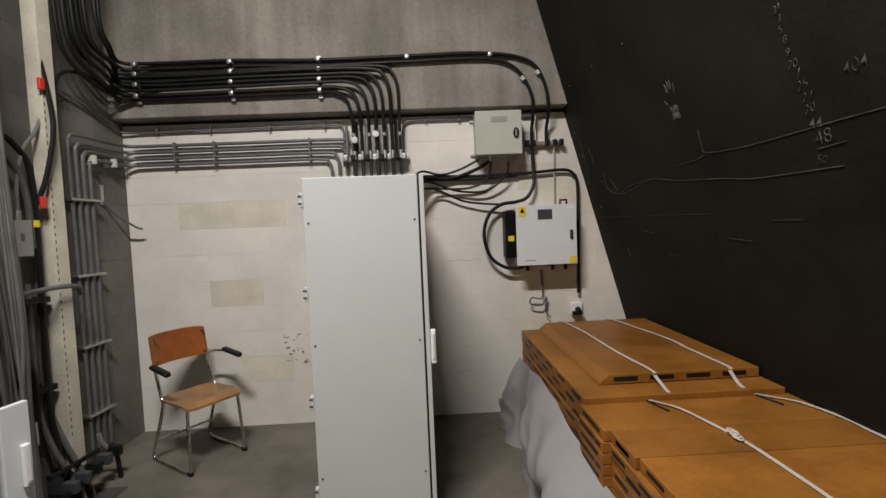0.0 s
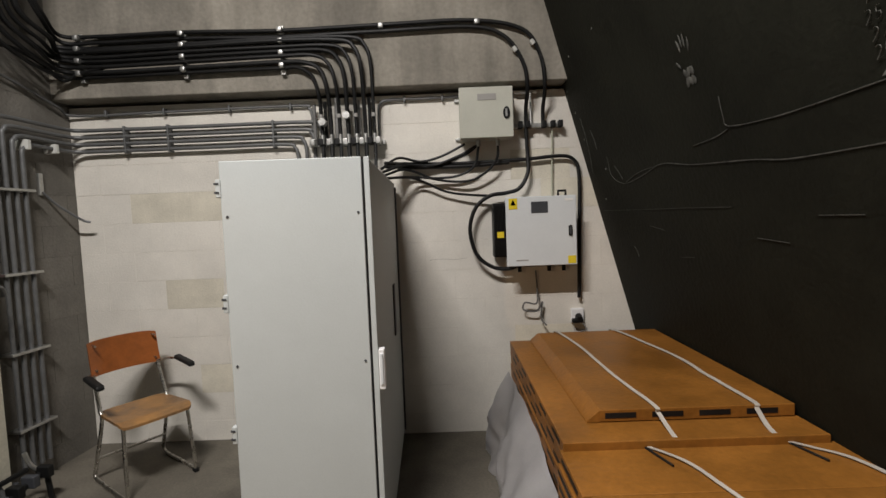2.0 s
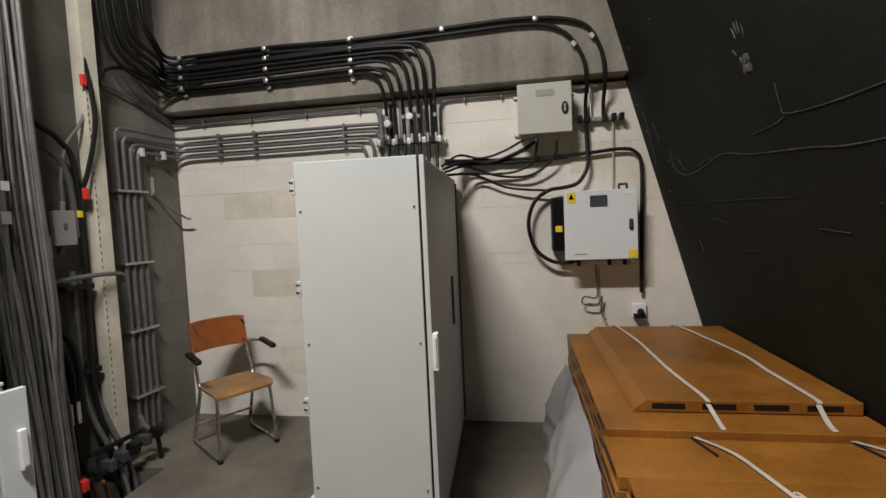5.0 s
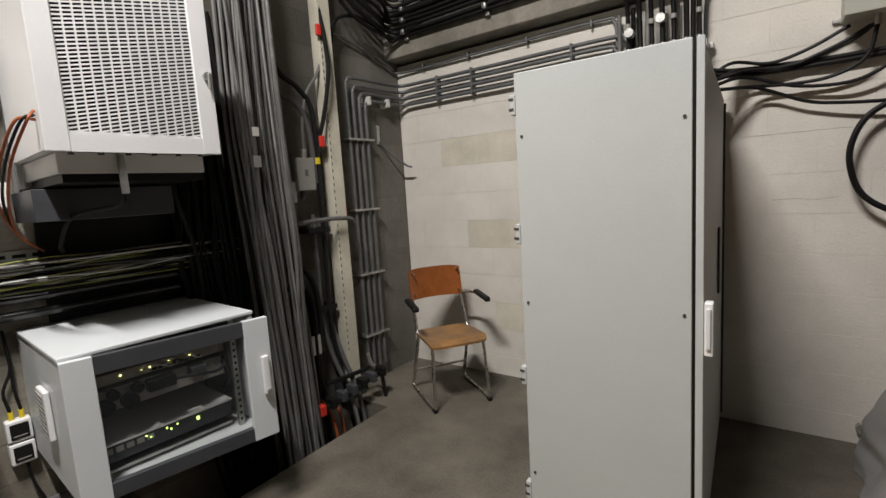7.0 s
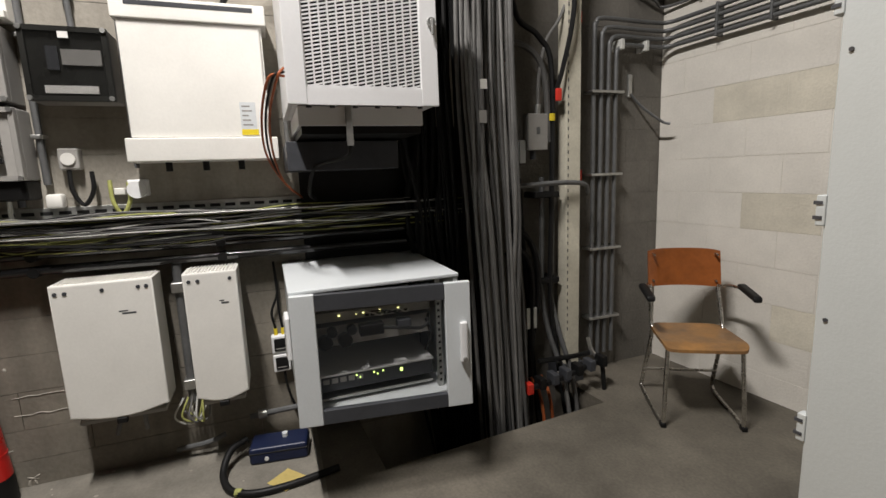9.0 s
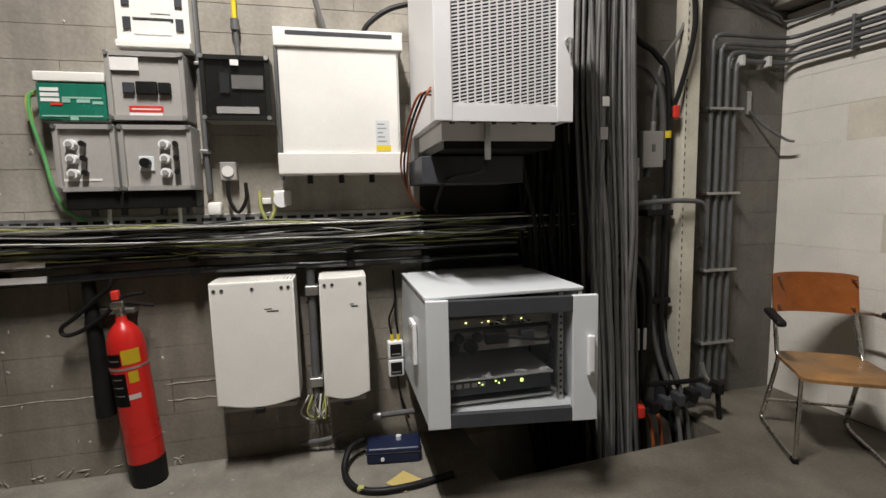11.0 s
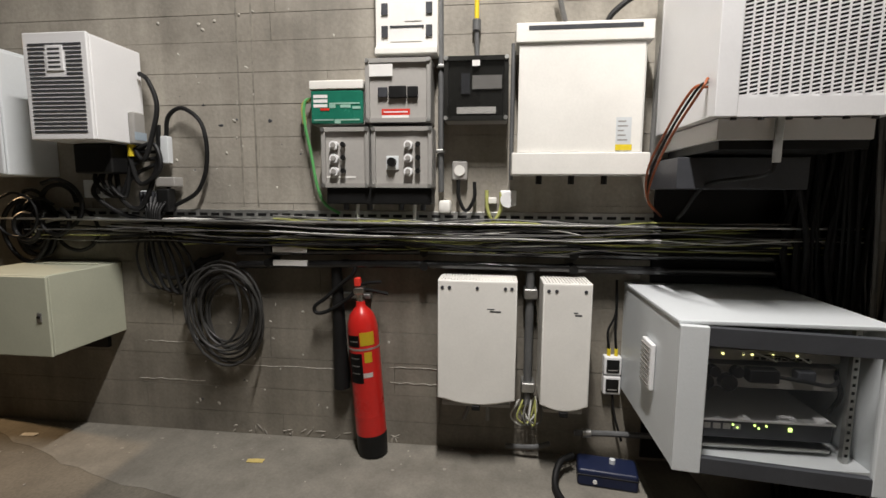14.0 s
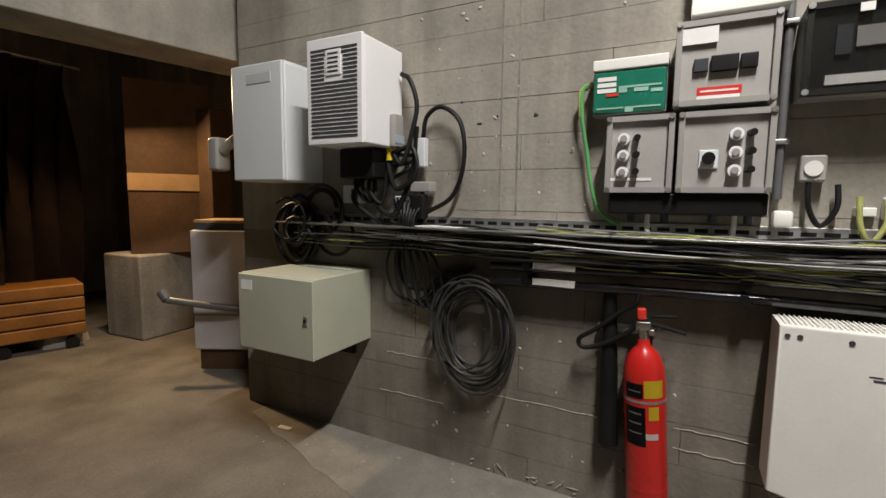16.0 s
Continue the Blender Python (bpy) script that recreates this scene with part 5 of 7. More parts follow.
def extinguisher():
    lean = Matrix.Rotation(radians(4.0), 4, "X") @ Matrix.Diagonal((1, 1, 0.965, 1))
    c = thing("fire_extinguisher", WEST @ Matrix.Translation((0.105, 0.085, 0.09)) @ lean, "red fire extinguisher with yellow stickers hung on the wall", "extinguisher")
    r = 0.078
    bm = bmesh.new()
    prof = [(0.0, 0.0), (r * 0.96, 0.0), (r, 0.02), (r, 0.585), (r * 0.95, 0.635), (r * 0.78, 0.68), (r * 0.5, 0.71), (r * 0.3, 0.725), (r * 0.28, 0.75), (0, 0.75)]
    n = 32
    rings = [[bm.verts.new((q * math.cos(2 * math.pi * i / n), q * math.sin(2 * math.pi * i / n), z)) for i in range(n)] for q, z in prof if q > 0]
    for a, b in zip(rings, rings[1:]):
        for i in range(n):
            bm.faces.new((a[i], a[(i + 1) % n], b[(i + 1) % n], b[i]))
    bm.faces.new(rings[0][::-1])
    bm.faces.new(rings[-1])
    part("cylinder", bm, RED, c)
    part("base_cup", cyl((0, 0, -0.085), (0, 0, 0.035), r * 0.97, r * 1.012, 32), BLACK, c, "black plastic base")
    for z in (0.14, 0.51):
        bm = B()
        rod(bm, (0, 0, z - 0.005), (0, 0, z + 0.005), r * 1.02, n=32)
        part("ring", bm, RED if z < 0.3 else STEEL, c)
    part("valve", cyl((0, 0, 0.75), (0, 0, 0.80), 0.02, n=16), CHROME, c, "chrome valve")
    part("gauge_block", box(-0.02, 0.03, -0.025, 0.03, 0.79, 0.825, 0.006), CHROME, c)
    part("lever", tube([(0, -0.02, 0.825), (0.01, 0.04, 0.845), (0.02, 0.12, 0.85)], 0.008), BLACK, c, "black lever")
    part("lever", tube([(0, -0.01, 0.815), (0.01, 0.05, 0.81), (0.02, 0.15, 0.785)], 0.008), BLACK, c, "black carry handle")
    part("seal", box(-0.012, 0.02, -0.02, 0.012, 0.83, 0.875, 0.006), RED_PLASTIC, c)

    def sticker(a0, a1, z0, z1, m, label=""):
        bm = bmesh.new()
        k = 8
        lo = [bm.verts.new((r * 1.012 * math.cos(a0 + (a1 - a0) * i / k), r * 1.012 * math.sin(a0 + (a1 - a0) * i / k), z0)) for i in range(k + 1)]
        hi = [bm.verts.new((v.co.x, v.co.y, z1)) for v in lo]
        for i in range(k):
            bm.faces.new((lo[i], lo[i + 1], hi[i + 1], hi[i]))
        bmesh.ops.solidify(bm, geom=bm.faces[:], thickness=0.0008)
        return part("sticker", bm, m, c, label)
    sticker(0.05, 1.0, 0.53, 0.60, YELLOW, "yellow sticker")
    sticker(-0.9, 0.0, 0.525, 0.585, BLACK, "black sticker")
    sticker(-0.95, 0.1, 0.33, 0.49, BLACK, "black instruction sticker")
    for z in (0.38, 0.42, 0.46, 0.55):
        sticker(-0.75, -0.1, z, z + 0.006, GREY_PLASTIC)
    sticker(0.25, 0.75, 0.44, 0.495, YELLOW, "round yellow sticker")
    sticker(0.1, 0.7, 0.36, 0.385, PAPER, "white sticker")
    h = thing("discharge_horn", WEST, "black discharge horn and hose beside the extinguisher", "horn")
    part("horn", cyl((0.06, -0.085, 0.33), (0.055, -0.105, 0.985), 0.042, 0.026, 18), BLACK, h)
    part("hose", tube([(0.07, -0.11, 0.98), (0.08, -0.06, 1.01), (0.09, 0.0, 1.0), (0.10, 0.0, 0.95), (0.09, -0.06, 0.90), (0.09, -0.15, 0.82), (0.085, -0.215, 0.77), (0.085, -0.20, 0.735), (0.09, -0.12, 0.76), (0.10, -0.02, 0.83), (0.10, 0.02, 0.89)], 0.010, 8, 6), BLACK, h)
    part("bracket", box(0, 0.05, -0.15, 0.07, 0.81, 0.835, 0.004), STEEL, h)


def cable_coil(name_label, s, z, r, turns, seed, rad=0.010, material=None):
    c = thing("cable_coil", WEST, name_label, "cable coil")
    rng = random.Random(seed)
    for k in range(turns):
        q = r * rng.uniform(0.66, 1.08)
        ds, dz = rng.uniform(-0.045, 0.045), rng.uniform(-0.07, 0.03)
        d = 0.035 + 0.011 * k
        pts = [(d + 0.006 * math.sin(3 * a + k), s + ds + q * 0.82 * math.cos(a), z + dz - 0.02 + q * (1.12 if math.sin(a) < 0 else 1.0) * math.sin(a)) for a in (2 * math.pi * i / 14 + 0.4 * k for i in range(15))]
        part("loop", tube(pts, rad, 7, 4), material or BLACK, c)
    return c


def tray_and_pipes():
    c = thing("cable_tray", WEST, "perforated steel cable tray along the wall", "cable tray")
    for a, b in ((-1.9, -0.1), (-0.1, 1.5), (1.5, 2.25)):
        part("back_rail", box(0.0, 0.012, a, b - 0.004, 1.215, 1.262, 0.002), STEEL, c)
        part("floor_plate", box(0.012, 0.165, a, b - 0.004, 1.205, 1.213, 0.002), STEEL, c)
    for k in range(60):
        part("slot", box(0.0115, 0.0135, -1.86 + 0.066 * k, -1.815 + 0.066 * k, 1.23, 1.245), BLACK, c)
    rng = random.Random(11)
    mats = [EARTH, CABLE_GREY, BLACK, CABLE_GREY, BLACK, EARTH, WIRE_WHITE, BLACK]
    w = thing("tray_wires", WEST, "tangle of black, pale and green-yellow wires on the tray", "wires")
    for k in range(46):
        z = 1.225 - 0.003 * k + rng.uniform(-0.012, 0.012)
        d = 0.085 + rng.uniform(0, 0.08)
        a, b = rng.choice((-1.75, -1.3, -0.9, -0.4, 0.1)), rng.choice((1.1, 1.45, 2.0, 2.3))
        n = 9
        pts = [(d + rng.uniform(-0.012, 0.012), a + (b - a) * i / n, z + rng.uniform(-0.016, 0.014) - 0.012 * math.sin(math.pi * i / n)) for i in range(n + 1)]
        part("wire", tube(pts, 0.003 if k % 8 == 6 else rng.choice((0.003, 0.004, 0.0055)), 6, 4), mats[k % 8], w)
    for z, d in ((1.068, 0.085), (1.0, 0.085)):
        p = thing("black_pipe", WEST, "black glossy pipe along the wall", "pipe", "black pipes")
        part("pipe", tube([(d, -0.62, z - 0.02), (d, 0.3, z + 0.003), (d, 1.0, z), (d, 2.3, z - 0.004)], 0.020, 12, 8), BLACK_GLOSS, p)
        part("name_tag", box(d + 0.012, d + 0.024, -0.42, -0.24, z - 0.016, z + 0.012), PAPER, p, "white label tag")
        for s in (-0.45, 0.36, 1.08):
            part("pipe_clip", cyl((0.0, s, z - 0.004), (d + 0.025, s, z - 0.004), 0.021, n=14), BLACK, p)
    # heavy band of dark cables under the tray
    for k in range(5):
        z = 1.10 + 0.012 * (k % 3)
        p = thing("dark_cable", WEST, "dark cable running below the tray", "cable", "dark cables under the tray")
        part("cable", tube([(0.03 + 0.02 * (k % 3), -1.5 + 0.3 * k, z - 0.02 + 0.012 * k), (0.05, -0.4, z + 0.01), (0.05, 0.7, z - 0.004 * k), (0.05, 1.6, z + 0.015), (0.06, 2.3, z)], 0.011, 8, 6), BLACK, p)
    e = thing("earth_cable", WEST, "green-yellow earth cable hanging beside the terminal box", "cable")
    part("cable", tube([(0.05, -0.20, 1.82), (0.06, -0.245, 1.80), (0.06, -0.25, 1.70), (0.05, -0.225, 1.55), (0.05, -0.20, 1.40), (0.05, -0.16, 1.30), (0.06, -0.08, 1.25)], 0.0075, 8, 6), EARTH_GREEN, e)
    part("cable", tube([(0.05, -0.20, 1.82), (0.055, -0.255, 1.79), (0.055, -0.252, 1.69)], 0.011, 8, 6), EARTH, e)
    for s in (0.02, 0.31):
        d = thing("white_drop_cable", WEST, "short pale cable dropping from the fuse boxes", "cable", "pale drop cables")
        part("cable", tube([(0.07, s, 1.30), (0.08, s + 0.002, 1.24), (0.09, s + 0.03, 1.17), (0.09, s + 0.12, 1.165)] if s < 0.1 else [(0.07, s, 1.31), (0.07, s - 0.004, 1.20)], 0.009, 8, 6), WIRE_WHITE, d)
    for s0, a, b in ((0.52, 0.60, 1.36), (0.66, 0.73, 1.31)):
        g = thing("grey_loop_cable", WEST, "grey cable loop between wall sockets", "cable", "grey loop cables")
        part("cable", tube([(0.04, s0, b + 0.06), (0.05, s0 + 0.005, b - 0.03), (0.05, (s0 + a) / 2, b - 0.09), (0.05, a, b - 0.03), (0.04, a, b + 0.05)], 0.009, 8, 6), BLACK if s0 < 0.6 else EARTH, g)
    u = thing("upper_conduit", WEST, "grey conduit above the meter box with a yellow sleeve", "conduit")
    part("conduit", cyl((0.03, 0.605, 1.98), (0.03, 0.60, 2.14), 0.012), CONDUIT, u)
    part("coupling", cyl((0.03, 0.60, 2.12), (0.03, 0.60, 2.17), 0.02), CONDUIT, u)
    part("sleeve", cyl((0.03, 0.60, 2.17), (0.03, 0.60, 2.4), 0.011), YELLOW, u, "yellow sleeve")
    part("conduit", cyl((0.03, 0.435, 1.36), (0.03, 0.428, 2.3), 0.014), CONDUIT, u)
    for z in (1.55, 1.95):
        part("clip", box(0, 0.055, 0.41, 0.455, z, z + 0.018, 0.004), STEEL, u)
    part("conduit", cyl((0.05, 0.775, 1.42), (0.05, 0.775, 2.05), 0.010), CONDUIT, u)
    v = thing("top_cables", WEST, "thick black cables above the power supply box", "cable")
    part("cable", tube([(0.06, 1.18, 2.10), (0.07, 1.22, 2.17), (0.09, 1.33, 2.24), (0.10, 1.5, 2.28)], 0.013), BLACK, v)
    part("cable", tube([(0.05, 1.42, 1.4), (0.06, 1.425, 1.8), (0.07, 1.45, 2.1), (0.09, 1.55, 2.3)], 0.013), CABLE_GREY, v)
    part("cable", tube([(0.05, 1.02, 2.10), (0.06, 1.0, 2.16), (0.07, 0.96, 2.3)], 0.012), CABLE_GREY, v)
    pole = thing("mounting_pole", WEST, "grey steel pole with clamps between the cream units", "pole")
    part("pole", cyl((0.07, 0.88, 0.30), (0.07, 0.88, 0.975), 0.021, n=16), CONDUIT, pole)
    for z in (0.37, 0.845):
        part("clamp", box(0.0, 0.105, 0.85, 0.915, z, z + 0.05, 0.006), STEEL, pole, "steel pole clamp")
    x = thing("pole_wires", WEST, "pale wires in a knot below the pole", "wires")
    for k in range(6):
        part("wire", tube([(0.09, 0.84 + 0.02 * k, 0.33), (0.12, 0.80 + 0.03 * k, 0.25), (0.10, 0.87 + 0.01 * k, 0.20 + 0.01 * (k % 2)), (0.08, 0.93 - 0.02 * k, 0.27), (0.07, 0.92, 0.34)], 0.0045, 6, 5), (WIRE_WHITE, EARTH, CABLE_GREY)[k % 3], x)


def vertical_bundle():
    rng = random.Random(21)
    c = thing("cable_bundle", WEST, "thick vertical bundle of grey and black cables", "cables")
    for k in range(64):
        grey = k < 40
        s = rng.uniform(2.24, 2.50) if grey else rng.uniform(2.02, 2.36)
        d = rng.uniform(0.20, 0.36) if grey else rng.uniform(0.03, 0.22)
        sh = rng.uniform(0.03, 0.10)
        pts = [(d, s, ROOF - 0.01), (d, s, 3.58), (d + rng.uniform(-0.015, 0.015), s + 0.01, 2.6), (d + rng.uniform(-0.02, 0.02), s + rng.uniform(-0.01, 0.03), 1.8), (d + rng.uniform(-0.02, 0.02), s + sh * 0.6 + rng.uniform(-0.015, 0.015), 1.1), (d + rng.uniform(-0.03, 0.02), s + sh + rng.uniform(-0.02, 0.02), 0.5), (d, s + sh + 0.04, -0.3)]
        part("cable", tube(pts, rng.choice((0.007, 0.009, 0.011)), 6, 5), CABLE_GREY if grey else BLACK, c)
    part("tag", box(0.375, 0.38, 2.31, 2.345, 1.74, 1.785), CREAM, c, "pale yellow tag")
    part("tag", box(0.375, 0.38, 2.30, 2.34, 1.58, 1.64), GREY_PLASTIC, c, "grey tag")
    # black mass behind, beside the rack
    b = thing("black_cable_bundle", WEST, "loose bundle of black cables behind the rack", "cables")
    for k in range(34):
        s = rng.uniform(1.98, 2.30)
        d = rng.uniform(0.02, 0.14)
        part("cable", tube([(d, s, 2.4), (d + 0.03, s + rng.uniform(-0.05, 0.05), 1.6), (d + rng.uniform(0, 0.05), s + rng.uniform(-0.06, 0.06), 1.1), (d + 0.05, s + rng.uniform(-0.05, 0.1), 0.5), (d + 0.05, s + 0.1, -0.3)], rng.choice((0.009, 0.012, 0.015)), 6, 4), BLACK, b)
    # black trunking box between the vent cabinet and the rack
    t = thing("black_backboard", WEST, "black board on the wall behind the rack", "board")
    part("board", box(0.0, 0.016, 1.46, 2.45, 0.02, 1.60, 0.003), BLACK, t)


def corner_post():
    p = thing("steel_post", WEST, "cream painted steel channel post", "post")
    part("web", box(0.14, 0.148, 2.965, 3.06, 0.13, ROOF - 0.002, 0.002), CREAM_OLD, p)
    part("flange", box(0.06, 0.14, 3.052, 3.06, 0.13, ROOF - 0.002), CREAM_OLD, p)
    part("flange", box(0.06, 0.14, 2.965, 2.973, 0.13, ROOF - 0.002), CREAM_OLD, p)
    for k in range(46):
        part("hole", box(0.147, 0.1495, 2.972, 2.978, 0.35 + 0.045 * k, 0.37 + 0.045 * k), DARK_GREY, p)
    part("foot", box(0.0, 0.15, 2.93, 3.1, 0.0, 0.13, 0.006), DARK_GREY, p)
    rng = random.Random(5)
    # red plastic clips
    for d, s, z in ((0.15, 2.90, 1.76), (0.02, 3.13, 2.23), (0.02, 3.14, 1.30), (0.15, 2.95, 2.45)):
        part("red_clip", box(d, d + 0.02, s - 0.018, s + 0.018, z - 0.035, z + 0.035, 0.006), RED_PLASTIC, p, "red plastic clip")
    j = thing("junction_box", west(0.06, 2.72, 1.455), "grey metal junction box with a cable entry", "junction box")
    part("body", box(0, 0.07, 0, 0.13, 0, 0.205, 0.006), GREY_PLASTIC, j)
    part("mark", box(0.07, 0.072, 0.055, 0.075, 0.09, 0.13, 0.003), CONDUIT, j)
    part("gland", cyl((0.035, 0.08, 0.205), (0.035, 0.085, 0.26), 0.016), STEEL, j)
    part("gland", cyl((0.035, 0.05, -0.05), (0.035, 0.05, 0), 0.018), DARK_GREY, j)
    part("side_terminal", box(0, 0.05, -0.045, -0.005, -0.07, 0.06, 0.005), LIGHT_GREY, j)
    part("cable", tube([(0.035, 0.085, 0.25), (0.04, 0.09, 0.42), (0.05, 0.13, 0.6), (0.06, 0.21, 0.72), (0.05, 0.28, 0.85)], 0.010), CABLE_GREY, j)
    # conduits and black cables between bundle and post
    g = thing("riser_cables", WEST, "black and grey riser cables beside the steel post", "cables")
    specs = [
        (BLACK, 0.016, [(0.10, 2.62, 2.6), (0.10, 2.66, 2.2), (0.11, 2.80, 2.08), (0.12, 2.88, 1.9), (0.12, 2.88, 1.2), (0.12, 2.87, 0.6), (0.14, 2.9, 0.25), (0.2, 2.95, -0.3)]),
        (CABLE_GREY, 0.018, [(0.08, 2.58, 2.02), (0.09, 2.68, 2.04), (0.10, 2.80, 1.97), (0.11, 2.85, 1.80), (0.11, 2.86, 1.5)]),
        (CONDUIT, 0.016, [(0.09, 2.83, 1.30), (0.09, 2.83, 0.9), (0.09, 2.83, 0.6), (0.12, 2.86, 0.35), (0.2, 2.92, 0.05), (0.22, 2.95, -0.3)]),
        (CONDUIT, 0.016, [(0.09, 2.90, 1.30), (0.09, 2.90, 0.9), (0.09, 2.89, 0.6), (0.14, 2.92, 0.35), (0.22, 2.97, 0.05), (0.25, 2.99, -0.3)]),
        (BLACK, 0.014, [(0.12, 2.98, 2.7), (0.17, 2.99, 2.35), (0.19, 2.97, 2.15), (0.17, 2.92, 1.9), (0.13, 2.89, 1.75)]),
        (BLACK, 0.018, [(0.10, 2.60, 0.95), (0.12, 2.68, 0.98), (0.13, 2.76, 0.85), (0.13, 2.78, 0.6), (0.12, 2.74, 0.3), (0.15, 2.7, -0.3)]),
        (BLACK, 0.020, [(0.10, 2.58, 0.85), (0.12, 2.66, 0.88), (0.13, 2.73, 0.75), (0.13, 2.73, 0.4), (0.15, 2.68, -0.3)]),
        (BLACK, 0.012, [(0.05, 2.66, 2.5), (0.06, 2.63, 1.9), (0.05, 2.64, 1.4), (0.06, 2.66, 0.8), (0.1, 2.7, -0.3)]),
        (BLACK, 0.015, [(0.05, 2.70, 1.3), (0.06, 2.72, 0.9), (0.08, 2.75, 0.4), (0.1, 2.8, -0.3)]),
        (COPPER_RED, 0.010, [(0.2, 2.75, 0.12), (0.25, 2.78, 0.0), (0.28, 2.8, -0.3)]),
        (COPPER_RED, 0.010, [(0.2, 2.68, 0.12), (0.25, 2.72, 0.0), (0.28, 2.74, -0.3)]),
        (CABLE_GREY, 0.013, [(0.24, 2.85, 0.14), (0.28, 2.88, 0.0), (0.32, 2.9, -0.3)]),
        (CABLE_GREY, 0.013, [(0.24, 2.92, 0.14), (0.28, 2.94, 0.0), (0.32, 2.96, -0.3)]),
    ]
    for m, r, pts in specs:
        part("cable", tube(pts, r, 8, 6), m, g)
    for z in (1.18, 0.66):
        part("cleat", box(0.0, 0.13, 2.76, 2.93, z, z + 0.035, 0.006), BLACK, g, "black cable cleat")
    part("band", cyl((0.12, 2.88, 1.62), (0.12, 2.88, 1.66), 0.021), YELLOW, g, "yellow band")
    for s in (2.69, 2.735):
        part("white_tag", box(0.14, 0.15, s, s + 0.022, 0.40, 0.53, 0.003), WIRE_WHITE, g, "white cable marker")
    part("cross_conduit", tube([(0.20, 2.56, 1.255), (0.20, 2.80, 1.265), (0.20, 2.95, 1.265), (0.19, 3.06, 1.25), (0.17, 3.10, 1.20)], 0.014), CONDUIT, g)
    part("bracket", box(0.0, 0.12, 2.60, 2.62, 1.95, 2.4, 0.003), STEEL, g)
    q = thing("pit_rail", WEST, "black steel rail with clamps over the cable pit", "rail")
    part("rail", tube([(0.30, 2.55, 0.10), (0.30, 2.85, 0.13), (0.28, 3.15, 0.19)], 0.018, 6), BLACK, q)
    part("rail", tube([(0.22, 2.72, 0.22), (0.2, 2.95, 0.20), (0.2, 3.1, 0.2)], 0.015, 6), BLACK, q)
    for k in range(7):
        part("clamp", box(0.26, 0.34, 2.58 + 0.085 * k, 2.62 + 0.085 * k, 0.085 + 0.012 * k, 0.15 + 0.012 * k, 0.006), (RED_PLASTIC, BLACK, DARK_GREY)[k % 3] if k < 3 else (BLACK, DARK_GREY)[k % 2], q)
    part("leg", tube([(0.30, 3.12, 0.18), (0.31, 3.13, 0.0), (0.31, 3.13, -0.1)], 0.014, 6), BLACK, q)
    part("stub", tube([(0.24, 3.06, 0.32), (0.25, 3.08, 0.24), (0.28, 3.12, 0.18)], 0.012, 6), STEEL, q)


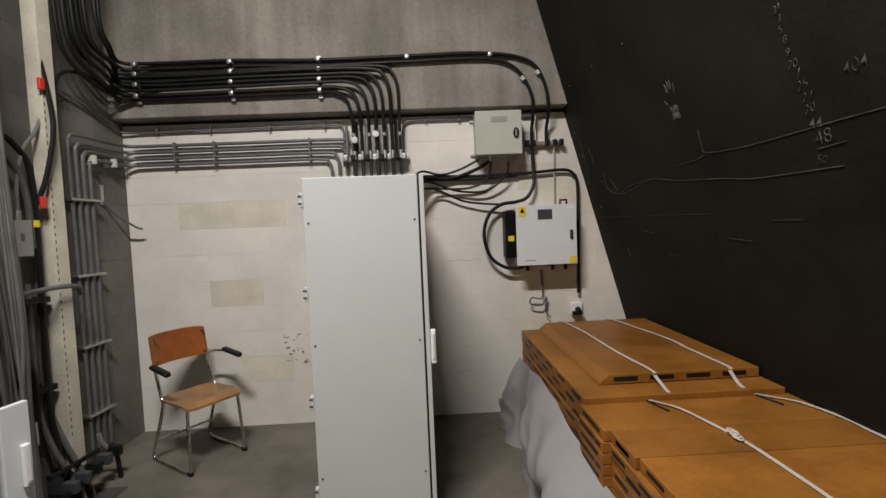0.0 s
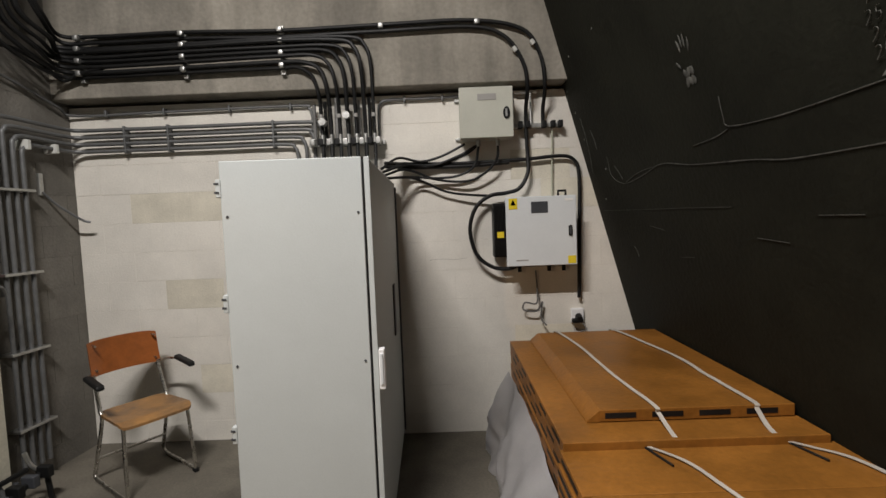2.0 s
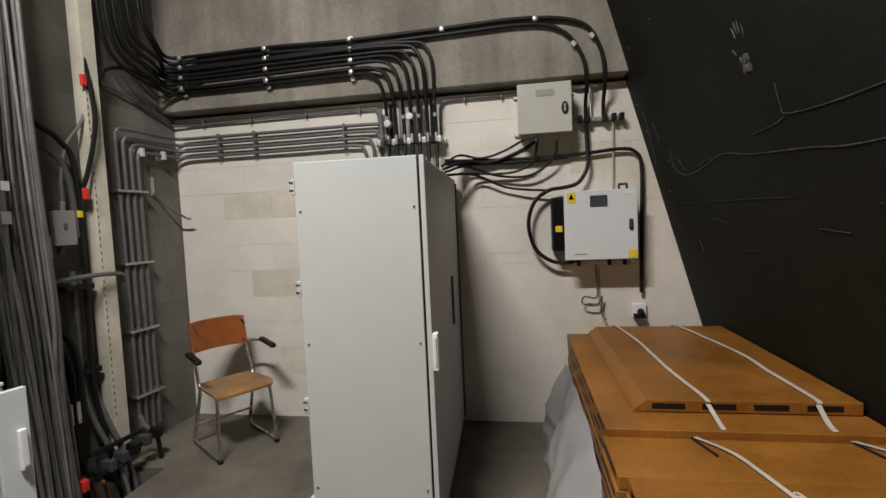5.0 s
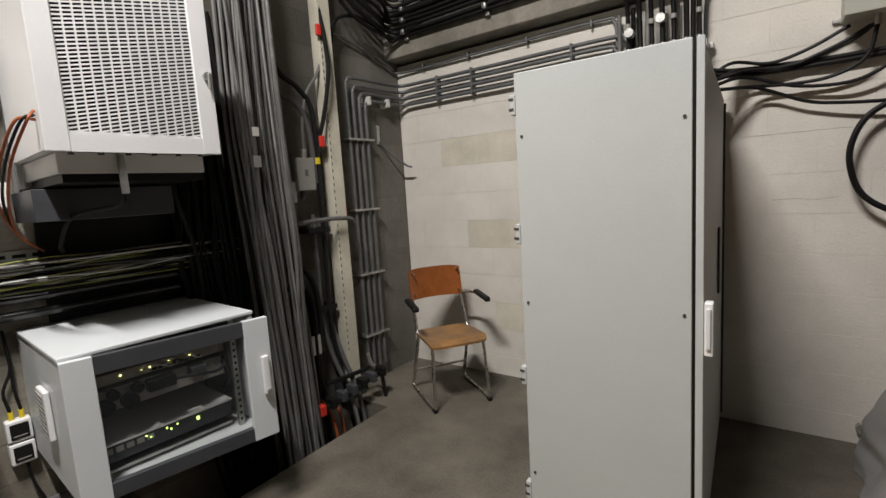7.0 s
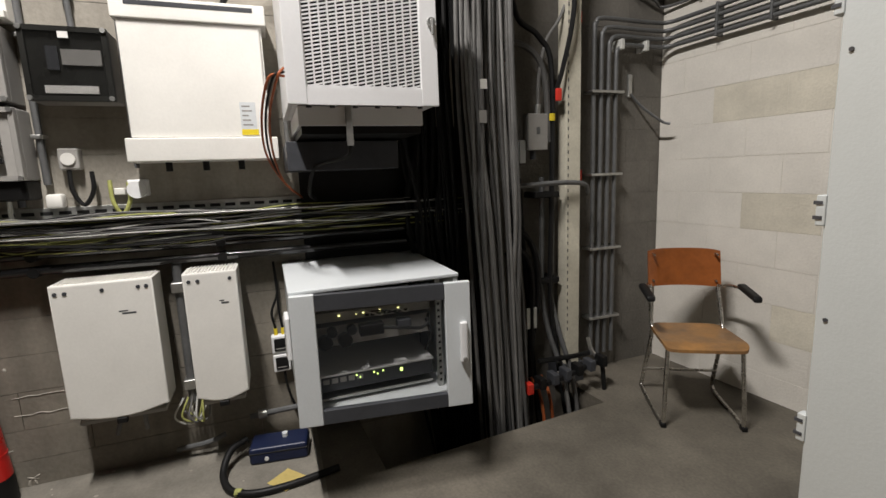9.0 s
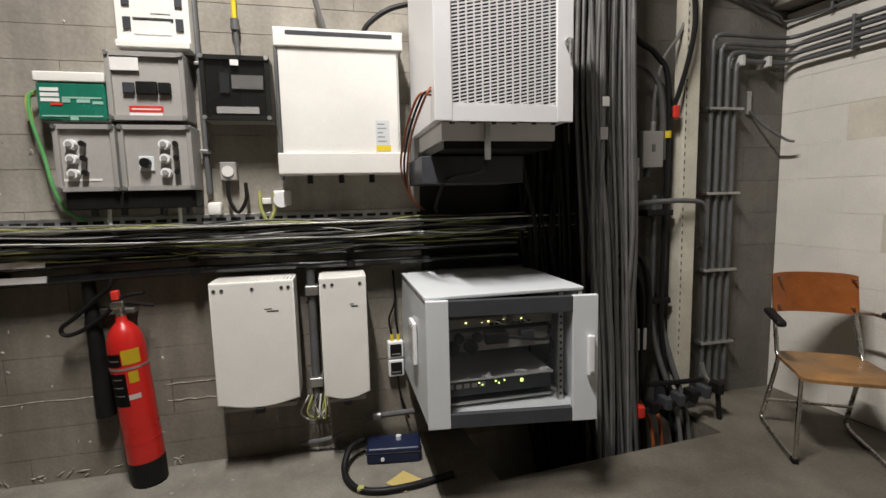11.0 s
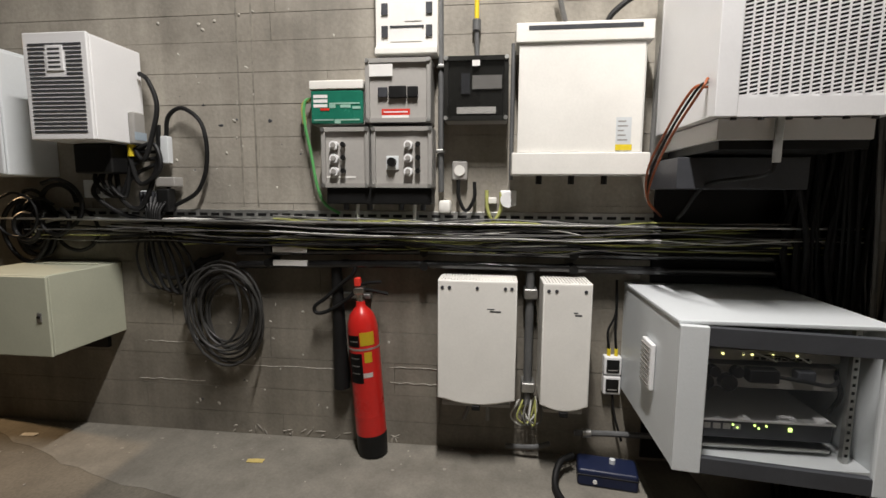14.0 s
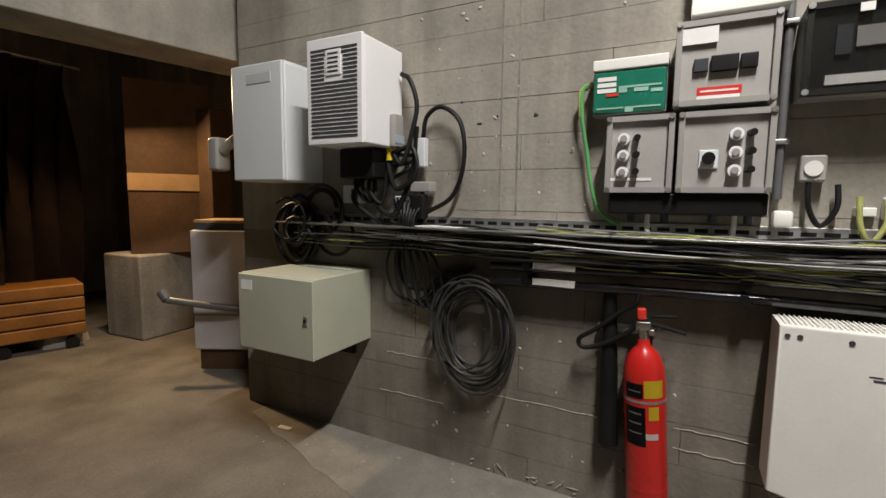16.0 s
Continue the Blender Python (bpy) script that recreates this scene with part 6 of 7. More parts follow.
def small_west():
    c = thing("sensor_pair", west(0, 1.255, 0.36), "pair of small white framed sensor displays on the wall", "sensor")
    for z in (0, 0.10):
        b = part("display_case", box(0.0, 0.05, 0, 0.085, z, z + 0.095, 0.008), WHITE_PAINT, c)
        part("screen", box(0.05, 0.053, 0.012, 0.073, z + 0.014, z + 0.08, 0.003), BLACK, b, "dark screen")
        part("screen_line", box(0.053, 0.0535, 0.02, 0.065, z + 0.025, z + 0.03), GREY_PLASTIC, b)
    for y in (0.025, 0.06):
        part("plug", cyl((0.025, y, 0.195), (0.025, y, 0.23), 0.009), YELLOW, c, "yellow plug")
        part("cable", tube([(0.025, y, 0.23), (0.03, y - 0.01, 0.32), (0.03, 0.05, 0.42), (0.03, 0.045, 0.58)], 0.006), BLACK, c)
    part("cable", tube([(0.03, 0.05, 0.0), (0.04, 0.06, -0.1), (0.05, 0.10, -0.24)], 0.006), BLACK, c)
    u = thing("blue_tool_case", WEST @ Matrix.Translation((0.17, 1.08, 0.0)) @ Matrix.Rotation(radians(-8), 4, "Z"), "dark blue flat case with straps on the floor", "case")
    part("case", box(-0.06, 0.085, 0.04, 0.31, 0.0, 0.085, 0.015, 3), NAVY, u)
    part("lid_edge", box(-0.062, 0.087, 0.038, 0.312, 0.055, 0.062, 0.003), BLACK, u)
    part("buckle", cyl((0.0, 0.2, 0.085), (0.0, 0.2, 0.105), 0.014, n=12), LIGHT_GREY, u, "grey buckle")
    part("buckle", cyl((0.084, 0.12, 0.03), (0.089, 0.12, 0.03), 0.010, n=12), PAPER, u)
    k = thing("floor_cable", WEST, "black cable curling over the floor", "cable")
    part("cable", tube([(0.16, 1.10, 0.09), (0.22, 1.03, 0.08), (0.32, 1.0, 0.03), (0.44, 1.04, 0.018), (0.50, 1.14, 0.018), (0.50, 1.30, 0.018), (0.46, 1.5, 0.018)], 0.016, 10, 6), BLACK, k)
    part("mark", cyl((0.462, 1.06, 0.018), (0.475, 1.085, 0.018), 0.0175, n=10), EARTH, k)
    n = thing("paper_note", WEST @ Matrix.Translation((0.44, 1.27, 0.002)) @ Matrix.Rotation(radians(40), 4, "Z"), "crumpled yellow paper note on the floor", "note")
    bm = bmesh.new()
    bmesh.ops.create_grid(bm, x_segments=6, y_segments=6, size=0.06)
    for v in bm.verts:
        v.co.z = 0.004 + 0.006 * abs(noise.noise(v.co * 30))
    bmesh.ops.solidify(bm, geom=bm.faces[:], thickness=0.001)
    part("sheet", bm, NOTE_YELLOW, n)
    p = thing("floor_pipe", WEST, "grey pipe along the foot of the wall", "pipe")
    part("pipe", tube([(0.07, 1.12, 0.16), (0.07, 1.3, 0.165), (0.07, 1.5, 0.165)], 0.015), CONDUIT, p)
    part("pipe", tube([(0.06, 0.78, 0.06), (0.08, 0.92, 0.075), (0.08, 1.0, 0.10)], 0.013), CONDUIT, p)
    part("coupling", cyl((0.07, 1.16, 0.161), (0.07, 1.20, 0.163), 0.022), STEEL, p)
    # loose crumbs and scraps
    rng = random.Random(9)
    for k in range(46):
        s = rng.uniform(-2.0, 1.2)
        d = abs(rng.gauss(0.05, 0.18)) + 0.02
        at = wv(d, s, 0)
        bm = bmesh.new()
        bmesh.ops.create_icosphere(bm, subdivisions=1, radius=rng.uniform(0.003, 0.010), matrix=Matrix.Translation((at.x, at.y, 0.002)) @ Matrix.Diagonal((1, rng.uniform(0.6, 1.6), 0.5, 1)))
        solid("concrete_crumb", bm, CRUMB, "small crumb of concrete on the floor", "crumb", group="concrete crumbs")
    for (d, s) in ((0.26, -0.48), (0.17, -1.86)):
        at = wv(d, s, 0)
        bm = bmesh.new()
        bmesh.ops.create_grid(bm, x_segments=4, y_segments=2, size=0.5)
        for v in bm.verts:
            v.co = Vector((v.co.x * 0.03, v.co.y * 0.085, 0.004 + 0.008 * abs(noise.noise(v.co * 5))))
        bmesh.ops.solidify(bm, geom=bm.faces[:], thickness=0.0015)
        solid("paper_scrap", bm, NOTE_YELLOW if s > -1 else PAPER, "small paper scrap on the floor", "scrap", Matrix.Translation((at.x, at.y, 0.001)))


def south_boxes():
    g = thing("olive_steel_box", west(0, -1.86, 0.575), "pale olive steel wall box with a key lock", "steel box")
    w, h, D = 0.50, 0.39, 0.435
    part("body", box(0.0, D, 0, w, 0, h, 0.006), OLIVE, g)
    part("door", box(D + 0.001, D + 0.018, -0.003, w + 0.003, 0.0, h - 0.004, 0.006), OLIVE, g)
    lk = part("lock", box(D + 0.018, D + 0.024, w - 0.055, w - 0.03, 0.17, 0.215, 0.004), STEEL, g, "steel lock")
    part("keyhole", cyl((D + 0.024, w - 0.042, 0.195), (D + 0.03, w - 0.042, 0.195), 0.007, n=10), BLACK, lk)
    part("label", box(D + 0.018, D + 0.0195, 0.02, 0.10, h - 0.085, h - 0.035), PAPER, g, "white paper label")
    part("top_rib", box(0.10, 0.13, 0.15, w - 0.05, h, h + 0.008, 0.003), OLIVE, g)
    part("bracket", box(0.0, 0.03, 0.15, 0.40, -0.10, -0.004, 0.004), BLACK, g, "black wall bracket")
    c = thing("grey_wall_cabinet", west(0, -2.06, 1.43), "light grey wall cabinet beside the louvred unit", "wall cabinet")
    part("body", box(0.0, 0.28, 0.015, 0.375, 0, 0.60, 0.012), LIGHT_GREY, c)
    part("door", box(0.281, 0.30, 0.0, 0.375, 0.003, 0.605, 0.01), LIGHT_GREY, c)
    part("recess", box(0.297, 0.303, 0.12, 0.30, 0.50, 0.555, 0.004), CABINET_GREY, c)
    part("top_fin", box(0.02, 0.27, 0.03, 0.36, 0.60, 0.612, 0.003), LIGHT_GREY, c)
    v = thing("louvred_unit", west(0, -1.465, 1.595), "white louvred ventilation unit on the wall", "ventilation unit")
    w, h, D = 0.32, 0.475, 0.33
    part("body", box(0.02, D, 0, w, 0, h, 0.008), WHITE_PAINT, v)
    part("front", box(D + 0.001, D + 0.02, -0.002, w + 0.002, -0.002, h + 0.003, 0.006), WHITE_PAINT, v)
    for k in range(22):
        z = 0.03 + 0.0185 * k
        if 14 <= k <= 19:
            for a, b in ((0.025, 0.105), (0.215, w - 0.025)):
                part("louvre", box(D + 0.0195, D + 0.0225, a, b, z, z + 0.010), DARK_GREY, v)
        else:
            part("louvre", box(D + 0.0195, D + 0.0225, 0.025, w - 0.025, z, z + 0.010), DARK_GREY, v)
    bad = part("badge", box(D + 0.019, D + 0.026, 0.115, 0.205, 0.305, 0.42, 0.004), WHITE_PAINT, v, "slotted badge")
    for k in range(5):
        part("louvre", box(D + 0.0255, D + 0.0275, 0.13, 0.19, 0.32 + 0.0195 * k, 0.328 + 0.0195 * k), DARK_GREY, bad)
    part("meter", box(0.06, 0.14, w, w + 0.035, 0.0, 0.16, 0.01), GREY_PLASTIC, v, "grey side meter")
    part("label", box(0.06, 0.14, w + 0.035, w + 0.037, 0.02, 0.06), NOTE_BLUE, v)
    part("plug", cyl((0.1, w - 0.02, -0.06), (0.1, w - 0.02, 0.0), 0.02), YELLOW, v, "yellow plug")
    part("bottom_gear", box(0.05, 0.2, 0.06, w - 0.05, -0.15, -0.004, 0.01), BLACK, v, "black connector block")
    for k, pts in enumerate(([(0.1, 0.31, -0.02), (0.12, 0.38, -0.08), (0.1, 0.42, 0.05), (0.08, 0.44, 0.2), (0.08, 0.40, 0.32), (0.06, 0.34, 0.36)], [(0.1, 0.28, -0.05), (0.12, 0.35, -0.2), (0.1, 0.45, -0.12), (0.09, 0.42, 0.0), (0.1, 0.33, -0.02)], [(0.1, 0.2, -0.14), (0.12, 0.24, -0.28), (0.1, 0.33, -0.32), (0.08, 0.42, -0.1), (0.08, 0.44, 0.1)], [(0.12, 0.15, -0.14), (0.14, 0.1, -0.25), (0.1, 0.2, -0.35), (0.08, 0.3, -0.38)])):
        part("cable", tube(pts, 0.012, 8, 6), BLACK, v)
    a = thing("antenna_splitter", WEST, "pale coaxial splitter with looping black cables", "splitter")
    part("body", box(0.04, 0.08, -1.03, -0.98, 1.50, 1.64, 0.006), LIGHT_GREY, a)
    part("joint", box(0.03, 0.10, -1.05, -0.94, 1.38, 1.43, 0.006), GREY_PLASTIC, a)
    part("heat_sink", box(0.02, 0.07, -1.16, -1.05, 1.27, 1.36, 0.004), LIGHT_GREY, a)
    for k in range(6):
        part("fin", box(0.07, 0.085, -1.155 + 0.018 * k, -1.15 + 0.018 * k, 1.275, 1.355), DARK_GREY, a)
    for pts in ([(0.06, -1.0, 1.64), (0.06, -0.98, 1.74), (0.06, -0.90, 1.78), (0.06, -0.80, 1.70), (0.06, -0.78, 1.52), (0.06, -0.84, 1.36), (0.06, -0.98, 1.28)], [(0.06, -1.0, 1.40), (0.08, -1.0, 1.30), (0.08, -1.06, 1.2), (0.06, -1.14, 1.05), (0.06, -1.10, 0.92), (0.06, -0.98, 0.90), (0.05, -0.85, 1.0)]):
        part("cable", tube(pts, 0.011, 8, 6), BLACK, a)
    part("connector", box(0.05, 0.11, -1.04, -0.97, 1.25, 1.37, 0.01), BLACK, a)
    lc = thing("loose_cables", WEST, "tangle of loose black cables beside the louvred unit", "cables")
    rng = random.Random(52)
    for k in range(9):
        s0, z0, q = rng.uniform(-1.98, -1.55), rng.uniform(1.14, 1.30), rng.uniform(0.07, 0.15)
        a0 = rng.uniform(0, 6.0)
        part("cable", tube([(0.06 + 0.014 * k, s0 + q * math.cos(a), z0 + 0.9 * q * math.sin(a)) for a in (a0 + 0.62 * i for i in range(9))], rng.choice((0.007, 0.010, 0.012)), 7, 4), BLACK, lc)
    for k in range(7):
        e = 0.05 * k
        part("cable", tube([(0.07, -1.16 + 0.03 * k, 1.34), (0.09 + 0.01 * k, -1.12 + 0.02 * k, 1.22), (0.08, -1.20 + e, 1.02), (0.06, -1.16 + e, 0.86 - 0.012 * k), (0.05, -1.02 + 0.6 * e, 0.84), (0.05, -0.90 + 0.4 * e, 0.97), (0.06, -0.72, 1.03)], rng.choice((0.006, 0.008, 0.010)), 7, 5), BLACK, lc)
    for k in range(3):
        part("cable", tube([(0.10, -1.36 + 0.05 * k, 1.50), (0.15, -1.34 + 0.04 * k, 1.40), (0.12, -1.26 + 0.03 * k, 1.33), (0.10, -1.16, 1.44 + 0.05 * k), (0.07, -1.05, 1.50 + 0.03 * k)], 0.010, 7, 5), BLACK, lc)
    part("cable", tube([(0.08, -1.80, 1.12), (0.10, -1.70, 1.19), (0.09, -1.5, 1.215), (0.09, -1.2, 1.20), (0.09, -0.9, 1.215), (0.09, -0.6, 1.20)], 0.008, 7, 5), WIRE_WHITE, lc)
    cable_coil("loops of black cable hanging below the grey cabinet", -1.80, 1.24, 0.15, 6, 31, 0.012)
    s = thing("small_box", west(0.0, -1.50, 1.32), "small white wall box under the louvred unit", "box")
    part("body", box(0, 0.06, 0, 0.11, 0, 0.095, 0.006), LIGHT_GREY, s)
    part("socket", box(0.06, 0.064, 0.06, 0.10, 0.02, 0.075), DARK_GREY, s)
    PALE = pose(-2.19, -3.14, 0, 0, 0, 24.2) @ Matrix.Translation((-0.42, 0, 0))
    # pale cabinet on a dark foot with a wooden top
    k = thing("pale_cabinet", PALE, "pale lilac-grey cabinet with a cardboard box on top", "cabinet")
    part("body", box(0, 0.40, 0, 0.45, 0.16, 1.095, 0.008), PALE_LILAC, k)
    part("door", box(0.401, 0.42, 0.0, 0.45, 0.45, 1.09, 0.006), PALE_LILAC, k)
    part("lower_panel", box(0.401, 0.415, 0.0, 0.45, 0.17, 0.44, 0.006), PALE_LILAC, k)
    part("plinth", box(0.02, 0.38, 0.02, 0.43, 0.0, 0.159, 0.006), BROWN, k, "dark brown plinth")
    bm = bmesh.new()
    vs = [bm.verts.new(p) for p in ((0.421, 0.40, 1.075), (0.421, 0.44, 1.075), (0.421, 0.44, 1.02))]
    bm.faces.new(vs)
    bmesh.ops.solidify(bm, geom=bm.faces[:], thickness=0.001)
    part("corner_sticker", bm, RED_PLASTIC, k, "red corner sticker")
    t = thing("cardboard_box", PALE @ Matrix.Translation((0.02, 0.015, 1.0955)), "flat brown cardboard box on the pale cabinet", "box")
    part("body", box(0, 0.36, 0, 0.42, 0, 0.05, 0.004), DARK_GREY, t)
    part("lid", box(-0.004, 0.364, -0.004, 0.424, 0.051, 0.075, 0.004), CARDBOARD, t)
    r = thing("grey_handrail", ID, "grey pipe rail fixed to the pale cabinet", "rail")
    part("rail", tube([PALE @ Vector(q) for q in ((0.44, 0.42, 0.50), (0.50, 0.30, 0.52), (0.54, 0.05, 0.56), (0.55, -0.12, 0.585))], 0.026, 12), CONDUIT, r)
    part("end", cyl(PALE @ Vector((0.55, -0.12, 0.585)), PALE @ Vector((0.53, -0.17, 0.64)), 0.034), CONDUIT, r)
    part("mount", box(0.415, 0.47, 0.38, 0.44, 0.47, 0.53, 0.006), CONDUIT, r).matrix_world = PALE


def back_room():
    # concrete upstand, brown boards and things in the dark beyond the opening
    solid("concrete_upstand", box(-3.05, -2.50, -4.75, -4.22, 0, 0.80, 0.02), CONCRETE_DARK, "grey concrete upstand in the back room", "concrete block")
    b = thing("brown_board", pose(-2.55, -4.4, 0.80, 0, 0, -35), "tall brown board leaning behind the concrete upstand", "board")
    part("board", box(-0.70, 0.0, -0.03, 0.0, 0.0, 1.62, 0.004), BROWN, b)
    part("pale_band", box(-0.70, 0.0, 0.001, 0.008, 0.60, 0.76), CARDBOARD, b, "pale band across the board")
    b2 = thing("brown_column", pose(-3.15, -4.0, 0, 0, 0, 0), "dark brown timber column", "column")
    part("shaft", box(-0.12, 0.12, -0.12, 0.12, 0.0, 2.2, 0.01), BROWN, b2)
    d = thing("dark_curtain", ID, "dark brown hanging curtain in the back room", "curtain")
    bm = bmesh.new()
    rows = []
    for i in range(49):
        x = -2.5 + 1.5 * i / 48
        row = []
        for j in range(13):
            z = 0.25 + 2.3 * j / 12
            row.append(bm.verts.new((x + 0.05 * math.sin(3 * z + i), -5.1 + 0.06 * math.sin(i * 0.9) + 0.03 * math.sin(2 * z), z)))
        rows.append(row)
    for a, b_ in zip(rows, rows[1:]):
        for j in range(12):
            bm.faces.new((a[j], b_[j], b_[j + 1], a[j + 1]))
    bmesh.ops.solidify(bm, geom=bm.faces[:], thickness=0.006)
    part("cloth", bm, BROWN_DARK, d)
    part("rod", cyl((-2.6, -5.1, 2.56), (-0.9, -5.1, 2.56), 0.015), STEEL, d)
    bm = bmesh.new()
    bmesh.ops.create_cone(bm, cap_ends=True, segments=6, radius1=0.22, radius2=0.14, depth=0.3, matrix=Matrix.Translation((-2.15, -4.85, 0.15)))
    solid("concrete_lump", bm, CONCRETE_DARK, "rough concrete foot on the floor", "concrete block")
    o = thing("orange_crate", pose(-1.75, -4.75, 0, 0, 0, -20), "orange plastic crate on black castors", "crate")
    for k in range(4):
        part("slat_wall", box(-0.5, 0.12, -0.4, 0.05, 0.12 + 0.115 * k, 0.225 + 0.115 * k, 0.012), ORANGE, o)
    for x in (-0.4, 0.05):
        part("castor", cyl((x, 0.0, 0.05), (x, 0.04, 0.05), 0.05, n=16), BLACK, o, "black castor")
        part("post", box(x - 0.02, x + 0.02, -0.05, 0.0, 0.05, 0.12), BLACK, o)
    l = thing("wall_lamp_arm", WEST, "dull metal arm fixed to the end of the wall", "bracket")
    part("arm", tube([(0.1, -2.1, 1.75), (0.14, -2.25, 1.68), (0.16, -2.33, 1.62)], 0.03, 10), GREY_PLASTIC, l)
    part("head", box(0.10, 0.20, -2.42, -2.33, 1.50, 1.70, 0.02), GREY_PLASTIC, l)
    part("base", box(0.0, 0.1, -2.14, -2.06, 1.70, 1.80, 0.008), GREY_PLASTIC, l)
    f = thing("ceiling_lamp", pose(0.02, 0.55, ROOF), "long white ceiling lamp fixed under the ceiling", "ceiling lamp")
    part("housing", box(-0.62, 0.62, -0.10, 0.10, -0.09, 0.0, 0.01), WHITE_PAINT, f)
    part("tube", cyl((-0.58, 0, -0.115), (0.58, 0, -0.115), 0.013), TUBE_LIGHT, f, "lit fluorescent tube")


vent_cabinet()
rack()
white_box()
radio_unit("wide cream radio unit with a domed cover on the wall", 0.445, 0.812, 0.385, 0.955, 0.24)
radio_unit("narrow cream radio unit with a domed cover on the wall", 0.925, 1.143, 0.385, 0.955, 0.26)
fuse_boxes()
extinguisher()
cable_coil("large coil of black cable hung on the wall", -0.715, 0.77, 0.25, 11, 3, 0.007, COIL)
tray_and_pipes()
vertical_bundle()
corner_post()
small_west()
south_boxes()
back_room()


# ---- pieces of the walls, last ----
def block_mesh(w, h, d, material, name):
    bm = bmesh.new()
    slab(bm, -0.004, d, 0.0010, w - 0.0010, 0.0010, h - 0.0010, 0.0008, 1)
    return mesh_of(name, bm, material)


def lay_blocks(parent, frame_m, x0, x1, z0, z1, material, bare=(), d=0.0005, bm_h=0.205, bw=0.41, rng=random.Random(17)):
    cache = {}
    row = 0
    z = z0
    while z < z1 - 0.01:
        h = min(bm_h, z1 - z)
        x = x0 - (0.5 * bw if row % 2 else 0)
        while x < x1 - 0.005:
            a, b = max(x, x0), min(x + bw, x1)
            if b - a > 0.03:
                cx, cz = (a + b) / 2, z + h / 2
                m = material
                for bx, bz in bare:
                    if abs(cx - bx) < bw / 2 and abs(cz - bz) < bm_h / 2:
                        m = BLOCK_BARE
                key = (round(b - a, 3), round(h, 3), m.name)
                if key not in cache:
                    cache[key] = block_mesh(b - a, h, d, m, "block")
                ob = new("block", cache[key])
                ob.parent = parent
                ob.matrix_world = frame_m @ Matrix.Translation((rng.uniform(-0.0006, 0.0006), a, z))
            x += bw
        z += h
        row += 1


lay_blocks(wall_north, NORTH, -1.56, 2.62, -0.06, LEDGE - 0.002, BLOCK_WHITE, ((-1.0, 1.66), (-0.54, 1.66), (-0.77, 1.02), (-0.45, 0.42), (1.9, 1.94), (1.88, 0.62), (1.9, 1.7)))
crack = B()
hose(crack, [nv(0.0005, x, z) for x, z in ((0.93, 1.245), (1.02, 1.25), (1.10, 1.243), (1.19, 1.252))], 0.0012, 5, 3)
solid("wall_crack", crack, SCUFF, "hairline crack in the white wall", "crack", kind="structure")
plug = thing("base_lump", north(0, 1.32, 0.09), "small dark stub at the foot of the white wall", "stub")
part("body", cyl((0, 0, 0), (0.03, 0, 0), 0.028, n=14), SCUFF, plug)
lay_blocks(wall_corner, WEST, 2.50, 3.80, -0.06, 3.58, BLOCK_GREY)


def boards_west():
    """Shuttering boards printed in the concrete: long shallow strips with open joints."""
    rng = random.Random(6)
    z = -0.05
    while z < 3.55:
        h = rng.uniform(0.13, 0.19)
        s = -2.36 - rng.uniform(0, 1.0)
        while s < 2.49:
            e = s + rng.uniform(1.1, 2.2)
            a, b = max(s, -2.36), min(e, 2.495)
            if b - a > 0.1:
                bm = B()
                slab(bm, -0.006, 0.001 + rng.uniform(0, 0.0035), a + 0.0015, b - 0.0015, z + 0.0012, z + h - 0.0012)
                # boards that start below 0.98 m take the darker tone
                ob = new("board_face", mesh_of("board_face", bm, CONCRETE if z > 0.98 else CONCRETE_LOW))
                ob.parent = wall_west
                ob.matrix_world = WEST
            s = e
        z += h
    for s, z in ((-0.72, 1.94), (-0.82, 1.81), (-0.62, 1.81), (-0.73, 1.70), (-0.46, 1.72), (-0.40, 1.60), (-0.36, 1.48), (-0.55, 1.32), (-0.95, 1.85), (-0.30, 1.55)):
        bm = bmesh.new()
        bmesh.ops.create_icosphere(bm, subdivisions=2, radius=0.011, matrix=Matrix.Translation((0.002, s, z)) @ Matrix.Diagonal((0.18, 1.2, 0.8, 1)))
        for v in bm.verts:
            v.co += Vector((0, 1, 1)) * 0.006 * noise.noise(v.co * 60)
        ob = new("tie_hole", mesh_of("tie_hole", bm, DARK_GREY))
        ob.parent = wall_west
        ob.matrix_world = WEST


boards_west()


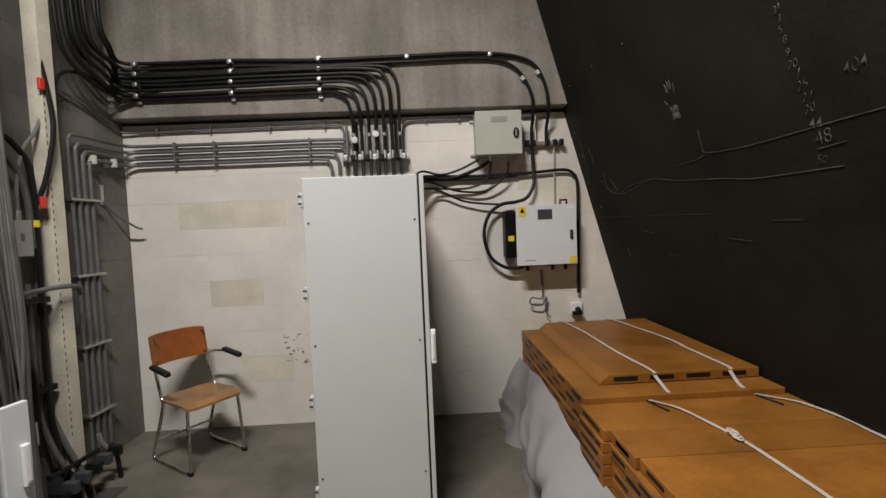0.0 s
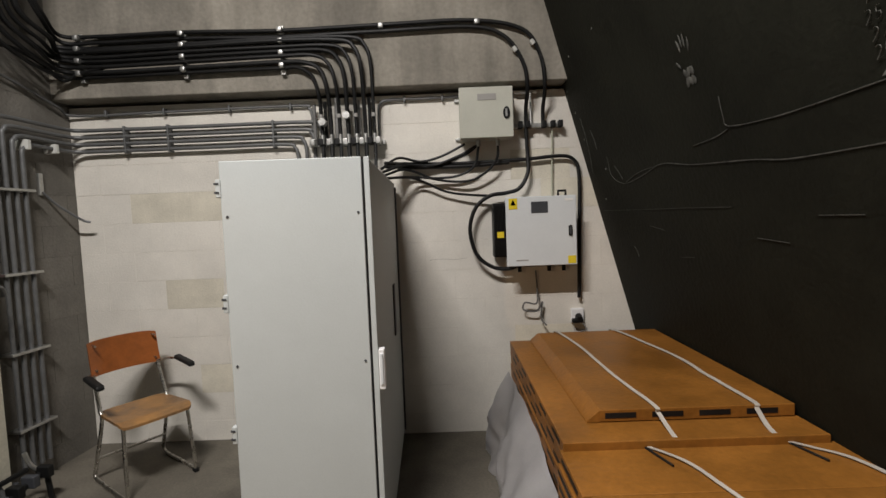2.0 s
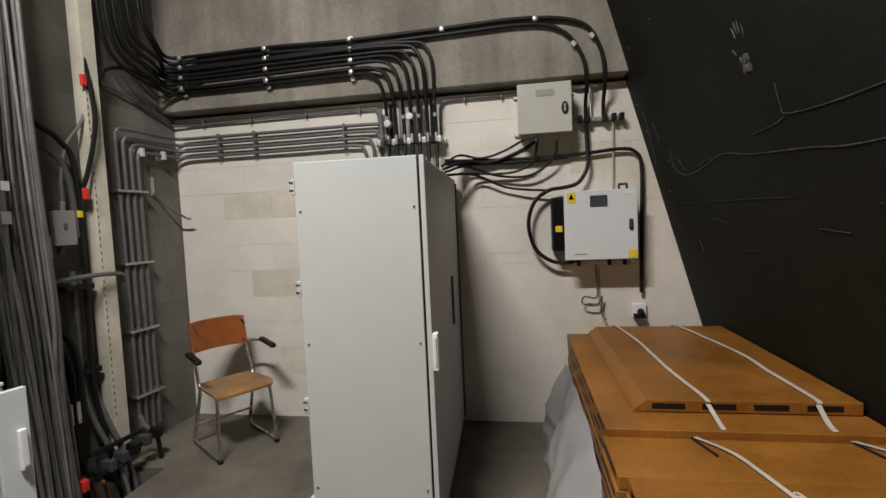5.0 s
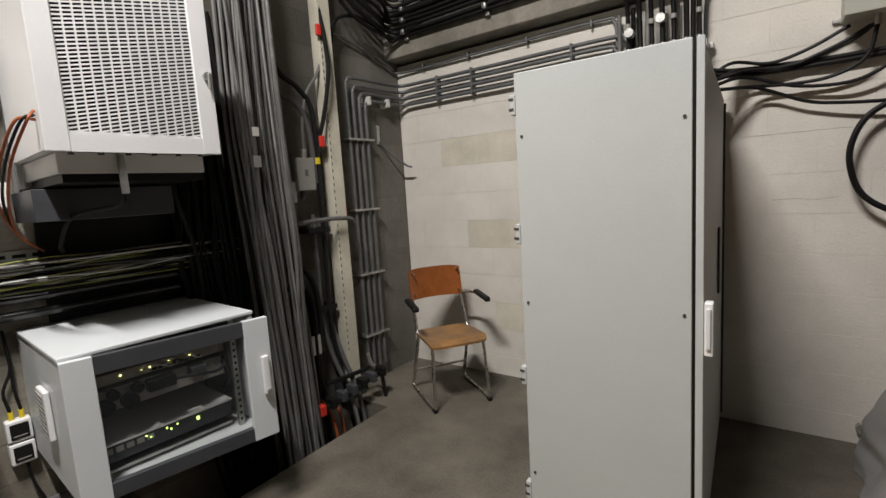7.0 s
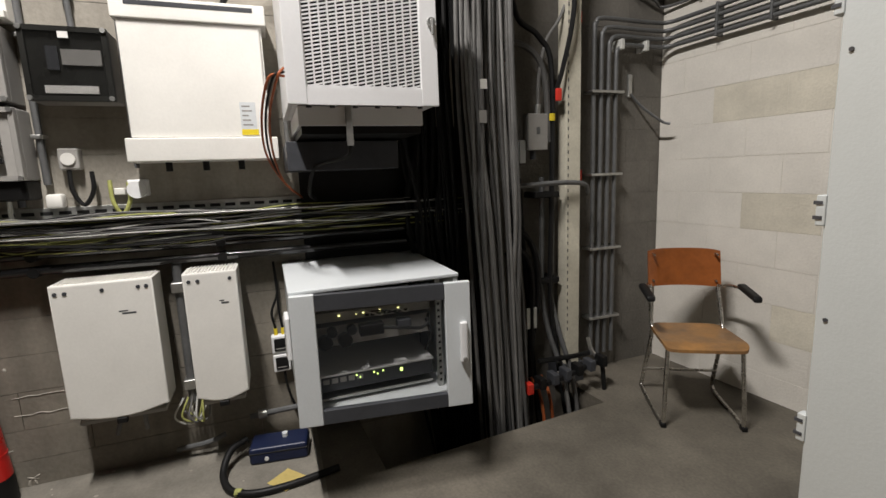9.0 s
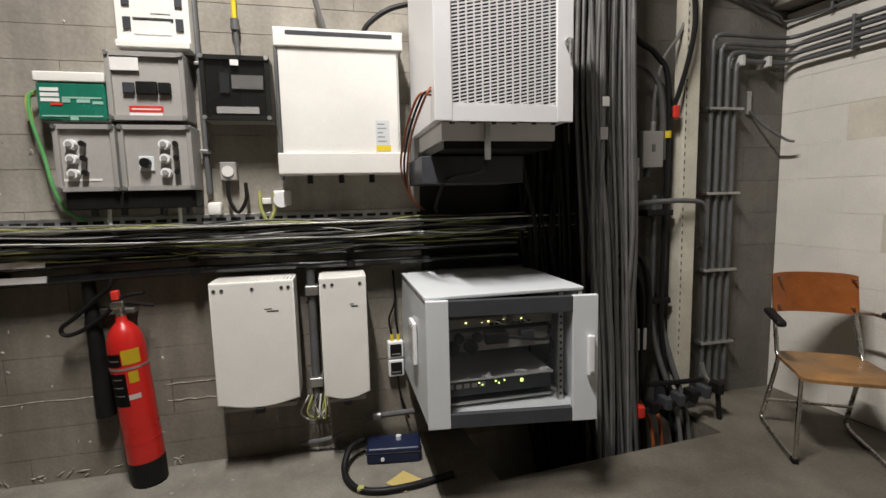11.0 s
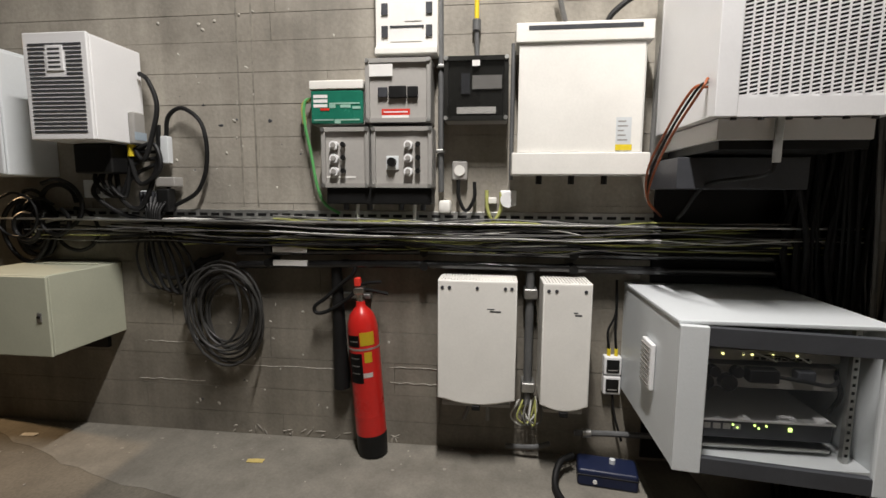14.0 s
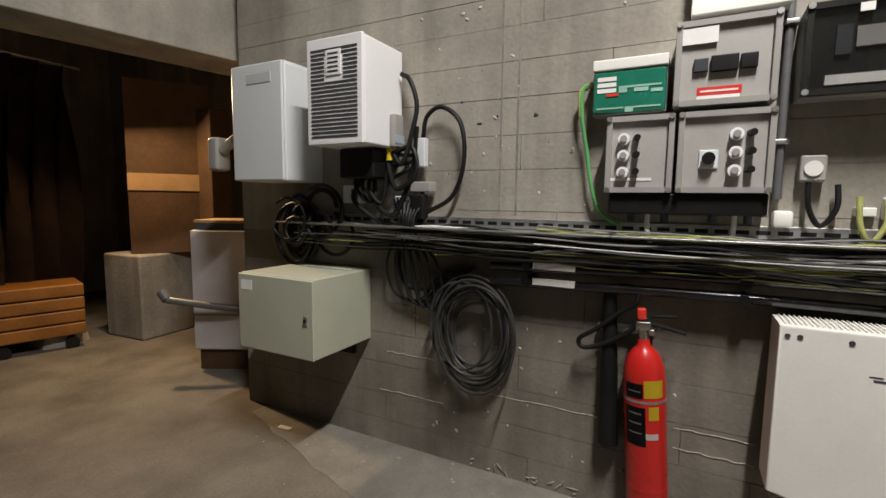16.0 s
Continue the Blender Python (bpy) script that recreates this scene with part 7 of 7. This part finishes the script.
def chips_west():
    """Pale chips, dark pits and lime lines on the board-marked concrete."""
    rng = random.Random(77)

    def patch(name, s, z, a, b, material, lift):
        bm = bmesh.new()
        bmesh.ops.create_icosphere(bm, subdivisions=2, radius=1.0, matrix=Matrix.Translation((0.003, s, z)) @ Matrix.Rotation(rng.uniform(0, 3.1), 4, "X") @ Matrix.Diagonal((lift, a, b, 1)))
        for v in bm.verts:
            v.co.y += 0.35 * a * noise.noise(v.co * 55)
            v.co.z += 0.35 * b * noise.noise(v.co * 60 + Vector((9, 0, 0)))
        ob = new(name, mesh_of(name, bm, material))
        ob.parent = wall_west
        ob.matrix_world = WEST

    for k in range(70):
        s, z = rng.uniform(-1.1, 0.2), rng.choice((rng.uniform(1.3, 2.4), rng.uniform(0.1, 0.9)))
        patch("pale_chip", s, z, rng.uniform(0.004, 0.014), rng.uniform(0.003, 0.009), CHIP, 0.003)
        if k % 6 == 0:
            patch("pit", s + rng.uniform(-0.02, 0.02), z + 0.004, rng.uniform(0.004, 0.009), rng.uniform(0.003, 0.007), DARK_GREY, 0.004)
    for k in range(22):
        patch("crumbled_edge", rng.uniform(-0.75, 0.25), abs(rng.gauss(0.0, 0.035)) + 0.006, rng.uniform(0.010, 0.035), rng.uniform(0.003, 0.007), CRUMB, 0.006)
    for s0, s1, z in ((-0.70, -0.10, 0.405), (0.16, 0.44, 0.345), (-1.25, -0.95, 0.52), (0.16, 0.44, 0.43), (-1.3, -0.9, 0.30)):
        bm = bmesh.new()
        hose(bm, [(0.004, s0 + (s1 - s0) * i / 9, z + rng.uniform(-0.004, 0.004)) for i in range(10)], 0.002, 6, 3)
        ob = new("lime_line", mesh_of("lime_line", bm, CHIP))
        ob.parent = wall_west
        ob.matrix_world = WEST


chips_west()

# seams and rub marks
for s in (-0.545, -0.625):
    ob = new("seam", mesh_of("seam", box(0.0, 0.0052, s, s + 0.009, 1.28, 2.75), SEAM))
    ob.parent = wall_west
    ob.matrix_world = WEST
rng = random.Random(40)
for k in range(34):
    x, z = rng.uniform(-0.40, -0.16), rng.uniform(0.46, 0.72)
    ob = new("scuff", mesh_of("scuff", box(0.0, 0.0032, x, x + rng.uniform(0.006, 0.03), z, z + rng.uniform(0.004, 0.02), 0.001, 1), SCUFF))
    ob.parent = wall_north
    ob.matrix_world = NORTH @ Matrix.Translation((0, x, z)) @ Matrix.Rotation(rng.uniform(-0.6, 0.6), 4, "X") @ Matrix.Translation((0, -x, -z))
